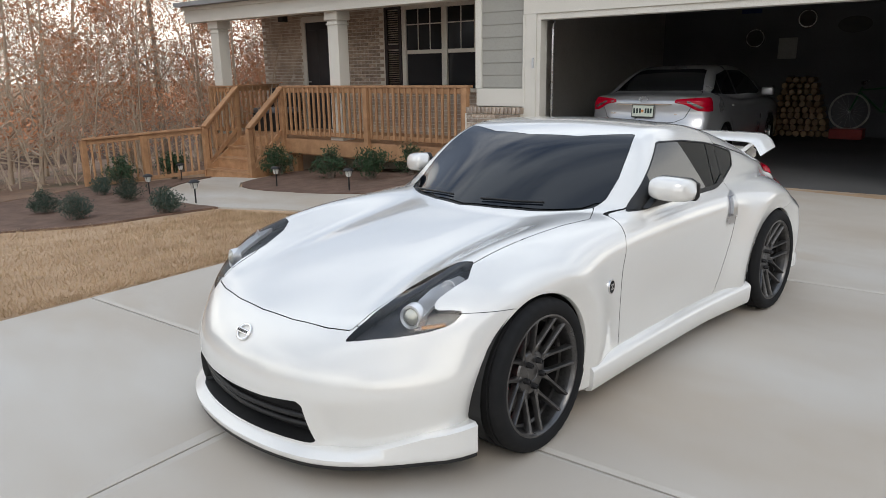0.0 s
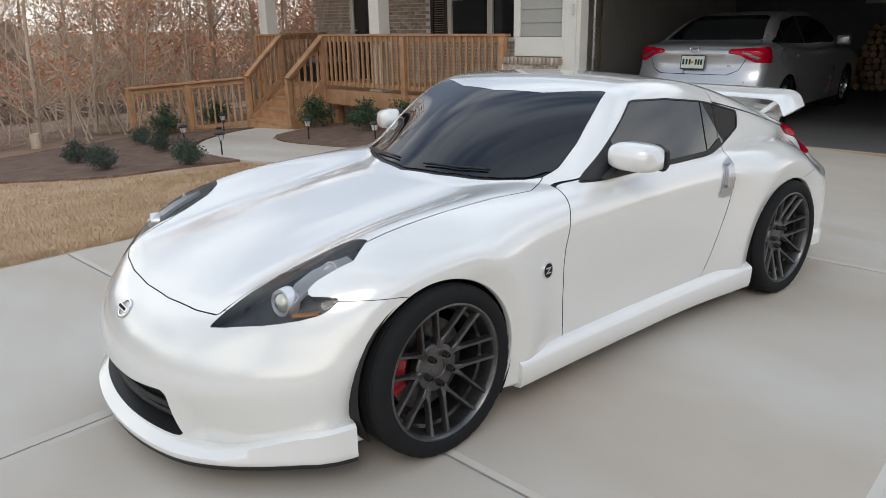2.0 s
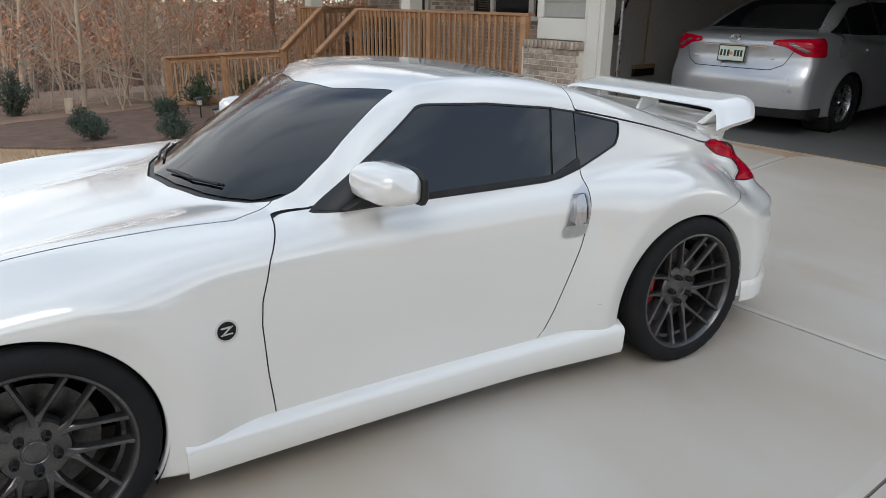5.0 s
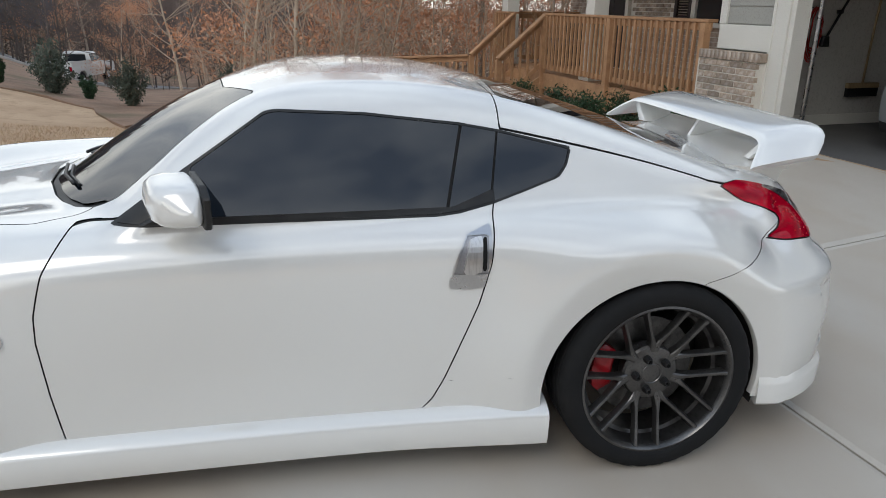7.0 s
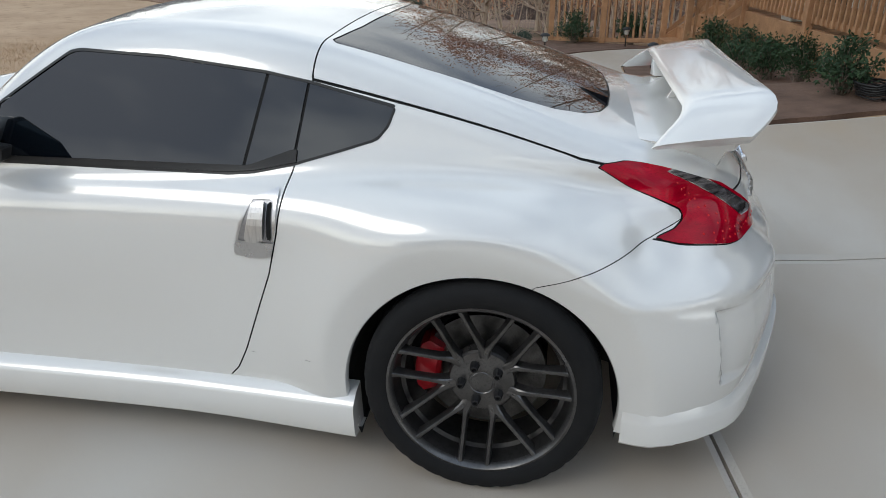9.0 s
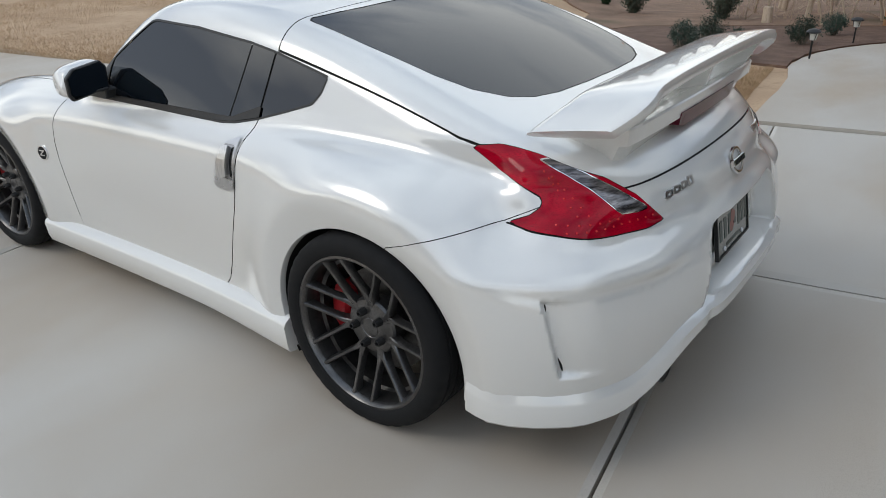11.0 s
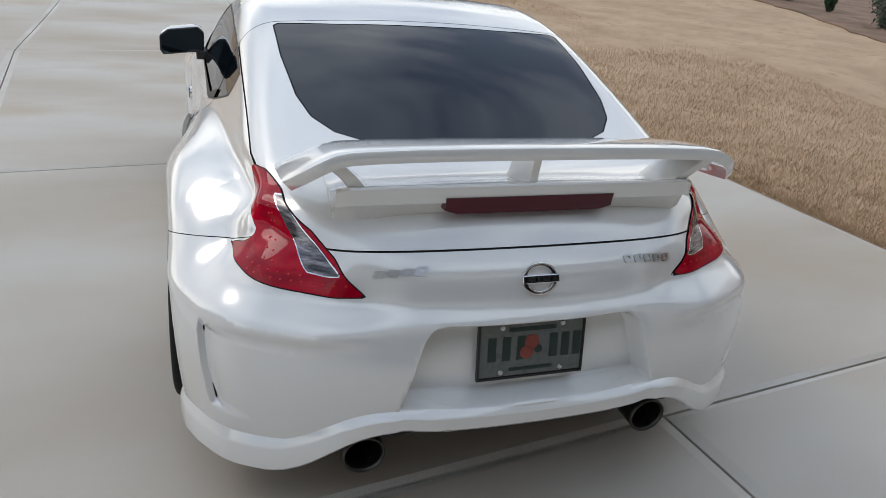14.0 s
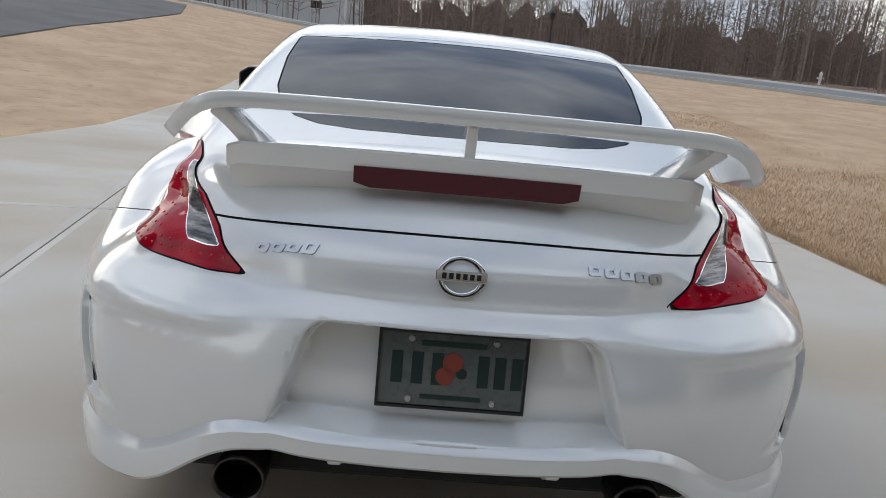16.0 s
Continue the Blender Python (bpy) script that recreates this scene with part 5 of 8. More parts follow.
def spoke_mesh():
    """One spoke from the hub to the rim, set along +x and leaning as a half of a pair."""
    bm = bmesh.new()
    rows = []
    for r, off, w, h0, h1 in ((0.050, 0.026, 0.030, 0.010, 0.044), (0.082, 0.037, 0.019, 0.012, 0.048), (0.105, 0.0395, 0.0125, 0.022, 0.054), (0.125, 0.0395, 0.0102, 0.032, 0.060), (0.15, 0.0390, 0.0094, 0.042, 0.067), (0.19, 0.0390, 0.0090, 0.054, 0.079), (0.225, 0.0395, 0.0092, 0.060, 0.090), (0.246, 0.0400, 0.0105, 0.064, 0.098), (0.2575, 0.0405, 0.0120, 0.074, 0.1005)):
        rows.append([(r, off - w, h0), (r, off - w * 0.75, h1 - 0.004), (r, off - w * 0.45, h1), (r, off + w * 0.45, h1), (r, off + w * 0.75, h1 - 0.004), (r, off + w, h0)])
    bm.free()
    return finish("spoke", sweep(rows), M_GUNMETAL, 35)


def hub_mesh():
    bm = bmesh.new()
    lathe_into(bm, [(0.0, 0.047), (0.030, 0.047), (0.032, 0.0455), (0.036, 0.0455), (0.038, 0.0475), (0.076, 0.047), (0.092, 0.042), (0.098, 0.034), (0.098, 0.0), (0.0, 0.0)], None, 40)
    return finish("hub", bm, M_GUNMETAL, 35)


def nut_mesh():
    bm = bmesh.new()
    lathe_into(bm, [(0.0, 0.066), (0.006, 0.066), (0.0065, 0.074), (0.0095, 0.074), (0.0115, 0.071), (0.0145, 0.046), (0.0, 0.046)], None, 8)
    return finish("wheel_nut", bm, M_BLACK, 30)


def disc_mesh():
    bm = bmesh.new()
    lathe_into(bm, [(0.07, -0.010), (0.085, -0.006), (0.09, -0.022), (0.178, -0.022), (0.178, -0.048), (0.09, -0.048)], None, 48)
    return finish("brake_disc", bm, M_DISC, 35)


def caliper_mesh():
    bm = bmesh.new()
    rows = []
    for k in range(9):
        a = radians(-27 + 54 * k / 8)
        e = 0.012 if k in (0, 8) else 0.0
        rows.append([(r * math.cos(a), r * math.sin(a), z) for r, z in ((0.125 + e, 0.008), (0.138, 0.020 - e), (0.175, 0.024 - e), (0.198 - e, 0.014), (0.202 - e, -0.06), (0.125 + e, -0.06))])
    bm.free()
    return finish("brake_caliper", sweep(rows), M_CALIPER, 30)


TYRE, RIM, RIM_LIP, SPOKE, HUB, NUT, DISC, CALIPER = tyre_mesh(), rim_mesh(), lip_mesh(), spoke_mesh(), hub_mesh(), nut_mesh(), disc_mesh(), caliper_mesh()
bmb = bmesh.new()
bmb.from_mesh(SPOKE)
bmesh.ops.scale(bmb, vec=(1, -1, 1), verts=bmb.verts[:])
bmesh.ops.reverse_faces(bmb, faces=bmb.faces[:])
SPOKE_B = finish("spoke", bmb, M_GUNMETAL, 35)
for s in (1, -1):
    for ay, out, spin, nuts, steer in ((-1.258, 0.836, -9, 0, 2.7), (1.271, 0.855, -3, -15, 0.0)):
        # local z points outward; the tops lean in a little
        base = pose(s * out, ay, 0.3285, 0, 0, steer) @ pose(0, 0, 0, 0, (90 - 1.3) * s, 0)
        wheel = part("wheel", TYRE, M_RUBBER, car, "low-profile tyre on a dark mesh-spoke alloy wheel", at=base)
        part("rim", RIM, None, wheel, "dark alloy barrel")
        part("rim_lip", RIM_LIP, None, wheel)
        part("hub", HUB, None, wheel)
        for k in range(7):
            turn = pose(0, 0, 0, 0, 0, spin + 360 / 7 * k)
            part("spoke", SPOKE, None, wheel, at=turn)
            part("spoke", SPOKE_B, None, wheel, at=turn)
        for k in range(5):
            a = radians(nuts + 72 * k)
            part("wheel_nut", NUT, None, wheel, at=pose(0.058 * math.cos(a), 0.058 * math.sin(a), 0))
        part("brake_disc", DISC, None, car, "drilled steel brake disc", at=base)
        # the caliper sits ahead of the hub
        ahead = base.inverted() @ Vector((s * out, ay - 1, 0.43))
        part("brake_caliper", CALIPER, None, car, "red brake caliper", at=base @ pose(0, 0, 0, 0, 0, math.degrees(math.atan2(ahead.y, ahead.x))))

# rear wing
WING = [(0.0, 1.080, 1.772, 1.997), (0.18, 1.080, 1.772, 1.998), (0.34, 1.079, 1.773, 2.0), (0.44, 1.078, 1.774, 2.004), (0.500, 1.076, 1.775, 2.008), (0.535, 1.071, 1.772, 2.011), (0.562, 1.060, 1.764, 2.012), (0.585, 1.046, 1.748, 2.006), (0.608, 1.026, 1.726, 1.988), (0.630, 1.005, 1.704, 1.964), (0.648, 0.988, 1.688, 1.942)]


def wing_rows():
    half = []
    for i, (x, z, y0, y1) in enumerate(WING):
        a, b = WING[max(i - 1, 0)], WING[min(i + 1, len(WING) - 1)]
        d = Vector((b[0] - a[0], b[1] - a[1])).normalized() if i else Vector((1, 0))
        nx, nz = -d.y, d.x
        row = []
        for c, th in ((0.0, 0.0), (0.03, 0.010), (0.12, 0.015), (0.4, 0.018), (0.75, 0.017), (0.95, 0.015), (0.985, 0.012), (1.0, 0.003), (1.0, -0.010), (0.985, -0.020), (0.7, -0.019), (0.3, -0.014), (0.06, -0.008)):
            row.append((x + nx * th, y0 + (y1 - y0) * c, z + nz * th + 0.038 * (c - 0.82)))
        half.append(row)
    return [[(-x, y, z) for x, y, z in r] for r in half[:0:-1]] + half


wing = part("rear_wing", sweep(wing_rows()), M_PAINT, car, "white one-piece rear wing", smooth=50)
rows = []
crown = float(skin_z(np.array(0.0), np.array(1.94))) + 0.098
for x in np.linspace(-0.525, 0.525, 33):
    end = step(0.495, 0.525, abs(x))
    lip_z = crown - 0.03 * x * x - 0.012 * end
    back = 1.975 - 0.08 * x * x - 0.02 * end
    sec = []
    for y, k in ((1.60, -0.004), (1.68, 0.06), (1.76, 0.25), (1.84, 0.55), (1.91, 0.86), (back - 0.014, 1.0), (back - 0.004, 1.0), (back, 0.96)):
        y = min(y, back)
        zz = float(skin_z(np.array(x), np.array(min(y, 1.94))))
        sec.append((x, y, zz + (lip_z - zz) * k if k > 0 else zz - 0.01))
    zz = float(skin_z(np.array(x), np.array(1.94)))
    sec += [(x, back - 0.003, lip_z - 0.048), (x, back - 0.028, lip_z - 0.052), (x, back - 0.07, min(zz - 0.02, lip_z - 0.07)), (x, 1.66, zz - 0.03)]
    rows.append(sec)
part("spoiler_base", sweep(rows), M_PAINT, wing, "raised spoiler plinth", smooth=32)
for s in (1, -1):
    rows = [[(s * (0.425 + 0.05 * e), y, 0.955) for e, y in ((0, 1.80), (1, 1.79), (1, 1.925), (0, 1.93))], [(s * (0.475 + 0.045 * e), y, z) for e, y, z in ((0, 1.80, 0.995), (1, 1.795, 0.995), (1, 1.955, 1.015), (0, 1.96, 1.015))], [(s * (0.525 + 0.04 * e), y, z) for e, y, z in ((0, 1.805, 1.042), (1, 1.805, 1.034), (1, 1.975, 1.058), (0, 1.975, 1.064))]]
    part("wing_strut", bevelled(sweep(rows), 0.006, 2), M_PAINT, wing, smooth=50)
part("centre_strut", bevelled(prism([(1.80, 0.96), (1.955, 0.975), (1.972, 1.064), (1.85, 1.050)], 0.024, Matrix(((0, 0, 1, -0.012), (1, 0, 0, 0), (0, 1, 0, 0), (0, 0, 0, 1)))), 0.005, 2), M_PAINT, wing)
rows = []
for x in np.linspace(-0.245, 0.245, 15):
    back = 1.973 - 0.08 * x * x
    h = 0.046 if abs(x) < 0.23 else 0.036
    top = crown - 0.03 * x * x - 0.034
    rows.append([(x, back - 0.03, top), (x, back + 0.004, top), (x, back - 0.002, top - h), (x, back - 0.045, top - h - 0.004)])
part("brake_light", sweep(rows), M_RED_DEEP, wing, "dark red high-level brake light")

# door mirrors
for s in (1, -1):
    bm = bmesh.new()
    rows = []
    n, m = 18, 14
    for i in range(n + 1):
        u = -1 + 2 * i / n
        e = (1 - abs(u) ** 3.2) ** (1 / 3.2)
        row = []
        for k in range(m):
            a = 2 * math.pi * k / m
            c, q = math.cos(a), math.sin(a)
            cy = math.copysign(abs(c) ** 0.62, c)
            cz = math.copysign(abs(q) ** 0.62, q)
            yy = 0.105 * cy * (1.0 if cy < 0 else 0.36)
            row.append((s * (0.925 + 0.102 * u), -0.155 + e * yy + 0.034 * u, 0.984 + 0.064 * e * cz * (1.0 if cz > 0 else 0.92) - 0.008 * u))
        rows.append(row)
    bm.free()
    dm = part("door_mirror", sweep(rows), M_PAINT, car, "white door mirror on a black foot", smooth=True)
    part("mirror_base", bevelled(prism([(-0.195, 0.930), (-0.112, 0.930), (-0.112, 0.942), (-0.20, 0.944)], 0.15, Matrix(((0, 0, s, s * 0.845), (1, 0, 0, 0), (0, 1, 0, 0), (0, 0, 0, 1)))), 0.003), M_BLACK, dm, "black lower mirror trim")
    part("foot", bevelled(prism([(-0.30, 0.895), (-0.12, 0.895), (-0.11, 0.935), (-0.19, 0.945)], 0.10, Matrix(((0, 0, s, s * 0.765), (1, 0, 0, 0), (0, 1, 0, 0), (0, 0, 0, 1)))), 0.004), M_BLACK, dm, "black mirror foot")
    face = [(0.828, 0.932), (1.012, 0.922), (1.026, 0.945), (1.024, 1.010), (0.985, 1.038), (0.85, 1.047), (0.824, 1.02)]
    slope = Matrix(((s, 0, 0, 0), (0.333, 0, 1, -0.126 - 0.333 * 0.925), (0, 1, 0, 0), (0, 0, 0, 1)))
    part("mirror_rim", bevelled(prism(face, 0.020, slope), 0.004), M_BLACK, dm, "black mirror rim")
    part("mirror_glass", prism([(0.925 + 0.9 * (x - 0.925), 0.985 + 0.88 * (z - 0.985)) for x, z in face], 0.002, slope @ pose(0, 0, 0.0195)), M_MIRROR, dm, "mirror glass")

# door handles, cut from the door's own skin and raised
M_GRIP = surface("brushed_handle_metal", (0.70, 0.70, 0.70), (0.62, 0.62, 0.63), scale=20, rough=0.34, metal=1.0, fine=160, stretch=(1, 1, 0.1))
M_WELL = surface("dull_handle_metal", (0.42, 0.42, 0.44), (0.36, 0.36, 0.38), scale=20, rough=0.42, metal=1.0, fine=160)
plate = outline([(0.572, 0.679), (0.600, 0.775), (0.632, 0.835), (0.708, 0.862), (0.706, 0.80), (0.704, 0.685), (0.64, 0.672)])
well = outline([(0.588, 0.720), (0.606, 0.772), (0.632, 0.832), (0.698, 0.834), (0.696, 0.720)])
grip = outline([(0.615, 0.725), (0.640, 0.822), (0.678, 0.828), (0.672, 0.725)])
slot = outline([(0.674, 0.725), (0.680, 0.828), (0.692, 0.828), (0.690, 0.725)])
SV, plate_tris, _a = skin_cut(SV, door_tris, side_view(plate))
SV, well_tris, plate_tris = skin_cut(SV, plate_tris, side_view(well))
SV, grip_tris, well_tris = skin_cut(SV, well_tris, side_view(grip))
SV, slot_tris, well_tris = skin_cut(SV, well_tris, side_view(slot))
SV, lock_tris, plate_tris = skin_cut(SV, plate_tris, side_view(outline([(0.650 + 0.008 * math.cos(a * math.pi / 4), 0.700 + 0.008 * math.sin(a * math.pi / 4)) for a in range(8)])))
for k in range(2):
    hd = skin_part("door_handle", SV, sides(plate_tris)[k], M_SATIN, DOORS[k], "satin chrome door handle", 0.006)
    skin_part("handle_well", SV, sides(well_tris)[k], M_WELL, hd, "dull grey hollow behind the grip", 0.002)
    inner_part("grip", sides(grip_tris)[k], M_GRIP, hd, -0.020)
    skin_part("slot", SV, sides(slot_tris)[k], M_SEAM, hd, "", 0.004)
    skin_part("lock", SV, sides(lock_tris)[k], M_SEAM, hd, "dark key lock", 0.005)

# fender roundels, nose and tail emblems as plain shapes
def on_skin(p):
    q = to_skin(np.array([p], float), 8)[0]
    n = body_normal(np.array([q]))[0]
    return Vector(q), Vector(n)


def badge_pose(p, lift=0.0):
    q, n = on_skin(p)
    up = Vector((0, 0, 1))
    x = up.cross(n).normalized()
    y = n.cross(x)
    m = Matrix((x, y, n)).transposed().to_4x4()
    m.translation = q + n * lift
    return m


for s in (1, -1):
    m = badge_pose((s * 0.91, -0.712, 0.594))
    bd = part("fender_badge", lathe([(0.0, 0.006), (0.030, 0.005), (0.031, 0.0), (0.0, -0.002)], m, 32), M_SEAM, car, "round black badge with a chrome bar")
    part("rim", lathe([(0.030, 0.0), (0.0295, 0.007), (0.034, 0.007), (0.035, -0.001)], m, 32), M_CHROME, bd, smooth=40)
    z = bmesh.new()
    for o in ([(-0.020, 0.014), (0.021, 0.014), (0.017, 0.008), (-0.016, 0.008)], [(0.021, 0.013), (0.012, 0.013), (-0.021, -0.012), (-0.012, -0.012)], [(-0.021, -0.013), (0.019, -0.013), (0.016, -0.008), (-0.018, -0.008)]):
        prism_into(z, o if s > 0 else o, 0.0035, m @ pose(0, 0, 0.0055))
    part("chrome_bar", z, M_CHROME, bd)


def emblem(p, r, parent):
    m = badge_pose(p, 0.001)
    bm = bmesh.new()
    rows = []
    for k in range(40):
        a = 2 * math.pi * k / 40
        rows.append([m @ Vector(((r + w) * math.cos(a), 0.86 * (r + w) * math.sin(a), h)) for w, h in ((-0.007, 0.0), (-0.006, 0.006), (0.0, 0.008), (0.006, 0.006), (0.007, 0.0))])
    bm.free()
    rows.append(rows[0])
    e = part("emblem", sweep(rows, False), M_CHROME, parent, "chrome ring emblem with a cross bar", smooth=50)
    part("cross_bar", bevelled(prism([(-r * 1.18, -0.011), (r * 1.18, -0.011), (r * 1.18, 0.011), (-r * 1.18, 0.011)], 0.012, m @ pose(0, 0, 0.002)), 0.002), M_CHROME, e)
    bars = bmesh.new()
    for k in range(6):
        box_into(bars, r * (-0.90 + 0.32 * k), r * (-0.70 + 0.32 * k), -0.006, 0.006, 0.0142, 0.0150, m)
    part("dark_bars", bars, M_SEAM, e)


emblem((0, -2.10, 0.533), 0.040, car)
emblem((0, 2.08, 0.766), 0.045, car)
for x0, x1, n, h in ((0.450, 0.302, 4, 0.0105), (-0.268, -0.450, 5, 0.0115)):
    for k in range(n):
        xa = x0 + (x1 - x0) * (k + 0.06) / n
        xb = x0 + (x1 - x0) * (k + 0.90) / n
        m = badge_pose(((xa + xb) / 2, 2.05, 0.797))
        w = abs(xb - xa) / 2
        tall = h * (1.3 if (n == 4 and k == 3) else 1.0)
        lean = 0.35 * tall if n == 4 else 0.0
        loop = []
        for qx, qy in ((-1, -0.7), (-0.7, -1), (0.7, -1), (1, -0.7), (1, 0.7), (0.7, 1), (-0.7, 1), (-1, 0.7), (-1, -0.7)):
            cx, cy = qx * w + lean * qy, qy * tall
            ix, iy = qx * (w - 0.0095) + lean * qy * 0.4, qy * (tall - 0.0066)
            loop.append([m @ Vector(q) for q in ((cx, cy, -0.002), (cx, cy, 0.004), (ix, iy, 0.004), (ix, iy, -0.002))])
        part("chrome_lettering_bar", sweep(loop, False), M_SATIN, car)

# number plate, with bars for its writing
plate_at = Matrix(((-1, 0, 0, 0.0), (0, -0.16, 0.987, 2.086), (0, 0.987, 0.16, 0.557), (0, 0, 0, 1)))
np_ob = part("number_plate", bevelled(prism([(-0.156, -0.080), (0.156, -0.080), (0.156, 0.080), (-0.156, 0.080)], 0.008, plate_at), 0.002), M_PLATE, car, "green-grey number plate behind a smoked cover")
bm = bmesh.new()
for a in (((-0.160, 0.080), (0.160, 0.086)), ((-0.160, -0.086), (0.160, -0.080)), ((-0.160, -0.08), (-0.154, 0.08)), ((0.154, -0.08), (0.160, 0.08))):
    box_into(bm, a[0][0], a[1][0], a[0][1], a[1][1], 0.0, 0.012, plate_at)
part("plate_frame", bm, M_BLACK, np_ob, "black plate frame")
for k in range(6):
    x = -0.132 + 0.043 * k if k < 3 else 0.052 + 0.036 * (k - 3)
    bm = bmesh.new()
    box_into(bm, x + 0.002, x + 0.026, -0.032, 0.038, 0.008, 0.0092, plate_at)
    part("ink_bar", bm, M_PLATE_INK, np_ob)
for y0, y1, w in ((0.052, 0.064, 0.07), (-0.064, -0.054, 0.065)):
    part("ink_bar", prism([(-w, y0), (w, y0), (w, y1), (-w, y1)], 0.0014, plate_at @ pose(0, 0, 0.008)), M_PLATE_INK, np_ob)
for x, y, r in ((0.0, 0.018, 0.022), (-0.015, -0.012, 0.020), (0.02, -0.004, 0.012)):
    part("printed_fruit", lathe([(0.0, 0.0095), (r, 0.0095), (r, 0.0080)], plate_at @ pose(x, y, 0), 18), M_PLATE_ORANGE if x < 0.01 else M_PLATE_INK, np_ob)
for x in (-0.09, 0.09):
    for y in (-0.066, 0.066):
        part("bolt", lathe([(0.0, 0.013), (0.006, 0.013), (0.008, 0.010), (0.008, 0.006)], plate_at @ pose(x, y, 0), 10), M_SATIN, np_ob)

# inside the headlights
for k, s in enumerate((1, -1)):
    hl = HEAD_PARTS[k]
    c = Vector((s * 0.672, -1.748, 0.662))
    m = look(c, c + Vector((s * 0.25, -1, 0.12))) @ pose(0, 0, 0, 180, 0, 0)
    part("projector", lathe([(0.0, 0.030), (0.018, 0.026), (0.030, 0.014), (0.034, 0.0)], m, 24), M_BULB, hl, "round projector lens", smooth=True)
    part("bezel", lathe([(0.034, -0.01), (0.035, 0.012), (0.046, 0.016), (0.054, -0.024)], m, 28), M_REFLECT, hl, "chrome bezel", smooth=40)
    bowl = Vector((s * 0.704, -1.575, 0.742))
    m2 = look(bowl, bowl + Vector((s * 0.35, -1, 0.35))) @ pose(0, 0, 0, 180, 0, 0)
    part("high_beam", lathe([(0.0, -0.012), (0.012, -0.010), (0.024, 0.002), (0.030, 0.014), (0.033, 0.012)], m2, 24), M_REFLECT, hl, "round chrome high beam reflector", smooth=True)
    rows = []
    for (x, y), w in zip(((0.695, -1.75), (0.688, -1.69), (0.690, -1.62), (0.70, -1.55), (0.705, -1.50)), (0.022, 0.040, 0.040, 0.032, 0.016)):
        z = float(skin_z(np.array(x), np.array(y))) - 0.017
        rows.append([(s * (x - w), y, z), (s * (x + w), y, z - 0.006), (s * (x + w), y, z - 0.02), (s * (x - w), y, z - 0.018)])
    part("reflector_strip", sweep(rows), M_REFLECT, hl, "bright reflector strip", smooth=40)
    rows = []
    for x, y in ((0.735, -1.76), (0.76, -1.725), (0.785, -1.68)):
        q = to_skin(np.array([(x, y, 0.635)]), 6)[0]
        n = body_normal(np.array([q]))[0]
        q = q - 0.016 * n
        rows.append([(s * q[0], q[1], q[2] + 0.005), (s * q[0], q[1], q[2] - 0.004), (s * (q[0] - 0.012), q[1] + 0.01, q[2] - 0.004), (s * (q[0] - 0.012), q[1] + 0.01, q[2] + 0.005)])
    part("side_marker", sweep(rows), M_AMBER, hl, "amber side marker")

# wipers
for pts in (((0.10, -0.70), (0.28, -0.655), (0.46, -0.57)), ((-0.52, -0.59), (-0.30, -0.66), (-0.08, -0.705))):
    path = []
    for (xa, ya), (xb, yb) in zip(pts, pts[1:]):
        for k in range(5):
            x, y = xa + (xb - xa) * k / 5, ya + (yb - ya) * k / 5
            path.append((x, y, float(skin_z(np.array(x), np.array(y))) + 0.016))
    w = part("wiper", tube(path, 0.006, 6), M_BLACK, car, "black wiper", smooth=True)
    part("blade", tube([(x, y + 0.018, z - 0.004) for x, y, z in path], 0.005, 5), M_BLACK, w)

# dark slit at the inner edge of each rear corner pocket
for s in (1, -1):
    qa, na = on_skin((s * 0.849, 1.866, 0.583))
    qb, nb = on_skin((s * 0.824, 1.893, 0.380))
    n = (na + nb).normalized()
    t = Vector((-n.y, n.x, 0)).normalized()
    rows = []
    for k in range(7):
        f = k / 6
        q = qa.lerp(qb, f) + n * 0.004
        w = 0.005 * (1 - 0.6 * abs(2 * f - 1) ** 3)
        rows.append([q - t * w, q + t * w, q - n * 0.03 + t * w, q - n * 0.03 - t * w])
    part("vent_slit", sweep(rows), M_SEAM, car, "black vent slit in the bumper corner")

# rows of small red light points behind each taillight lens
M_POINT = plain("bright_red_light_point", (0.58, 0.015, 0.022), 0.25)
def on_lamp(slant, z):
    """The skin's half width where |x| - y equals slant, at height z."""
    lo, hi = 0.2, 1.1
    for _ in range(30):
        m = (lo + hi) / 2
        if body_field(m, m - slant, z) < 0:
            lo = m
        else:
            hi = m
    return lo


POINTS = [(-1.085 - 0.95 * (0.872 - z), z) for z in np.linspace(0.772, 0.872, 7)] + [(-1.115 - 1.25 * (0.858 - z), z) for z in np.linspace(0.772, 0.858, 6)]
POINTS += [(q, 0.738 - 0.012 * (q + 1.15)) for q in np.linspace(-1.13, -1.50, 11)] + [(q, 0.754) for q in np.linspace(-1.10, -1.34, 7)]
for s in (1, -1):
    for slant, z in POINTS:
        x = on_lamp(slant, z)
        q, n = on_skin((s * x, x - slant, z))
        up = n.orthogonal().normalized()
        m = Matrix((up, n.cross(up), n)).transposed().to_4x4()
        m.translation = q + n * 0.0035
        part("light_point", lathe([(0.0, 0.0026), (0.003, 0.0018), (0.0040, 0.0)], m, 8), M_POINT, car)

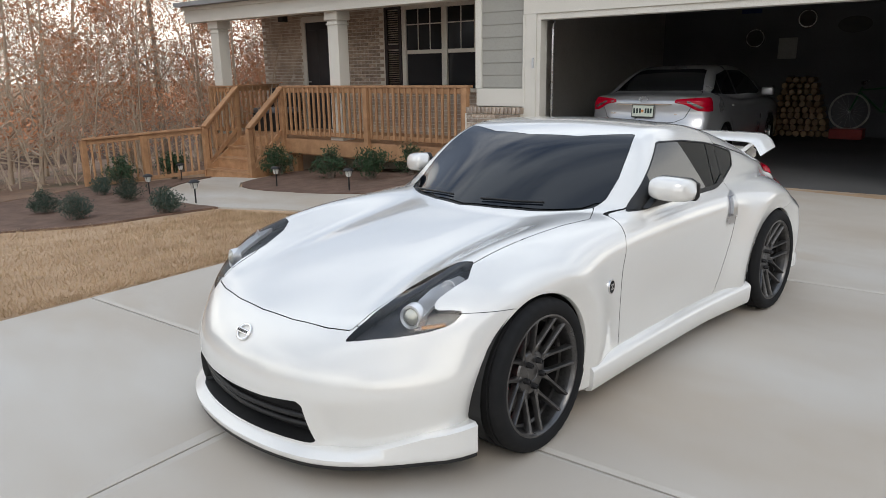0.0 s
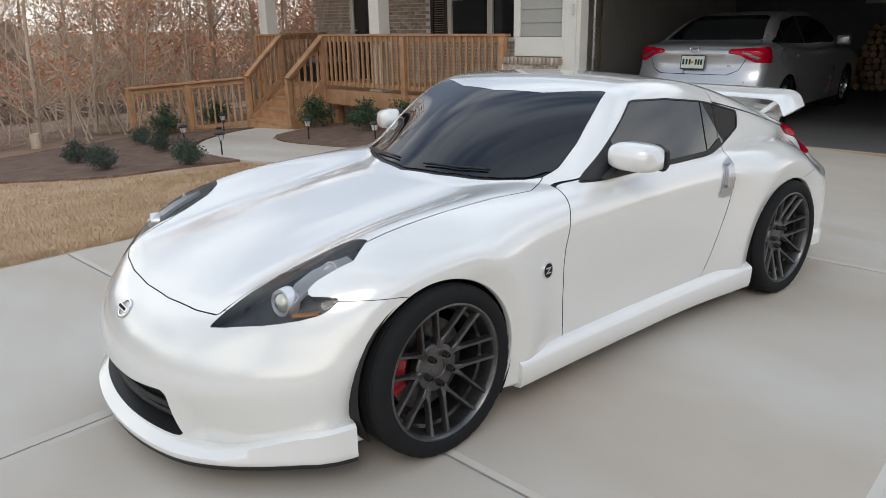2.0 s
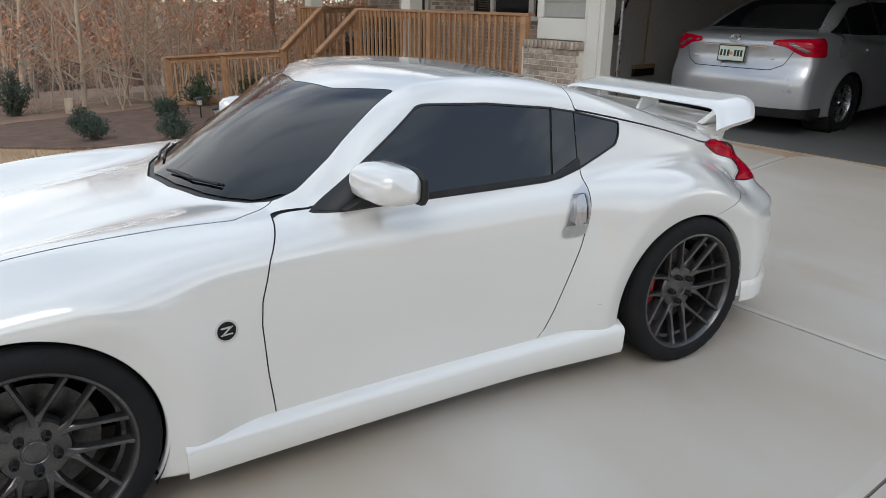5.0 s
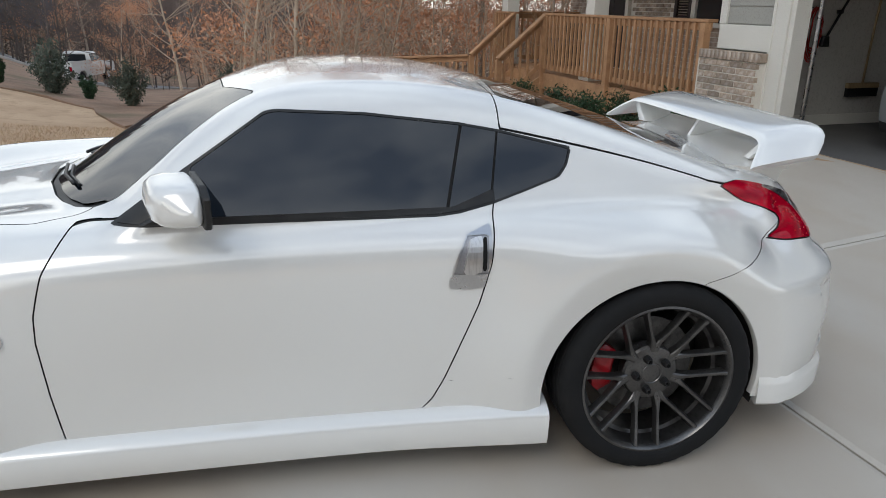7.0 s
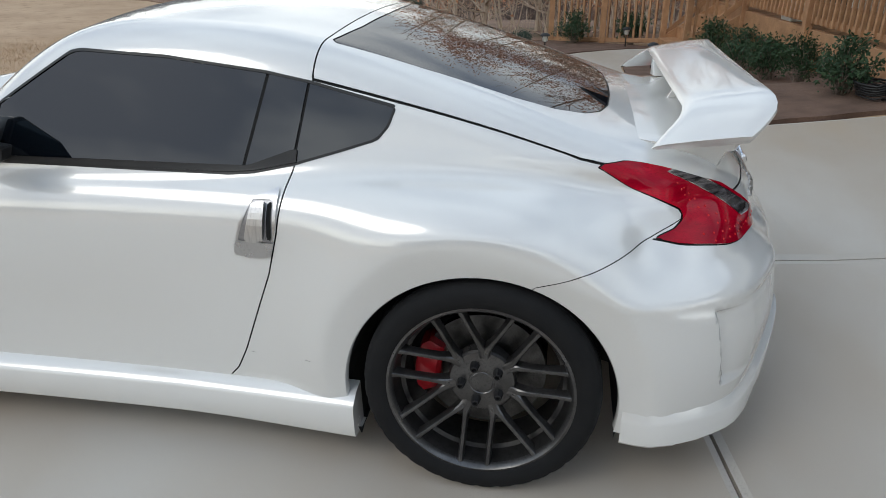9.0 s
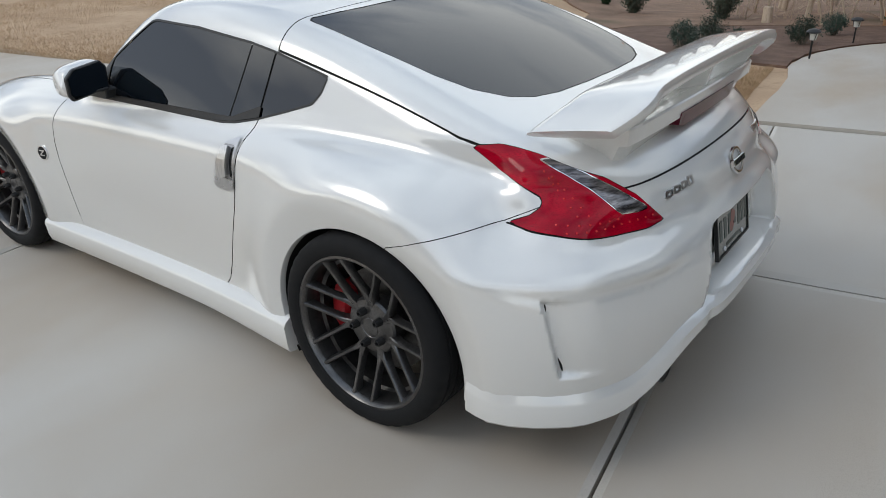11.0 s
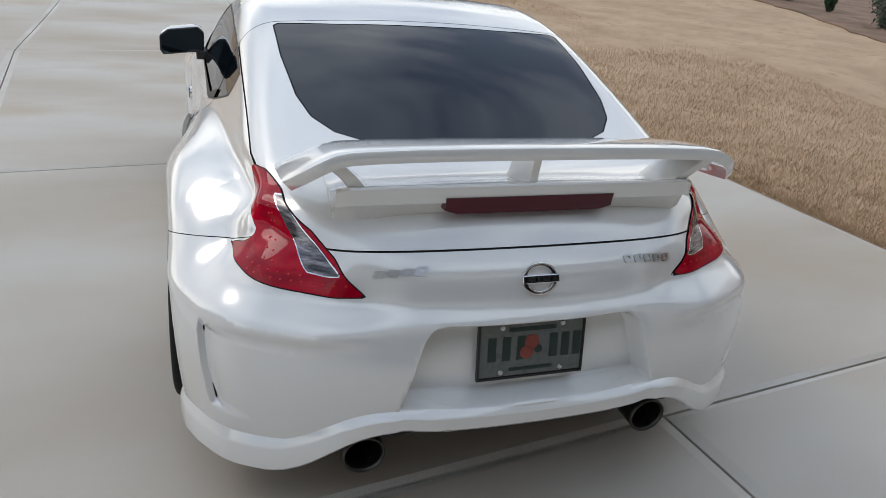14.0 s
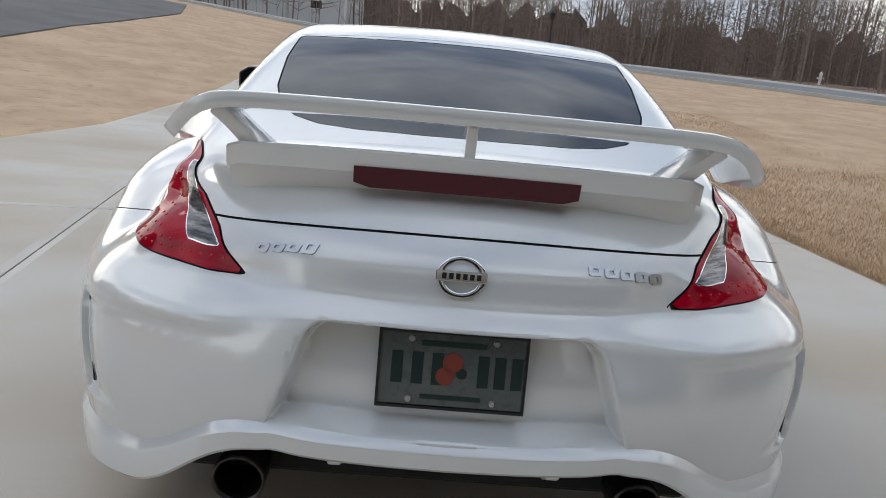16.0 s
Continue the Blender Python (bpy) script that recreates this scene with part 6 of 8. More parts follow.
# ---- silver sedan in the garage: its own skin, cut like the coupe's ----
M_SILVER = surface("silver_metallic_paint", (0.50, 0.51, 0.53), (0.48, 0.49, 0.51), scale=2, rough=0.28, metal=0.55, fine=700, coat=1.0, rough_vary=0.02)
SEDAN_ROOF = spline([(0.0, 0.80), (0.20, 0.99), (0.48, 1.06), (0.75, 1.19), (1.2, 1.385), (1.7, 1.452), (2.3, 1.455), (2.8, 1.38), (3.4, 1.10), (3.7, 0.96), (4.2, 0.88), (4.7, 0.70)])
SEDAN_BODY = spline([(-0.1, 0.98), (0.3, 1.045), (0.6, 1.06), (1.5, 0.98), (3.0, 0.94), (3.6, 0.93), (4.2, 0.84), (4.7, 0.66)])
SEDAN_TAIL = spline([(0.0, 0.12), (0.25, 0.03), (0.45, 0.0), (0.62, 0.015), (0.72, 0.06), (0.85, 0.085), (0.97, 0.09), (1.05, 0.14), (1.3, 0.30)])


def sedan_field(x, y, z):
    ax = np.abs(x)
    half = 0.885 - 0.05 * bell(y, 0.0, 0.7) - 0.05 * bell(y, 4.6, 0.6) - 0.75 * np.maximum(z - 0.80, 0) ** 2 - 0.10 * np.maximum(0.5 - z, 0) ** 2
    half = half + 0.018 * bell(np.hypot(y - 0.98, z - 0.31), 0.36, 0.07)
    side = ax - half
    deck = z - (SEDAN_BODY(y) - 0.03 * ax ** 2)
    tail = SEDAN_TAIL(z) + 0.10 * ax ** 2 + 0.22 * ax ** 4 - y
    nose = y - (4.62 - 0.25 * ax ** 2)
    lower = smax(smax(side, deck, 0.09), nose, 0.15)
    cabin = smax(z - (SEDAN_ROOF(y) - 0.07 * ax ** 2), (ax - (0.635 + 0.48 * (1.32 - z) - 6 * np.maximum(1.02 - z, 0) ** 2)) * 0.9, 0.10)
    return smax(smax(smin(lower, cabin, 0.05), tail, 0.07), 0.19 - z, 0.02)


coupe_field = body_field
body_field = sedan_field


def sedan_skin(s=0.03):
    return skin_mesh(s, (-1.0, 1.0), (-0.12, 4.75), (0.12, 1.56))


sedan = thing("sedan", "silver four-door sedan parked nose-in inside the garage", "car", at=HOUSE @ pose(-1.717, 5.86, 0.165))
SV, ST = sedan_skin()
take(lambda p: np.maximum(np.minimum(np.hypot(p[:, 1] - 0.98, p[:, 2] - 0.31), np.hypot(p[:, 1] - 3.68, p[:, 2] - 0.31)) - 0.345, 0.5 - np.abs(p[:, 0])))
rear_win = outline([(-0.63, 1.095), (0.63, 1.095), (0.60, 1.16), (0.50, 1.365), (0.42, 1.39), (-0.42, 1.39), (-0.50, 1.365), (-0.60, 1.16)])
rw = take(lambda p: np.maximum(rear_win(p[:, [0, 2]]), p[:, 1] - 1.35))
skin_part("rear_window", SV, rw, M_TINT, sedan, "dark rear window", -0.002)
red_lens = outline([(0.41, 0.945), (0.43, 0.985), (0.60, 1.0), (0.86, 1.012), (1.0, 1.01), (1.0, 0.85), (0.84, 0.825), (0.72, 0.835), (0.64, 0.875), (0.56, 0.92)])
white_lens = outline([(0.45, 0.950), (0.58, 0.945), (0.66, 0.905), (0.74, 0.865), (0.80, 0.875), (0.70, 0.925), (0.60, 0.965), (0.46, 0.968)])
mask = lambda p: p[:, 1] - 0.42
for tris, name, mat in ((take(lambda p: np.maximum(white_lens(np.stack([np.abs(p[:, 0]), p[:, 2]], 1)), mask(p))), "lamp_strip", M_LENS_GREY), (take(lambda p: np.maximum(red_lens(np.stack([np.abs(p[:, 0]), p[:, 2]], 1)), mask(p))), "taillight", M_RED)):
    for half in sides(tris):
        skin_part(name, SV, half, mat, sedan, "red and clear wraparound taillight" if mat is M_RED else "", 0.006)
lid = outline([(-0.66, 1.04), (-0.64, 0.90), (-0.56, 0.74), (-0.44, 0.685), (0.44, 0.685), (0.56, 0.74), (0.64, 0.90), (0.66, 1.04), (0.63, 1.09), (-0.63, 1.09)])
panel("boot_lid", lambda p: np.maximum(lid(p[:, [0, 2]]), p[:, 1] - 0.70), M_SILVER, "silver boot lid", gap=0.004, parent=sedan)
side_glass = outline([(0.62, 1.06), (0.80, 1.12), (1.20, 1.31), (1.7, 1.37), (2.4, 1.36), (2.85, 1.24), (3.15, 1.02), (3.0, 0.99), (1.4, 1.02)])
sg = take(side_view(side_glass))
SV, pillar, sg = skin_cut(SV, sg, lambda p: np.minimum(np.abs(p[:, 1] - 1.78) - 0.035, np.abs(p[:, 1] - 1.05) - 0.02))
for k in range(2):
    skin_part("side_window", SV, sides(sg)[k], M_TINT, sedan, "dark side window", -0.002)
    for piece in islands(sides(pillar)[k]):
        skin_part("door_pillar", SV, piece, M_BLACK, sedan)
lower_b = take(lambda p: np.maximum(p[:, 2] - 0.30, p[:, 1] - 0.5))
skin_part("lower_valance", SV, lower_b, M_BLACK, sedan, "black lower valance", -0.004)
skin_part("body_shell", SV, ST, M_SILVER, sedan, "silver painted body")
plate_m = Matrix(((1, 0, 0, 0), (0, 0.12, -1, 0.055), (0, 1, 0.12, 0.83), (0, 0, 0, 1)))
M_PLATE_PALE = surface("pale_green_plate", (0.62, 0.66, 0.58), (0.55, 0.60, 0.52), scale=9, rough=0.4)
sp = part("number_plate", bevelled(prism([(-0.152, -0.076), (0.152, -0.076), (0.152, 0.076), (-0.152, 0.076)], 0.01, plate_m), 0.003), M_PLATE_PALE, sedan, "pale green and white number plate")
for k in range(6):
    x = -0.135 + 0.042 * k if k < 3 else 0.03 + 0.036 * (k - 3)
    part("ink_bar", prism([(x, -0.03), (x + 0.026, -0.03), (x + 0.026, 0.036), (x, 0.036)], 0.0015, plate_m @ pose(0, 0, 0.01)), M_PLATE_INK, sp)
part("printed_fruit", lathe([(0.0, 0.0118), (0.02, 0.0118), (0.02, 0.01)], plate_m @ pose(-0.005, 0.0, 0), 14), M_AMBER, sp)
bm = bmesh.new()
for a in (((-0.158, 0.076), (0.158, 0.086)), ((-0.158, -0.086), (0.158, -0.076)), ((-0.158, -0.076), (-0.152, 0.076)), ((0.152, -0.076), (0.158, 0.076))):
    box_into(bm, a[0][0], a[1][0], a[0][1], a[1][1], 0.0, 0.013, plate_m)
part("plate_frame", bm, M_BLACK, sp)
rows = []
for k in range(25):
    a = 2 * math.pi * k / 24
    rows.append([((0.058 + w) * math.cos(a), 0.075 - h + 0.03 * math.sin(a), 0.99 + (0.038 + w) * math.sin(a)) for w, h in ((-0.006, 0.0), (0.0, 0.012), (0.006, 0.0))])
em = part("emblem", sweep(rows, False), M_CHROME, sedan, "plain chrome oval emblem", smooth=True)
part("inner_oval", lathe([(0.014, 0.0), (0.018, 0.008), (0.022, 0.0)], Matrix(((1, 0, 0, 0), (0, 0, -1, 0.072), (0, 1, 0, 0.995), (0, 0, 0, 1))), 16), M_CHROME, em)
part("chrome_strip", box(-0.40, 0.40, 0.058, 0.075, 0.912, 0.928, 0.003), M_CHROME, sedan)
for x0, n in ((-0.50, 5), (0.42, 2)):
    for k in range(n):
        part("chrome_lettering_bar", box(x0 + 0.024 * k, x0 + 0.024 * k + 0.018, 0.105, 0.115, 0.785, 0.80), M_CHROME, sedan)
for s in (1, -1):
    for y in (0.98, 3.68):
        base = pose(s * 0.765, y, 0.31, 0, 90 * s, 0)
        bm = bmesh.new()
        lathe_into(bm, [(0.205, 0.085), (0.225, 0.098), (0.27, 0.10), (0.300, 0.085), (0.312, 0.06), (0.312, -0.09), (0.20, -0.09)], None, 40)
        wh = part("wheel", bm, M_RUBBER, sedan, "tyre on a silver ten-spoke wheel", smooth=40, at=base)
        bm = bmesh.new()
        lathe_into(bm, [(0.212, 0.082), (0.208, 0.090), (0.198, 0.086), (0.19, 0.06), (0.18, -0.05)], None, 36)
        part("rim", bm, M_SATIN, wh, smooth=40)
        for k in range(5):
            for o in (-9, 9):
                bm = bmesh.new()
                box_into(bm, 0.03, 0.20, -0.013, 0.013, 0.045, 0.075, pose(0, 0, 0, 0, 0, 72 * k + o))
                part("spoke", bevelled(bm, 0.004), M_SATIN, wh)
        part("hub", lathe([(0.0, 0.08), (0.05, 0.078), (0.055, 0.06), (0.055, 0.0)], None, 20), M_SATIN, wh)
        bm = bmesh.new()
        lathe_into(bm, [(0.345, 0.10), (0.35, 0.06), (0.35, -0.2), (0.05, -0.22)], base, 28)
        part("arch_liner", bm, M_UNDER, sedan)
    part("door_handle", box(s * 0.885 - 0.015, s * 0.885 + 0.015, 1.25, 1.45, 0.86, 0.885, 0.006), M_SILVER, sedan)
    part("door_mirror", box(s * 0.97 - 0.09, s * 0.97 + 0.09, 2.85, 2.97, 0.96, 1.09, 0.03, 2), M_SILVER, sedan, smooth=True)
part("underbody", box(-0.80, 0.80, 0.35, 4.3, 0.17, 0.24), M_UNDER, sedan)
body_field = coupe_field

# ---- plants ----
M_BARK = surface("grey_brown_bark", (0.42, 0.345, 0.28), (0.29, 0.23, 0.18), scale=6, rough=0.95, bump=1.0, fine=40, stretch=(1, 1, 0.3))
M_BARK_PALE = surface("pale_bark", (0.60, 0.49, 0.38), (0.43, 0.34, 0.25), scale=5, rough=0.95, bump=0.6, fine=40, stretch=(1, 1, 0.3))
# one twig bark three times over: plain, darkened for shade, brightened for light
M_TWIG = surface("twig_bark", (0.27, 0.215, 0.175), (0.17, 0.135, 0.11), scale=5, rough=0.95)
M_TWIG_SHADED = surface("shaded_twig_bark", (0.16, 0.125, 0.11), (0.10, 0.08, 0.07), scale=5, rough=0.95)
M_TWIG_LIT = surface("lit_twig_bark", (0.62, 0.49, 0.37), (0.46, 0.35, 0.26), scale=0.4, rough=0.95, spots=(0.34, 0.19, 0.12), spot_scale=0.12)


def leafy(name, a, b, c):
    m = surface(name, a, b, scale=9, rough=0.7, fine=30, spots=c, spot_scale=5)
    return m


M_RUSSET = leafy("russet_beech_leaves", (0.68, 0.33, 0.18), (0.52, 0.24, 0.125), (0.74, 0.46, 0.28))
M_GREEN = leafy("dark_green_leaves", (0.035, 0.075, 0.030), (0.022, 0.050, 0.022), (0.07, 0.12, 0.05))
M_CEDAR_GREEN = leafy("grey_green_conifer", (0.095, 0.115, 0.085), (0.06, 0.08, 0.058), (0.17, 0.15, 0.10))
M_BOX_GREEN = leafy("blue_green_boxwood", (0.060, 0.092, 0.068), (0.038, 0.062, 0.046), (0.09, 0.12, 0.08))


def grow(rg, height, trunk_r, branches, spread, lowest, twigs=3, lean=0.06, wobble=0.25, fork=2):
    """Tapered limbs as point lists with radii, and the ends of the twigs."""
    limbs, tips = [], []
    p = Vector((0, 0, -0.3))
    d = Vector((rg.uniform(-lean, lean), rg.uniform(-lean, lean), 1)).normalized()
    trunk = [(p.copy(), trunk_r * 1.25)]
    n = 9
    for k in range(1, n + 1):
        d = (d + Vector((rg.uniform(-1, 1), rg.uniform(-1, 1), 0)) * wobble * 0.25).normalized()
        p = p + d * (height + 0.3) / n
        trunk.append((p.copy(), max(0.008, trunk_r * (1 - 0.92 * k / n))))
    limbs.append(trunk)

    def offshoot(start, direction, length, r, depth):
        pts, q, dd = [(start.copy(), r)], start.copy(), direction.copy()
        m = 5 if depth == 0 else 4
        for j in range(1, m + 1):
            dd = (dd + Vector((rg.uniform(-1, 1), rg.uniform(-1, 1), rg.uniform(-0.5, 0.8))) * wobble).normalized()
            q = q + dd * length / m
            pts.append((q.copy(), max(0.003, r * (1 - 0.85 * j / m))))
        limbs.append(pts)
        tips.append(q.copy())
        if depth < fork:
            for _ in range(twigs):
                j = rg.randint(1, m)
                a, ra = pts[j]
                side = Vector((rg.uniform(-1, 1), rg.uniform(-1, 1), rg.uniform(-0.2, 0.8)))
                offshoot(a, (dd + side * 0.9).normalized(), length * rg.uniform(0.35, 0.6), ra * 0.7, depth + 1)

    for _ in range(branches):
        s = rg.uniform(lowest, 0.97)
        k = min(n - 1, int(s * n))
        a, ra = trunk[k]
        b, rb = trunk[k + 1]
        w = s * n - k
        base, r = a.lerp(b, w), (ra * (1 - w) + rb * w) * 0.5
        ang = rg.uniform(0, 2 * math.pi)
        dirn = Vector((math.cos(ang), math.sin(ang), rg.uniform(0.15, 0.9))).normalized()
        offshoot(base, dirn, height * spread * rg.uniform(0.5, 1.1) * (1.15 - 0.7 * s), max(0.006, r), 0)
    return limbs, tips


def limbs_mesh(name, limbs, material, thick_sides=7, thin_sides=3):
    bm = bmesh.new()
    for pts in limbs:
        r0 = pts[0][1]
        tube_into(bm, [p for p, _ in pts], [r for _, r in pts], thick_sides if r0 > 0.05 else (4 if r0 > 0.02 else thin_sides), cap=False)
    return finish(name, bm, material, True)


def leaf_cloud(name, rg, spots, per, size, radius, material, flat=0.0):
    verts, faces = [], []
    for p in spots:
        for _ in range(per):
            c = p + Vector((rg.gauss(0, 1), rg.gauss(0, 1), rg.gauss(0, 1) * 0.8)) * radius
            a = Vector((rg.uniform(-1, 1), rg.uniform(-1, 1), rg.uniform(-1, 1) * (1 - flat))).normalized()
            b = a.orthogonal().normalized()
            b = (b + a.cross(b) * rg.uniform(-1, 1)).normalized()
            s = size * rg.uniform(0.6, 1.3)
            k = len(verts)
            verts += [c - a * s, c - b * s * 0.45 + Vector((0, 0, s * 0.1)), c + a * s, c + b * s * 0.45 + Vector((0, 0, s * 0.1))]
            faces += [(k, k + 1, k + 2, k + 3)]
    return raw_mesh(name, verts, faces, material, smooth=False)


def tree_kind(seed, height, trunk_r, branches, spread, lowest, bark, leaves=0, leaf_r=0.35, **more):
    rg = random.Random(seed)
    limbs, tips = grow(rg, height, trunk_r, branches, spread, lowest, **more)
    trunk = limbs_mesh("trunk", limbs, bark)
    crown = leaf_cloud("crown", rg, tips, leaves, 0.044, leaf_r, M_RUSSET) if leaves else None
    return trunk, crown


KINDS = {
    "tall": tree_kind(1, 8.5, 0.085, 22, 0.26, 0.25, M_BARK, twigs=3),
    "tall_b": tree_kind(2, 9.0, 0.095, 24, 0.24, 0.22, M_BARK, wobble=0.3, twigs=3),
    "pale": tree_kind(3, 6.8, 0.060, 20, 0.34, 0.18, M_BARK_PALE, lean=0.16, wobble=0.34, twigs=3),
    "sapling": tree_kind(4, 5.0, 0.028, 13, 0.36, 0.12, M_BARK_PALE, twigs=3, lean=0.2, wobble=0.32),
    "beech": tree_kind(5, 5.6, 0.055, 24, 0.42, 0.10, M_BARK_PALE, leaves=11, leaf_r=0.20, twigs=3),
    "beech_b": tree_kind(6, 4.4, 0.045, 22, 0.48, 0.08, M_BARK_PALE, leaves=11, leaf_r=0.18, twigs=3),
    "brush": tree_kind(7, 2.6, 0.016, 22, 0.55, 0.02, M_TWIG_LIT, twigs=3, lean=0.3, wobble=0.4),
}
LABELS = {"tall": "tall bare grey hardwood tree", "tall_b": "tall bare grey hardwood tree with wide crown", "pale": "slender bare tree with pale leaning trunk", "sapling": "thin pale bare sapling", "beech": "young beech tree with russet winter leaves", "beech_b": "small beech tree with clinging russet leaves", "brush": "tangle of bare brushwood"}


def plant(kind, x, y, scale, spin):
    m = Matrix.Translation((x, y, float(ground_z(x, y)))) @ Matrix.Rotation(spin, 4, "Z") @ Matrix.Scale(scale, 4)
    t = new("tree" if kind != "brush" else "brushwood")
    t.matrix_world = m
    tagged(t, LABELS[kind], "tree" if kind != "brush" else "brush", "woodland trees" if kind != "brush" else "woodland brush")
    trunk, crown = KINDS[kind]
    part("trunk", trunk, None, t)
    if crown:
        part("crown", crown, None, t)
    return t


rg = random.Random(11)
spots = []


def clear_of(x, y, gap):
    u, v = to_house(x, y)
    if u > -10.9 and v > 1 or u > -9.5:
        return False
    if abs(math.atan2(-y - 0.1, 2.9 - x) - 0.285) < 0.045 and x > -46:
        return False
    if math.degrees(math.atan2(y - 3.1, x - 1.8)) % 360 > 196 and x > -40:
        return False
    return all((x - a) ** 2 + (y - b) ** 2 > gap * gap for a, b in spots)


tries = 0
while len(spots) < 88 and tries < 6000:
    tries += 1
    a = radians(rg.uniform(92, 205))
    r = 13 + 40 * rg.random() ** 1.3
    x, y = 1.0 + r * math.cos(a), -1.0 + r * math.sin(a) * 1.0
    u, v = to_house(x, y)
    if v < -1.5 - 0.42 * (-9 - u) - (6 if u < -22 else 0):
        continue
    if clear_of(x, y, 1.1 if r < 26 else 1.5):
        spots.append((x, y))
        near = r < 22
        kind = rg.choices(list(KINDS), [1.2, 1.2, 3.2, 5, 5, 4.5, 5 if near else 2] if v > -1 else [2, 2, 3, 3, 4.5, 3, 3])[0]
        plant(kind, x, y, rg.uniform(0.75, 1.25), rg.uniform(0, 6.28))

# beeches that keep their russet leaves near the railing
for x, y, s_, kind in ((-13.5, 1.0, 0.95, "beech"), (-14.6, 3.6, 1.1, "beech_b"), (-13.2, 5.6, 1.0, "beech"), (-15.6, 6.6, 1.2, "beech_b"), (-12.9, 8.2, 1.0, "beech"), (-13.4, 3.0, 0.8, "beech_b"), (-12.4, 6.6, 0.75, "beech_b"), (-14.8, 8.0, 0.9, "beech"), (-17.2, 2.2, 1.15, "beech"), (-16.2, 9.0, 1.2, "beech_b"), (-18.5, 5.2, 1.2, "beech")):
    plant(kind, x, y, s_, x * 7)

# far woods all round: thin stems and twigs past counting
def far_woods(name, rg, count, place, label, material, tall=15):
    verts, faces = [], []
    for _ in range(count):
        x, y = place(rg)
        z = float(ground_z(x, y)) - 0.3
        h = rg.uniform(tall / 3, tall)
        r = 0.02 + 0.075 * rg.random() ** 2
        lx, ly = rg.uniform(-0.13, 0.13) * h, rg.uniform(-0.13, 0.13) * h
        k = len(verts)
        for f, s in ((0.0, 1.0), (0.55, 0.6), (1.0, 0.08)):
            for a in (0.3, 2.4, 4.5):
                verts.append((x + lx * f * f + r * s * math.cos(a), y + ly * f + r * s * math.sin(a), z + h * f))
        for q in (0, 3):
            for j in range(3):
                faces.append((k + q + j, k + q + (j + 1) % 3, k + q + 3 + (j + 1) % 3, k + q + 3 + j))
        for _ in range(13):
            f = 1 - 0.85 * rg.random() ** 1.3
            bx, by, bz = x + lx * f * f, y + ly * f, z + h * f
            ang, ln, up = rg.uniform(0, 6.28), rg.uniform(0.6, 2.2) * (1.25 - f * 0.7), rg.uniform(0.1, 1.2)
            ex, ey, ez = bx + ln * math.cos(ang), by + ln * math.sin(ang), bz + ln * up
            w = 0.018 + 0.02 * (1 - f)
            j = len(verts)
            verts += [(bx, by, bz - w), (bx, by, bz + w), (ex, ey, ez), (bx + 0.02, by + 0.03, bz)]
            faces += [(j, j + 1, j + 2), (j, j + 2, j + 3)]
            for _ in range(3):
                g = rg.uniform(0.4, 0.95)
                tx, ty, tz = bx + (ex - bx) * g, by + (ey - by) * g, bz + (ez - bz) * g
                j = len(verts)
                verts += [(tx, ty, tz - 0.012), (tx, ty, tz + 0.012), (tx + rg.uniform(-0.7, 0.7), ty + rg.uniform(-0.7, 0.7), tz + rg.uniform(0.0, 0.8))]
                faces.append((j, j + 1, j + 2))
    ob = new(name, raw_mesh(name, verts, faces, material, smooth=False))
    return tagged(ob, label, "woods", "", "stuff")


def west(rg):
    a = radians(rg.uniform(95, 176))
    r = rg.uniform(34, 85)
    return 1 + r * math.cos(a), -1 + r * math.sin(a)


def southwest(rg):
    a = radians(rg.uniform(174, 214))
    r = rg.uniform(40, 85)
    return 1 + r * math.cos(a), -1 + r * math.sin(a)


STREET = [(70.0, -46.0), (30.0, -44.5), (8.0, -41.5), (-5.0, -37.6), (-11.0, -34.3), (-16.5, -29.8), (-21.5, -24.5), (-28.0, -20.0), (-38.0, -16.5), (-60.0, -12.0)]


def beside_street(k, off):
    """A point at share k along the street and off metres to its far side."""
    s = k * (len(STREET) - 1)
    i = min(int(s), len(STREET) - 2)
    (x0, y0), (x1, y1) = STREET[i], STREET[i + 1]
    n = math.hypot(x1 - x0, y1 - y0)
    w = s - i
    return x0 + (x1 - x0) * w + off * (y1 - y0) / n * -1, y0 + (y1 - y0) * w + off * (x1 - x0) / n


def south(rg):
    x, y = beside_street(0.12 + 0.66 * rg.random(), rg.uniform(6, 34))
    return x, y


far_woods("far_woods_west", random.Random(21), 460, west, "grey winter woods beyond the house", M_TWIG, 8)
# the darkened bark copy puts these far woods' shade into the colour
far_woods("far_woods_southwest", random.Random(24), 420, southwest, "brown winter woods beyond the lawn, bark darkened for shade", M_TWIG_SHADED, 9)
rg = random.Random(77)
for k in range(16):
    a, r = radians(rg.uniform(175, 207)), rg.uniform(50, 62)
    plant(rg.choice(("beech", "beech_b")), 1 + r * math.cos(a), -1 + r * math.sin(a), rg.uniform(0.9, 1.4), rg.uniform(0, 6.28))
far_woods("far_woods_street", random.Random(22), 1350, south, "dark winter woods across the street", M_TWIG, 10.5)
M_THICKET = surface("dark_distant_thicket", (0.215, 0.165, 0.145), (0.13, 0.10, 0.09), scale=0.5, rough=1.0, fine=3.0, stretch=(1, 1, 0.22), spots=(0.28, 0.165, 0.125), spot_scale=0.25, bump=1.0)


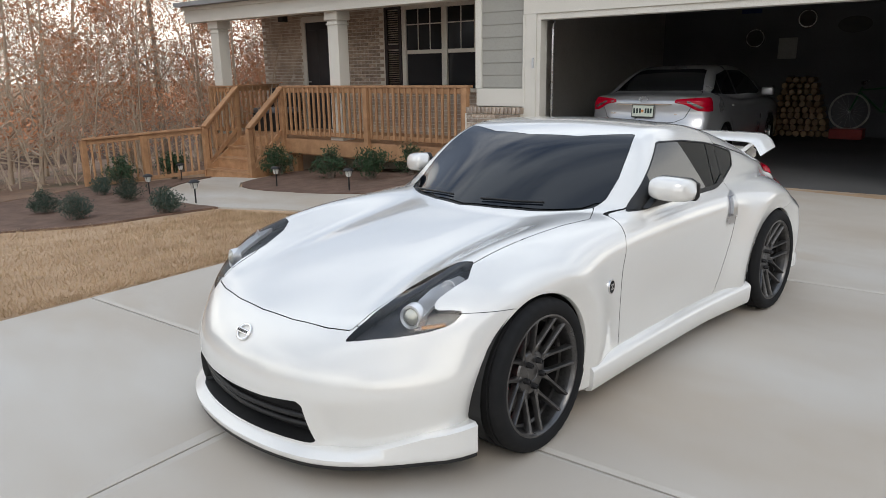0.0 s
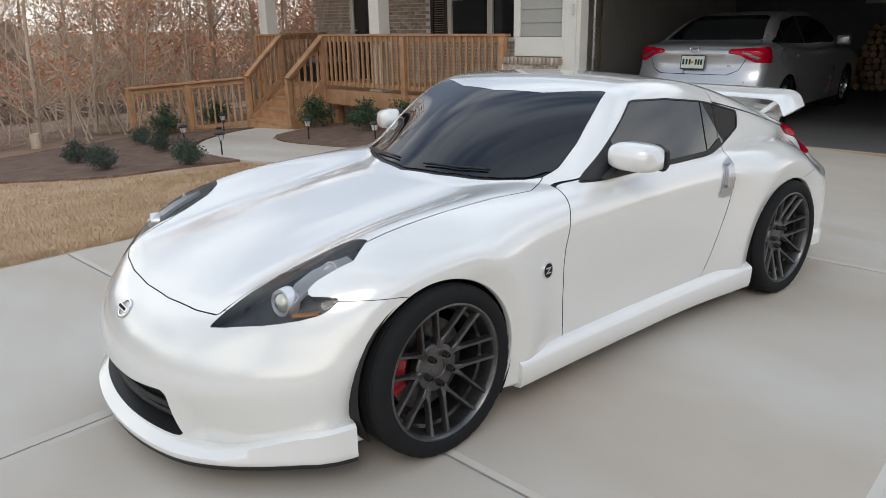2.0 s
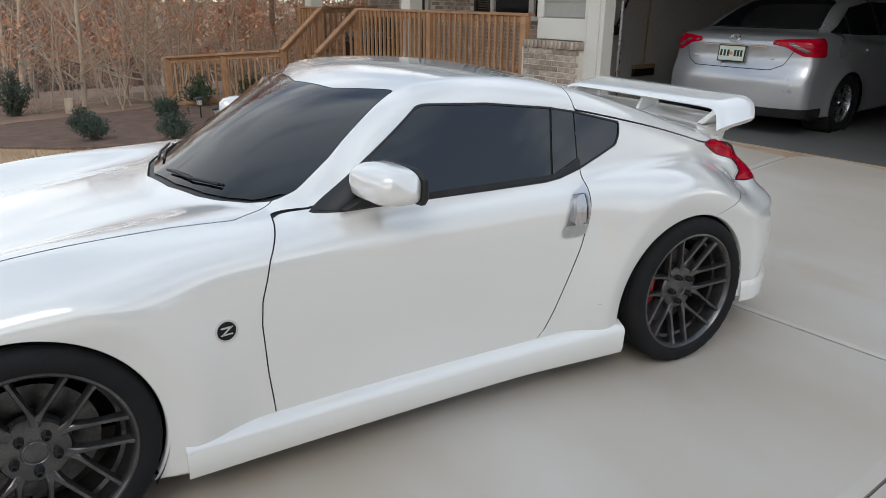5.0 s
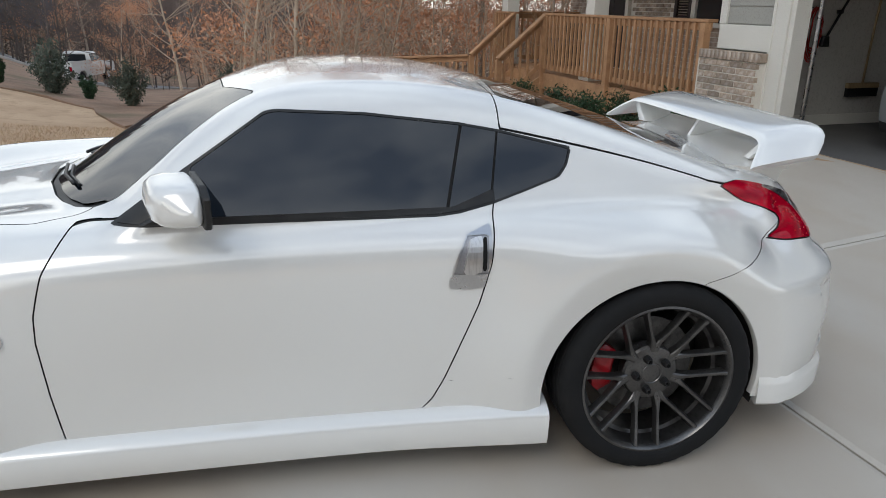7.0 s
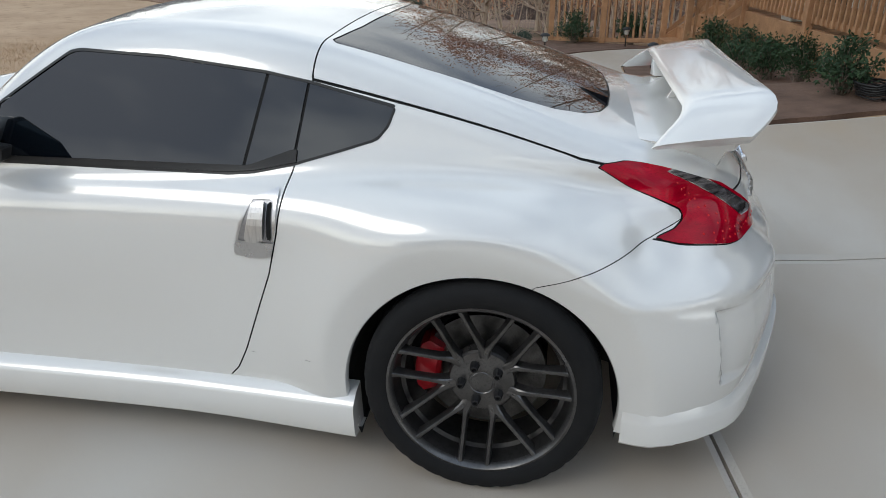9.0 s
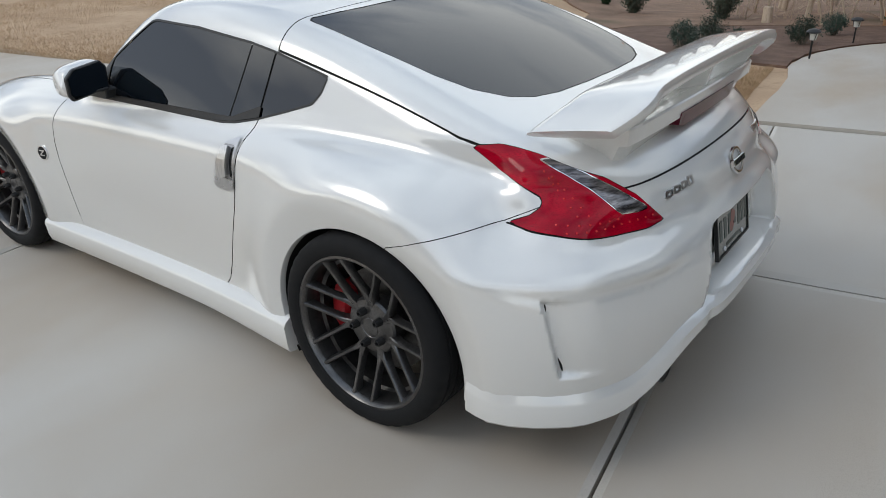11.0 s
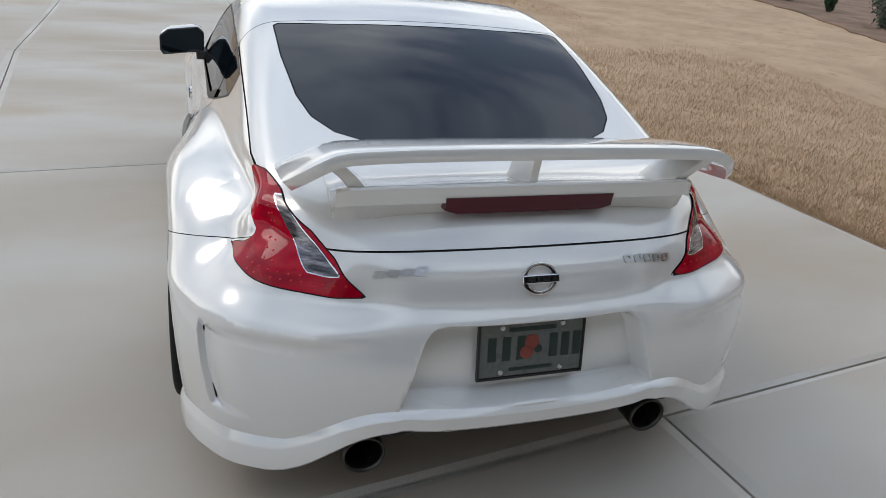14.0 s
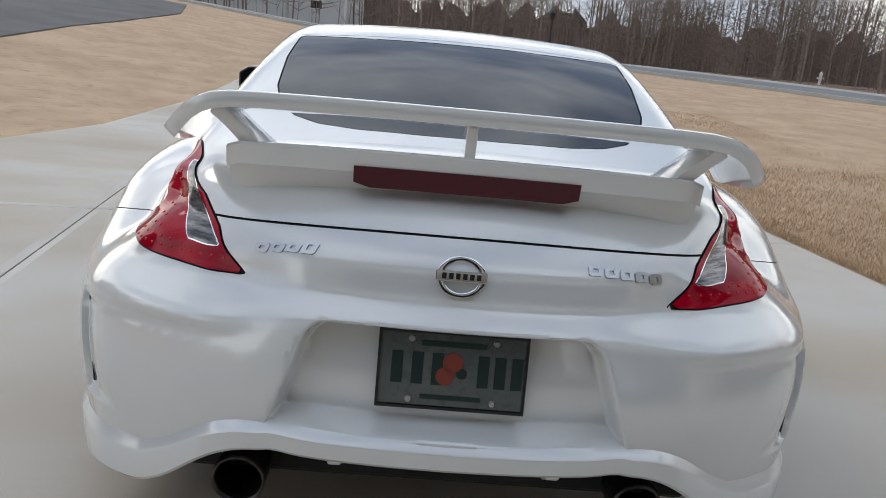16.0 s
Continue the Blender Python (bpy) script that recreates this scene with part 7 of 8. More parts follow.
def thicket(name, pts, height, label):
    """Dense far undergrowth as a rough bank behind the stems."""
    bm = bmesh.new()
    rg = random.Random(5)
    prev = None
    for (x0, y0), (x1, y1) in zip(pts, pts[1:]):
        n = int(math.hypot(x1 - x0, y1 - y0) / 0.8)
        for k in range(n):
            x, y = x0 + (x1 - x0) * k / n, y0 + (y1 - y0) * k / n
            z = float(ground_z(x, y)) - 1
            row = [bm.verts.new((x + rg.uniform(-0.5, 0.5) * f, y + rg.uniform(-0.5, 0.5) * f, z + height * f * (1 + (rg.uniform(-0.35, 0.25) if f == 1 else 0)))) for f in (0.0, 0.25, 0.5, 0.75, 1.0)]
            if prev:
                for a in range(4):
                    bm.faces.new((prev[a], row[a], row[a + 1], prev[a + 1]))
            prev = row
    ob = solid(name, bm, M_THICKET, label, "woods", "stuff")
    return ob


thicket("thicket_west", [(-84, 12), (-86, 0), (-80, -38), (-66, -62)], 11.0, "dense brown winter woods in the distance")
# dark bank added to stand for the shaded depth behind the saplings
thicket("thicket_northwest", [(-14, 46), (-30, 40), (-42, 26), (-48, 8), (-56, -4)], 4.2, "dark bank for the shaded undergrowth deep in the woods")
thicket("thicket_street", [(-78, -40), (-58, -58), (-30, -68), (0, -76), (30, -82), (70, -84)], 5.2, "dense brown winter woods beyond the street")

# shrubs
def shrub_mesh(seed, w, h, leaves, size, material, spiky=False):
    rg = random.Random(seed)
    spots_ = []
    stems = []
    for _ in range(26 if not spiky else 40):
        a, t = rg.uniform(0, 6.28), rg.uniform(0.15, 1)
        if spiky:
            tip = Vector((math.cos(a) * w * 0.5 * t, math.sin(a) * w * 0.5 * t, h * rg.uniform(0.45, 1.0) * (1.1 - 0.45 * t)))
        else:
            e = rg.uniform(0.1, 1.5)
            tip = Vector((math.cos(a) * w * 0.5 * math.cos(e), math.sin(a) * w * 0.5 * math.cos(e), h * (0.35 + 0.65 * math.sin(e)))) * rg.uniform(0.8, 1.05)
        root = Vector((rg.uniform(-0.06, 0.06), rg.uniform(-0.06, 0.06), -0.05))
        mid = root.lerp(tip, 0.5) + Vector((rg.uniform(-0.05, 0.05), rg.uniform(-0.05, 0.05), 0.04))
        stems.append([(root, 0.010), (mid, 0.007), (tip, 0.003)])
        for f in ((0.55, 0.75, 0.9, 1.0) if not spiky else (0.2, 0.35, 0.5, 0.65, 0.8, 0.92, 1.0)):
            spots_.append(root.lerp(tip, f))
    stem = limbs_mesh("stem", stems, M_TWIG)
    crown = leaf_cloud("crown", rg, spots_, leaves, size, w * (0.085 if not spiky else 0.05), material)
    return stem, crown


SHRUBS = {"holly": [shrub_mesh(31 + k, 0.85, 0.72, 15, 0.034, M_GREEN) for k in range(3)], "box": [shrub_mesh(41 + k, 0.62, 0.48, 22, 0.022, M_BOX_GREEN) for k in range(3)], "cedar": [shrub_mesh(51 + k, 1.7, 2.0, 16, 0.06, M_CEDAR_GREEN, True) for k in range(3)], "fir": [shrub_mesh(61, 0.9, 1.4, 22, 0.05, M_GREEN, True)]}


def shrub(kind, u, v, scale, k, label, world=False):
    x, y = (u, v) if world else world_of(u, v)
    t = new("shrub")
    t.matrix_world = Matrix.Translation((x, y, float(ground_z(x, y)) + 0.02)) @ Matrix.Rotation(1.7 * k, 4, "Z") @ Matrix.Scale(scale, 4)
    tagged(t, label, "shrub", "garden shrubs")
    stem, crown = SHRUBS[kind][k % len(SHRUBS[kind])]
    part("stem", stem, None, t)
    part("crown", crown, None, t)


for k, (u, v, s) in enumerate(((-8.1, 4.72, 0.72), (-6.55, 4.55, 0.68), (-5.62, 4.55, 0.70), (-4.75, 4.5, 0.62), (-3.75, 4.45, 0.66))):
    shrub("holly", u, v, s, k, "glossy dark green shrub in the mulch bed by the porch")
for k, (u, v, s) in enumerate(((-8.0, 0.55, 0.62), (-6.85, 0.42, 0.66), (-9.2, 2.0, 0.6), (-7.85, 1.7, 0.66), (-6.05, 1.15, 0.64))):
    shrub("box", u, v, s, k, "low rounded blue-green shrub in the mulch bed")
for k, (u, v, s) in enumerate(((-10.4, 3.0, 0.7), (-10.3, 4.0, 0.72))):
    shrub("holly", u, v, s, k + 1, "glossy green shrub beside the guard railing")
for k, (x, y, s, kind) in enumerate(((-11.6, -3.2, 0.46, "cedar"), (-12.4, -4.2, 0.38, "fir"), (-12.9, -5.0, 0.56, "cedar"), (-13.5, -6.2, 0.38, "fir"), (-14.2, -7.4, 0.74, "cedar"), (-14.6, -8.9, 0.5, "fir"), (-15.3, -10.6, 0.82, "cedar"), (-16.0, -13.2, 0.5, "fir"), (-16.3, -15.4, 0.78, "cedar"), (-11.2, -1.4, 0.41, "cedar"))):
    shrub(kind, x, y, s, k, "upright grey-green evergreen shrub at the lawn's edge" if kind == "cedar" else "small dense green conifer at the lawn's edge", True)

# ---- street and what stands along it ----
M_KERB = surface("pale_kerb_concrete", (0.44, 0.42, 0.39), (0.36, 0.345, 0.32), scale=1.5, rough=0.85, bump=0.3, fine=50)
M_STREET = surface("worn_grey_asphalt", (0.23, 0.23, 0.235), (0.18, 0.18, 0.185), scale=0.5, rough=0.9, bump=0.4, fine=40)
M_VINYL = surface("pale_grey_house_siding", (0.55, 0.56, 0.57), (0.50, 0.51, 0.52), scale=1.0, rough=0.6, fine=20)
M_SHINGLE = surface("dark_roof_shingles", (0.055, 0.048, 0.045), (0.035, 0.032, 0.031), scale=2, rough=0.9, bump=0.6, fine=18)
M_WHITE = surface("weathered_white_paint", (0.75, 0.74, 0.71), (0.68, 0.67, 0.64), scale=4, rough=0.5, fine=60)
M_POLE = surface("black_metal_pole", (0.014, 0.014, 0.015), (0.022, 0.022, 0.022), scale=6, rough=0.4, fine=50)


def along_street(offs, n=90):
    rows = []
    for i in range(n + 1):
        k = i / n
        rows.append([beside_street(k, o) for o in offs])
    # soften the corners between straight stretches
    for _ in range(3):
        rows = [rows[0]] + [[tuple((p[a] + 2 * q[a] + r[a]) / 4 for a in (0, 1)) for p, q, r in zip(x, y, z)] for x, y, z in zip(rows, rows[1:], rows[2:])] + [rows[-1]]
    return rows


def ribbon(name, offs, lifts, material, label, category):
    """A strip that follows the street; lifts give its height over the ground at each offset."""
    bm = bmesh.new()
    rows = []
    for r in along_street(offs):
        rows.append([bm.verts.new((x, y, float(ground_z(x, y)) + h)) for (x, y), h in zip(r, lifts)])
    for a, b in zip(rows, rows[1:]):
        for k in range(len(offs) - 1):
            bm.faces.new((a[k], a[k + 1], b[k + 1], b[k]))
    return solid(name, bm, material, label, category, "structure", smooth=30)


ribbon("road", (-3.3, -2, 0, 2, 3.3), (0.05, 0.07, 0.09, 0.07, 0.05), M_STREET, "worn grey asphalt residential street", "street")
ribbon("kerb_near", (-3.75, -3.74, -3.45, -3.30, -3.29), (-0.1, 0.14, 0.14, 0.06, -0.05), M_KERB, "pale concrete kerb along the lawn", "kerb")
ribbon("kerb_far", (3.29, 3.30, 3.45, 3.74, 3.75), (-0.05, 0.06, 0.14, 0.14, -0.1), M_KERB, "pale concrete kerb on the woods side", "kerb")
ribbon("street_woodland_floor", (4.3, 7, 12, 20, 30, 40), (0.03, 0.06, 0.06, 0.06, 0.06, 0.06), M_LEAVES, "brown leaf litter across the street", "woodland floor")


def stand(x, y, spin=0.0):
    return pose(x, y, float(ground_z(x, y)), 0, 0, spin)


sign = thing("street_sign", "white painted post with a small hanging sign board", "sign", at=stand(-22.4, -31.0, -30))
part("post", box(-0.05, 0.05, -0.05, 0.05, -0.2, 1.65, 0.008), M_WHITE, sign)
part("finial", lathe([(0.0, 1.82), (0.035, 1.79), (0.03, 1.73), (0.06, 1.70), (0.06, 1.65), (0.0, 1.65)], None, 10), M_WHITE, sign, smooth=True)
part("arm", box(-0.78, -0.05, -0.03, 0.03, 1.42, 1.50, 0.006), M_WHITE, sign)
board = part("board", box(-0.78, -0.08, -0.02, 0.02, 1.06, 1.36, 0.006), M_WHITE, sign)
for s in (1, -1):
    for k in range(5):
        part("ink_bar", box(-0.70 + 0.115 * k, -0.615 + 0.115 * k, s * 0.0215 - 0.002, s * 0.0215 + 0.002, 1.16, 1.26), M_SEAM, board)

hydrant = thing("fire_hydrant", "white fire hydrant on the verge across the street", "hydrant", at=stand(-21.6, -36.9))
part("barrel", lathe([(0.0, -0.1), (0.15, -0.1), (0.15, 0.06), (0.10, 0.08), (0.10, 0.52), (0.125, 0.54), (0.125, 0.58), (0.0, 0.58)], None, 16), M_WHITE, hydrant, smooth=40)
part("bonnet", lathe([(0.115, 0.58), (0.105, 0.66), (0.06, 0.73), (0.03, 0.75), (0.03, 0.79), (0.0, 0.79)], None, 16), M_WHITE, hydrant, smooth=40)
for a in (0, 90, 180):
    part("nozzle", lathe([(0.05, 0.08), (0.05, 0.16), (0.065, 0.16), (0.065, 0.20), (0.0, 0.20)], pose(0, 0, 0.40, 0, 90, a), 12), M_WHITE, hydrant, smooth=40)

ped = thing("utility_pedestal", "pale cylindrical utility pedestal leaning on the verge", "pedestal", at=stand(-15.55, -19.7) @ pose(0, 0, 0, 3, 4, 0))
M_PED = surface("sun_bleached_plastic", (0.60, 0.60, 0.50), (0.52, 0.52, 0.43), scale=4, rough=0.6, fine=40)
part("tube", lathe([(0.13, -0.1), (0.13, 0.82), (0.0, 0.82)], None, 20), M_PED, ped, smooth=40)
part("cap", lathe([(0.14, 0.78), (0.14, 0.93), (0.12, 0.97), (0.0, 0.98)], None, 20), M_PED, ped, smooth=40)
cab = thing("utility_box", "small grey-green utility box on the verge", "utility box", at=stand(-17.1, -20.5, 20))
M_UBOX = surface("grey_green_enamel", (0.28, 0.33, 0.29), (0.23, 0.27, 0.24), scale=3, rough=0.5, fine=40)
part("body", box(-0.28, 0.28, -0.25, 0.25, -0.05, 0.55, 0.02), M_UBOX, cab)
part("lid", box(-0.31, 0.31, -0.28, 0.28, 0.55, 0.63, 0.02), M_UBOX, cab)


def street_lamp(x, y, label, head=4.6):
    t = thing("street_lamp", label, "street lamp", "street lamps", at=stand(x, y))
    part("pole", lathe([(0.11, -0.2), (0.11, 0.35), (0.075, 0.45), (0.06, head), (0.0, head)], None, 12), M_POLE, t, smooth=40)
    part("base", lathe([(0.17, -0.2), (0.17, 0.08), (0.12, 0.16), (0.11, 0.20)], None, 12), M_POLE, t, smooth=40)
    part("lantern", lathe([(0.05, head), (0.12, head + 0.06), (0.17, head + 0.42), (0.20, head + 0.44), (0.05, head + 0.62), (0.0, head + 0.64)], None, 8), M_POLE, t)


street_lamp(-16.05, -19.45, "tall black street lamp pole on the verge", 5.2)
street_lamp(-6.9, -41.2, "short black lamp pole across the street", 2.1)


def dwelling(name, at, w, d, h, material, label, doors=()):
    """A plain house: walls, gable roof with eaves, windows and a garage door."""
    t = thing(name, label, "house", at=at)
    part("wall", box(-w / 2, w / 2, 0, d, -1.0, h), material, t)
    bm = bmesh.new()
    prism_into(bm, [(-w / 2 - 0.4, h - 0.02), (w / 2 + 0.4, h - 0.02), (0, h + w * 0.28)], d + 0.8, Matrix(((1, 0, 0, 0), (0, 0, 1, -0.4), (0, 1, 0, 0), (0, 0, 0, 1))))
    part("roof", bm, M_SHINGLE, t)
    for x in doors:
        part("garage_door", box(x - 1.3, x + 1.3, -0.05, 0.02, 0.0, 2.2, 0.01), M_WHITE, t)
    for x in (-w * 0.3, w * 0.3):
        if not any(abs(x - q) < 1.8 for q in doors):
            wd = part("window", box(x - 0.55, x + 0.55, -0.06, 0.02, 0.9, 2.3, 0.01), M_WHITE, t)
            for z0, z1 in ((0.98, 1.56), (1.64, 2.22)):
                part("pane", box(x - 0.47, x + 0.47, -0.068, -0.058, z0, z1), M_WINDOW, wd)
    for x in (-w / 2, w / 2):
        part("corner_board", box(x - 0.08, x + 0.08, -0.03, 0.10, -0.5, h), M_WHITE, t)
    return t


M_TAUPE = surface("dark_taupe_siding", (0.12, 0.105, 0.115), (0.095, 0.085, 0.093), scale=1.0, rough=0.65, fine=20)
dwelling("neighbour_house", stand(-46.0, -26.0, 62), 11, 9, 3.0, M_TAUPE, "dark taupe house with white trim across the street")
dwelling("neighbour_house", stand(13.5, -58.0, 176), 12, 9, 3.2, M_VINYL, "pale grey sided house beyond the street")
# known only from window reflections; siding darkened to stand as a shaded silhouette
dwelling("neighbour_house", stand(26.0, 1.0, 97), 12, 10, 4.8, M_TAUPE, "house beside the driveway, siding darkened as a shaded silhouette", (0.0,))
for k in range(2):
    b = thing("wheelie_bin", "black wheeled refuse bin beside the house", "bin", "refuse bins", at=stand(-40.5 + 0.7 * k, -23.4 - 0.5 * k, 62))
    part("body", bevelled(prism([(-0.26, 0.05), (0.26, 0.05), (0.31, 1.0), (-0.31, 1.0)], 0.6, Matrix(((1, 0, 0, 0), (0, 0, 1, -0.3), (0, 1, 0, 0), (0, 0, 0, 1)))), 0.02), M_BLACK, b)
    part("lid", box(-0.33, 0.33, -0.36, 0.33, 1.0, 1.06, 0.02), M_BLACK, b)
    for s in (1, -1):
        part("wheel", lathe([(0.0, -0.03), (0.12, -0.03), (0.12, 0.03), (0.0, 0.03)], pose(s * 0.29, 0.28, 0.12, 0, 90, 0), 14), M_RUBBER, b)


def pickup(at):
    t = thing("pickup_truck", "older white pickup truck parked on the street", "truck", at=at)
    M_TRUCK = surface("plain_white_truck_paint", (0.72, 0.72, 0.70), (0.67, 0.67, 0.65), scale=2, rough=0.3, coat=0.5)
    side = Matrix(((0, 0, 1, -0.88), (1, 0, 0, 0), (0, 1, 0, 0), (0, 0, 0, 1)))
    lower = [(-2.55, 0.48), (-2.60, 0.70), (-2.60, 1.10), (-0.35, 1.12), (0.95, 1.12), (2.35, 1.05), (2.55, 0.95), (2.60, 0.48), (2.10, 0.42), (2.02, 0.68), (1.82, 0.80), (1.45, 0.80), (1.25, 0.68), (1.17, 0.40), (-1.02, 0.40), (-1.10, 0.68), (-1.30, 0.80), (-1.67, 0.80), (-1.87, 0.68), (-1.95, 0.46)]
    part("body", bevelled(prism(lower, 1.76, side), 0.03, 2), M_TRUCK, t, smooth=40)
    part("bed_floor", box(-0.80, 0.80, -2.50, -0.45, 1.10, 1.125), M_BLACK, t, "dark open load bed")
    bm = bmesh.new()
    for q in ((-0.88, -0.80, -2.58, -0.35), (0.80, 0.88, -2.58, -0.35), (-0.88, 0.88, -2.60, -2.54)):
        box_into(bm, *q, 1.10, 1.30)
    part("bed_rail", bm, M_TRUCK, t)
    rows = []
    for y, z in ((-0.38, 1.10), (-0.30, 1.66), (-0.20, 1.72), (0.45, 1.72), (0.60, 1.66), (1.10, 1.10)):
        w = 0.88 - 0.20 * (z - 1.10) / 0.62
        rows.append([(-w, y, z), (w, y, z)])
    bm = bmesh.new()
    left = [bm.verts.new(r[0]) for r in rows]
    right = [bm.verts.new(r[1]) for r in rows]
    bm.faces.new(left)
    bm.faces.new(right[::-1])
    for k in range(len(rows)):
        j = (k + 1) % len(rows)
        bm.faces.new((left[k], left[j], right[j], right[k]))
    part("cab", bevelled(bm, 0.02, 2), M_TRUCK, t, smooth=50)
    part("rear_window", bevelled(prism([(-0.62, 1.20), (0.62, 1.20), (0.56, 1.58), (-0.56, 1.58)], 0.03, Matrix(((1, 0, 0, 0), (0, 0.14, -1, -0.535), (0, 1, 0, 0), (0, 0, 0, 1)))), 0.005), M_WINDOW, t)
    part("windscreen", prism([(-0.72, 0.0), (0.72, 0.0), (0.60, 0.66), (-0.60, 0.66)], 0.03, Matrix(((1, 0, 0, 0), (0, -0.67, 0.74, 1.07), (0, 0.74, 0.67, 1.14), (0, 0, 0, 1)))), M_WINDOW, t)
    for s in (1, -1):
        part("side_window", prism([(-0.22, 1.18), (0.98, 1.18), (0.56, 1.60), (-0.16, 1.60)], 0.02, Matrix(((0, 0.3 * -s, s, s * 1.205), (1, 0, 0, 0), (0, 1, 0, 0), (0, 0, 0, 1)))), M_WINDOW, t)
        part("taillight", box(s * 0.79 - 0.07, s * 0.79 + 0.07, -2.625, -2.58, 0.80, 1.06, 0.01), M_RED, t)
        for y in (-1.485, 1.635):
            wheel = part("wheel", lathe([(0.20, -0.10), (0.33, -0.10), (0.345, -0.07), (0.345, 0.07), (0.33, 0.10), (0.20, 0.10)], pose(s * 0.77, y, 0.345, 0, 90, 0), 24), M_RUBBER, t, smooth=40)
            part("rim", lathe([(0.0, 0.06), (0.10, 0.06), (0.17, 0.03), (0.20, 0.10), (0.205, 0.0)], pose(s * 0.77, y, 0.345, 0, 90 * s, 0), 20), M_SATIN, wheel, smooth=40)
    part("rear_bumper", box(-0.86, 0.86, -2.74, -2.60, 0.50, 0.66, 0.02), M_SATIN, t, "steel step bumper")
    part("tailgate_handle", box(-0.10, 0.10, -2.615, -2.60, 0.92, 0.99, 0.004), M_BLACK, t)
    return t


pickup(stand(-42.2, -13.1, 80))


def east(rg):
    return rg.uniform(34, 60), rg.uniform(-30, 45)


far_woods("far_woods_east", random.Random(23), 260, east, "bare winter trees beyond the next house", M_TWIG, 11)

# ---- garage contents ----
M_WOODCUT = surface("split_firewood", (0.46, 0.33, 0.20), (0.30, 0.20, 0.12), scale=7, rough=0.9, bump=0.5, fine=60, per_piece=0.25)
M_REDPAINT = surface("red_paint", (0.42, 0.03, 0.02), (0.33, 0.022, 0.016), scale=5, rough=0.4)
M_STICK = surface("ash_wood_handle", (0.42, 0.30, 0.17), (0.34, 0.24, 0.13), scale=5, rough=0.6, stretch=(1, 1, 0.2))
M_GREENFRAME = surface("green_bicycle_enamel", (0.05, 0.20, 0.09), (0.04, 0.15, 0.07), scale=5, rough=0.3, coat=0.5)
M_SIGNDARK = surface("dark_tin_sign", (0.03, 0.03, 0.035), (0.05, 0.045, 0.045), scale=6, rough=0.45)
M_SIGNBLUE = surface("blue_tin_sign", (0.03, 0.07, 0.22), (0.025, 0.055, 0.17), scale=6, rough=0.45)
M_PAPER = surface("white_card", (0.68, 0.67, 0.63), (0.60, 0.59, 0.55), scale=6, rough=0.8)

rg = random.Random(71)
pile = thing("wood_pile", "stack of split firewood logs against the garage wall", "firewood", at=HOUSE @ pose(0, 12.35, 0.165))
LOGS = []
for k in range(4):
    bm = bmesh.new()
    r = 0.068
    pts = [(r * rg.uniform(0.75, 1.1) * math.cos(a), r * rg.uniform(0.75, 1.1) * math.sin(a)) for a in (2 * math.pi * j / 7 + rg.uniform(-0.2, 0.2) for j in range(7))]
    prism_into(bm, pts, 0.42, Matrix(((1, 0, 0, 0), (0, 0, 1, -0.21), (0, 1, 0, 0), (0, 0, 0, 1))))
    LOGS.append(finish("log", bm, M_WOODCUT))
row, z = 0, 0.07
while z < 1.22:
    left = -1.50 + 0.04 * (row % 2) + 0.10 * row * 0.3
    u = left + 0.07
    right = -0.28 - 0.035 * row
    while u < right:
        part("log", rg.choice(LOGS), None, pile, at=pose(u, rg.uniform(-0.04, 0.04), z, 0, rg.uniform(0, 360), 0))
        u += 0.135
    z += 0.118
    row += 1

bike = thing("bicycle", "green bicycle with pale tyres leaning in the garage", "bicycle", at=HOUSE @ pose(0, 12.25, 0.33))
for x in (0.0, 1.02):
    w = part("wheel", lathe([(0.325, -0.018), (0.345, -0.02), (0.362, 0.0), (0.345, 0.02), (0.325, 0.018)], pose(x, 0, 0.36, 90, 0, 0), 40, True), M_PAPER, bike, "pale tyre on a thin wheel", smooth=40)
    bm = bmesh.new()
    for k in range(18):
        a = 2 * math.pi * k / 18
        tube_into(bm, [(x, 0, 0.36), (x + 0.33 * math.cos(a), 0, 0.36 + 0.33 * math.sin(a))], 0.0022, 3)
    part("spokes", bm, M_SATIN, w)
    part("hub", lathe([(0.02, -0.05), (0.02, 0.05)], pose(x, 0, 0.36, 90, 0, 0), 10), M_SATIN, w)
for pts in (((0, 0, 0.36), (0.18, 0, 0.83)), ((0.16, 0, 0.77), (0.66, 0, 0.82)), ((0.16, 0, 0.72), (0.55, 0, 0.36)), ((0.66, 0, 0.86), (0.55, 0, 0.36)), ((0.55, 0, 0.36), (1.02, 0, 0.36)), ((0.66, 0, 0.80), (1.02, 0, 0.36))):
    part("frame_tube", tube(pts, 0.018, 8), M_GREENFRAME, bike, smooth=True)
part("handlebar", tube([(0.25, -0.25, 0.95), (0.20, -0.2, 0.92), (0.18, 0, 0.90), (0.20, 0.2, 0.92), (0.25, 0.25, 0.95)], 0.012, 6), M_SATIN, bike, smooth=True)
part("saddle", bevelled(prism([(0.58, -0.07), (0.80, -0.09), (0.80, 0.09), (0.58, 0.07)], 0.05, pose(0, 0, 0.88)), 0.015), M_BLACK, bike)
solid("storage_crate", box(-0.28, 0.30, 12.0, 12.45, 0.166, 0.36, 0.01), M_REDPAINT, "red painted crate on the garage floor", "crate", at=HOUSE)

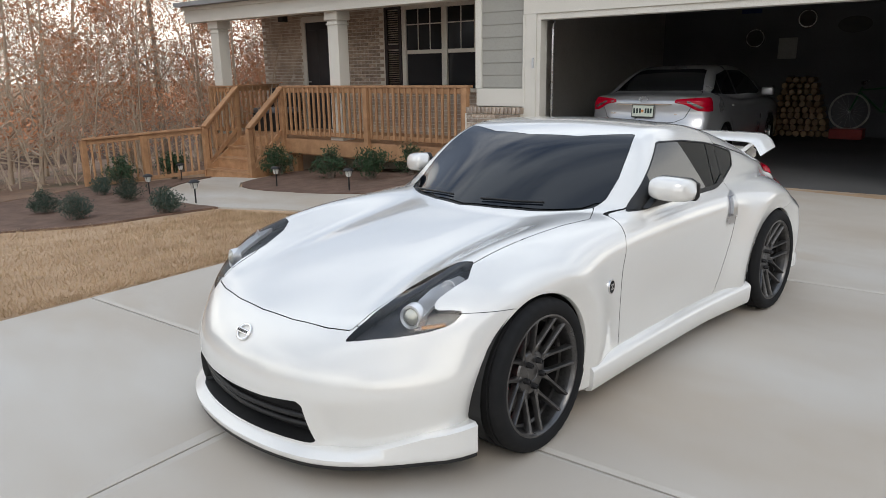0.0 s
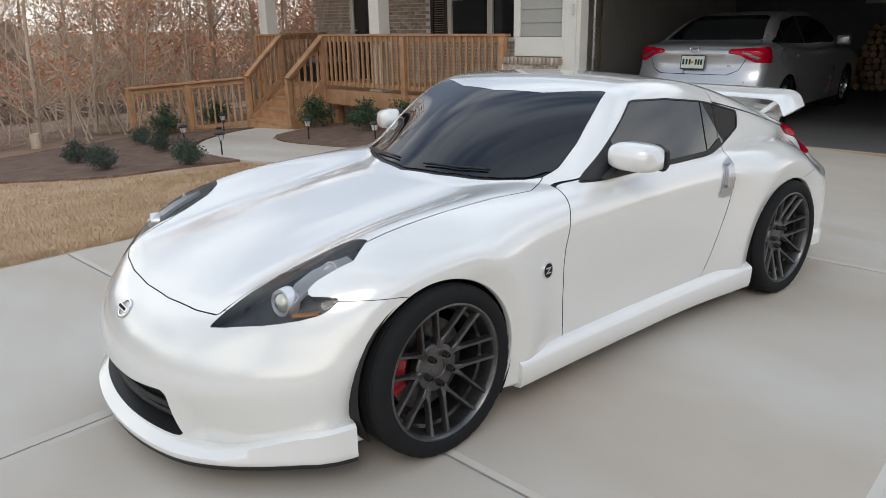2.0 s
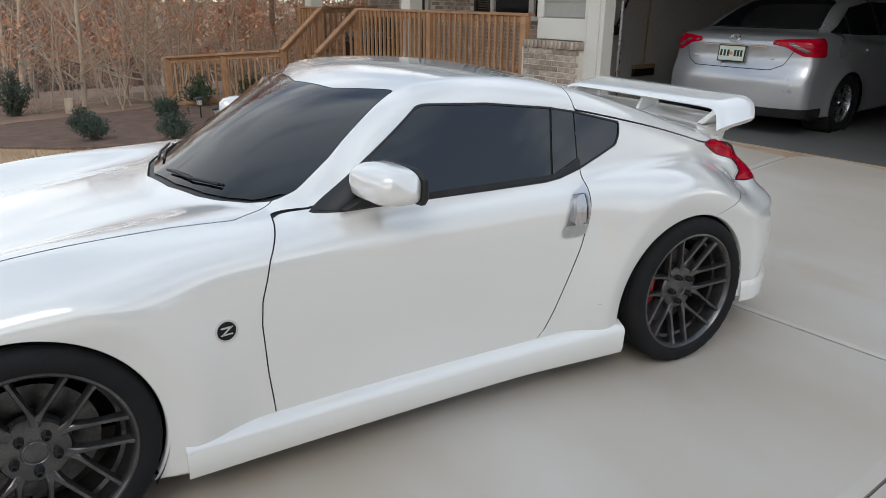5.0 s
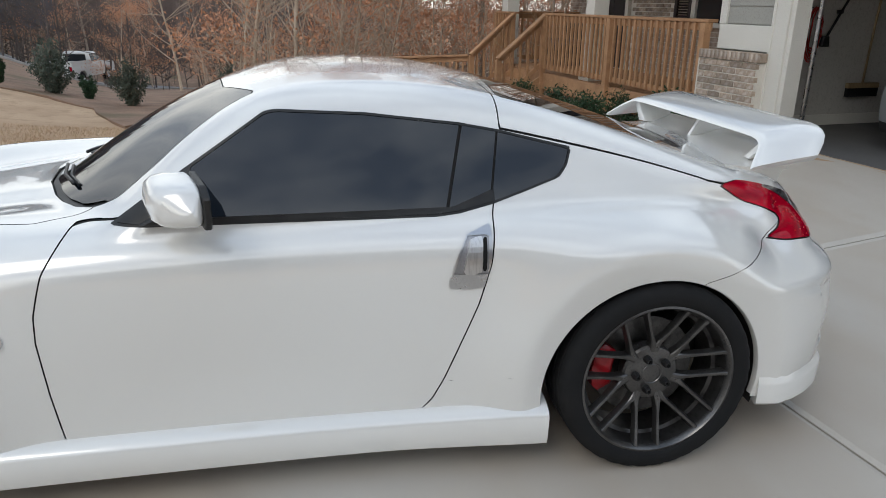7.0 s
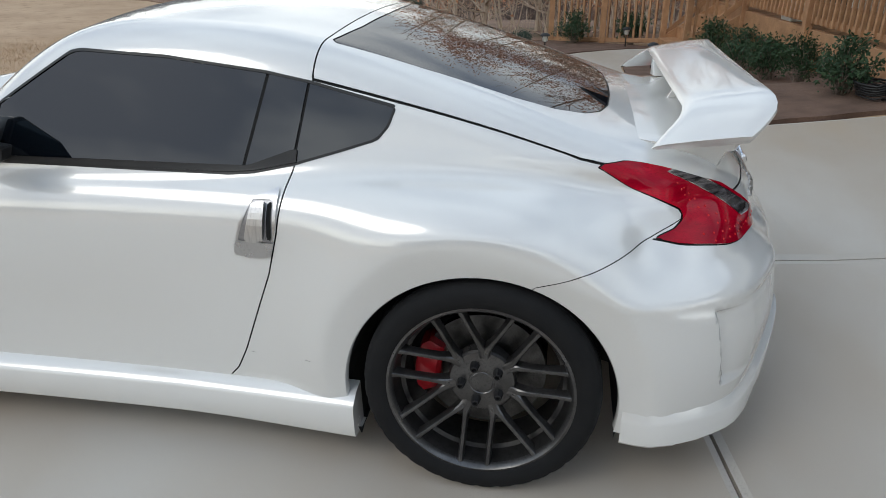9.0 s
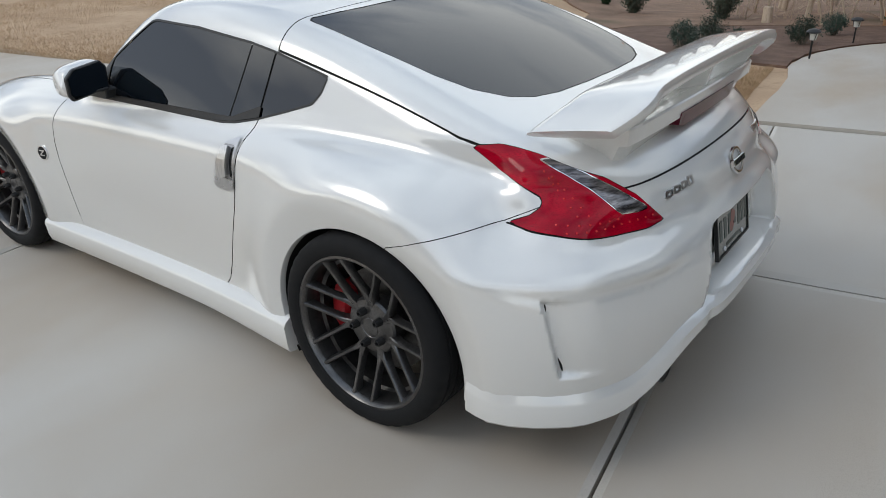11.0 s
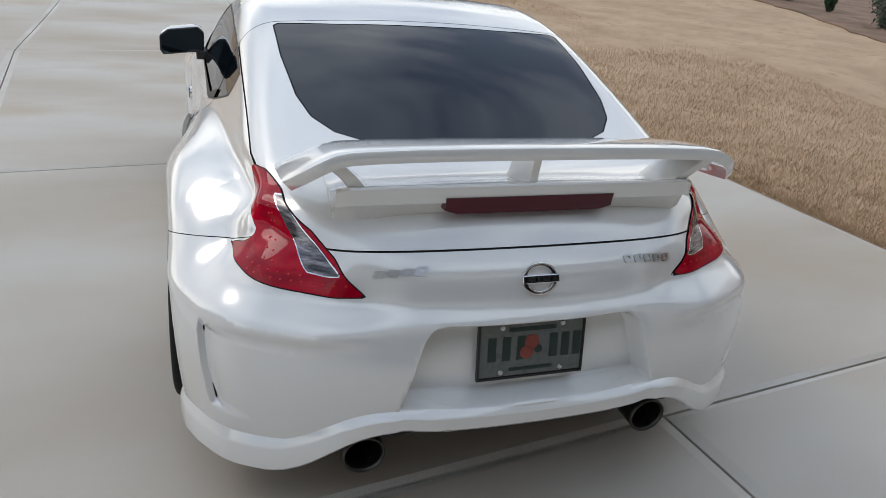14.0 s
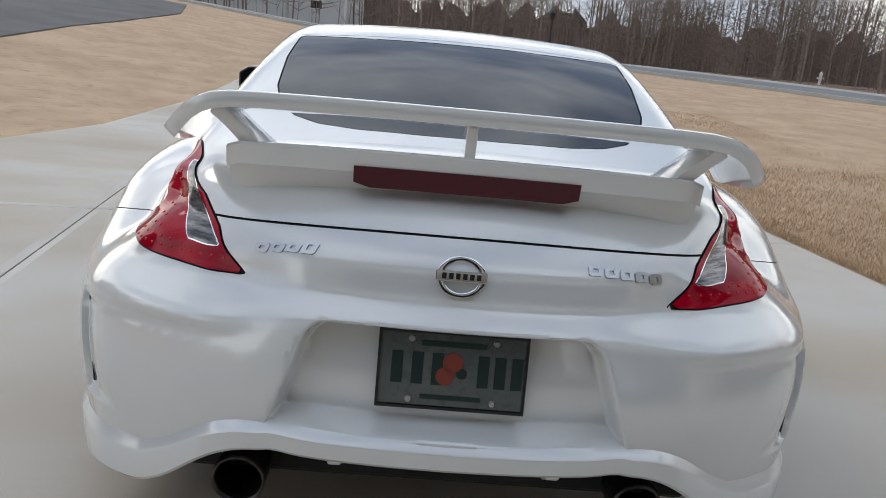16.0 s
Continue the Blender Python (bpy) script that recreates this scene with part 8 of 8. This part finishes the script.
for u, z, r, m, label in ((-1.97, 2.15, 0.20, M_SIGNDARK, "round dark tin sign on the garage wall"), (-0.99, 2.50, 0.19, M_SIGNDARK, "round dark tin sign hung high on the garage wall")):
    sg = solid("wall_sign", lathe([(0.0, 0.012), (r - 0.01, 0.012), (r, 0.006), (r, 0.0), (0.0, 0.0)], HOUSE @ pose(u, 12.698, z, 90, 0, 0), 36), m, label, "sign", group="garage wall signs")
    part("rim", lathe([(r - 0.03, 0.014), (r - 0.035, 0.018), (r - 0.02, 0.018), (r - 0.015, 0.013)], HOUSE @ pose(u, 12.698, z, 90, 0, 0), 36), M_SATIN, sg)
oval = bmesh.new()
prism_into(oval, [(0.30 * math.cos(a), 0.16 * math.sin(a)) for a in (2 * math.pi * k / 32 for k in range(32))], 0.012, HOUSE @ pose(-0.13, 12.698, 2.35, 90, 0, 0))
solid("wall_sign", oval, M_SIGNDARK, "dark oval tin sign on the garage wall", "sign", group="garage wall signs")
solid("wall_sign", box(-2.28, -1.88, 12.686, 12.698, 2.66, 2.745, 0.003), M_SIGNBLUE, "blue tin sign under the garage ceiling", "sign", at=HOUSE, group="garage wall signs")
solid("poster", box(-1.50, -1.14, 12.692, 12.698, 1.72, 2.14, 0.002), M_PAPER, "small white poster on the garage wall", "poster", at=HOUSE)

# tools on the left garage wall
rake = thing("rake", "push broom with long wooden handle hung on the garage wall", "broom", at=HOUSE @ pose(-3.90, 7.25, 0))
part("handle", tube([(0.02, 0.0, 0.66), (0.015, 0.02, 1.30), (0.02, 0.05, 1.95)], 0.013, 8), M_STICK, rake, smooth=True)
part("head", box(0.0, 0.05, -0.24, 0.24, 0.60, 0.66, 0.006), M_STICK, rake)
bm = bmesh.new()
for k in range(40):
    v = -0.23 + 0.46 * k / 39
    box_into(bm, 0.006, 0.044, v - 0.004, v + 0.004, 0.50, 0.60)
part("bristles", bm, M_BLACK, rake)
cable = thing("extension_cord", "tangled red extension cord hung on the garage wall", "cord", at=HOUSE @ pose(-3.90, 6.36, 0))
rg = random.Random(9)
for k in range(7):
    w, h = rg.uniform(0.06, 0.12), rg.uniform(0.22, 0.33)
    pts = [(0.015 + 0.012 * k * 0.6 + rg.uniform(0, 0.01), w * math.sin(2 * math.pi * j / 20) + rg.uniform(-0.012, 0.012), 1.50 - h * (1 - math.cos(2 * math.pi * j / 20)) + rg.uniform(-0.01, 0.01)) for j in range(21)]
    part("loop", tube(pts, 0.008, 6), M_REDPAINT, cable, smooth=True)
part("hook", tube([(-0.04, 0, 1.50), (0.10, 0, 1.49), (0.115, 0, 1.53)], 0.006, 6), M_BLACK, cable)
trimmer = thing("garden_tool", "black garden tool hung slantwise on the garage wall", "tool", at=HOUSE @ pose(-3.90, 6.68, 0))
part("shaft", tube([(0.03, -0.10, 1.20), (0.03, 0.12, 1.60)], 0.014, 8), M_BLACK, trimmer, smooth=True)
part("head", bevelled(prism([(-0.06, 0.0), (0.06, 0.0), (0.04, 0.12), (-0.04, 0.12)], 0.05, pose(0.01, -0.13, 1.08, 90, 0, 90)), 0.008), M_BLACK, trimmer)
part("bracket", box(-0.04, 0.03, 0.04, 0.08, 1.44, 1.48, 0.004), M_BLACK, trimmer)

# rail of the raised garage door
rails = thing("door_track", "galvanised track of the raised garage door", "door track", at=HOUSE)
for u in (-2.93, 2.03):
    part("track", tube([(u, 5.50, 0.2), (u, 5.50, 2.15), (u, 5.58, 2.36), (u, 5.80, 2.46), (u, 8.2, 2.50)], 0.022, 6), M_SATIN, rails, smooth=True)
part("raised_door", box(-2.95, 2.05, 5.9, 8.1, 2.52, 2.56, 0.004), M_TRIM, rails, "white sectional door rolled up under the ceiling")
for u in (-2.93, 2.03):
    part("hanger", box(u - 0.02, u + 0.02, 8.1, 8.14, 2.50, 2.752), M_SATIN, rails)

# ---- path lights and hose in the beds ----
M_LIGHTTOP = plain("frosted_path_light_lens", (0.62, 0.62, 0.58), 0.3)
for u, v in ((-6.49, 1.88), (-6.68, 3.48), (-4.91, 3.29), (-8.3, 2.27), (-9.72, 3.78)):
    x, y = world_of(u, v)
    pl = thing("path_light", "small black solar path light on a stake beside the walkway", "path light", "path lights", at=pose(x, y, float(ground_z(x, y)) + 0.02))
    part("stake", lathe([(0.0, -0.08), (0.011, -0.04), (0.011, 0.20), (0.0, 0.20)], None, 8), M_POLE, pl)
    part("lens", lathe([(0.02, 0.20), (0.036, 0.205), (0.052, 0.285), (0.0, 0.285)], None, 12), M_LIGHTTOP, pl, "frosted lens", smooth=40)
    part("cap", lathe([(0.075, 0.282), (0.078, 0.292), (0.055, 0.315), (0.02, 0.325), (0.0, 0.326)], None, 14), M_POLE, pl, smooth=40)
    for k in range(4):
        a = radians(45 + 90 * k)
        part("rib", tube([(0.03 * math.cos(a), 0.03 * math.sin(a), 0.20), (0.06 * math.cos(a), 0.06 * math.sin(a), 0.288)], 0.004, 5), M_POLE, pl)
rg = random.Random(12)
hx, hy = world_of(-3.55, 4.62)
pts = []
for k in range(110):
    a = 2 * math.pi * k / 18
    r = 0.19 + 0.035 * math.sin(k * 0.37) + rg.uniform(-0.01, 0.01)
    pts.append((hx + r * math.cos(a), hy + 0.8 * r * math.sin(a), float(ground_z(hx, hy)) + 0.04 + 0.022 * (k // 18) + rg.uniform(0, 0.012)))
solid("garden_hose", tube(pts, 0.010, 6), M_BLACK, "coiled black garden hose lying on the mulch", "hose", smooth=True)

# stump and leaning saplings at the wood's edge
st = thing("tree_stump", "pale cut stump at the edge of the woods", "stump", at=stand(-10.9, -0.55))
part("trunk", lathe([(0.10, -0.1), (0.085, 0.05), (0.078, 0.26), (0.074, 0.28), (0.0, 0.275)], None, 12), M_BARK_PALE, st, smooth=40)
rg = random.Random(33)
for k in range(26):
    x, y = -10.9 - 3.2 * rg.random() ** 1.2, -1.6 + 7.0 * rg.random()
    plant("sapling", x, y, rg.uniform(0.55, 0.95), rg.uniform(0, 6.28))
for k in range(12):
    x, y = -11.3 - 2.8 * rg.random(), -1.2 + 7.0 * rg.random()
    plant("brush", x, y, rg.uniform(0.4, 0.75), rg.uniform(0, 6.28))

# ---- short dormant grass standing along the lawn's visible edges ----
def grass(name, count, place, seed, label):
    rs = np.random.RandomState(seed)
    uv = place(rs, count)
    x, y = uv[:, 0] * math.cos(TURN) - uv[:, 1] * math.sin(TURN), uv[:, 0] * math.sin(TURN) + uv[:, 1] * math.cos(TURN)
    z = ground_z(x, y) - 0.004
    h, a, lean = rs.uniform(0.018, 0.05, count), rs.uniform(0, 2 * np.pi, count), rs.uniform(-0.03, 0.03, (count, 2))
    w = 0.0035
    base = np.stack([x, y, z], 1)
    side = np.stack([np.cos(a) * w, np.sin(a) * w, np.zeros(count)], 1)
    tip = base + np.stack([lean[:, 0], lean[:, 1], h], 1)
    v = np.stack([base - side, base + side, tip], 1).reshape(-1, 3)
    f = np.arange(3 * count).reshape(-1, 3)
    return tagged(new(name, raw_mesh(name, v, f.tolist(), M_GRASS, smooth=False)), label, "grass", "", "stuff")


M_GRASS = surface("straw_grass_blades", (0.58, 0.42, 0.265), (0.44, 0.305, 0.185), scale=3.0, rough=0.9, spots=(0.32, 0.24, 0.12), spot_scale=7)


def left_lawn(rs, n):
    u = -3.06 - 5.2 * rs.rand(n) ** 1.6
    v = 1.6 - 14.0 * rs.rand(n) ** 1.3
    keep = ~((u < -5.7) & (v > -0.25 - 0.9 * (-5.7 - u) + 1.0))
    return np.stack([u, v], 1)[keep][:n] if keep.all() else np.stack([np.where(keep, u, -3.06 - 2.4 * rs.rand(n)), v], 1)


grass("lawn_grass", 110000, left_lawn, 3, "short straw-coloured dormant grass beside the driveway")
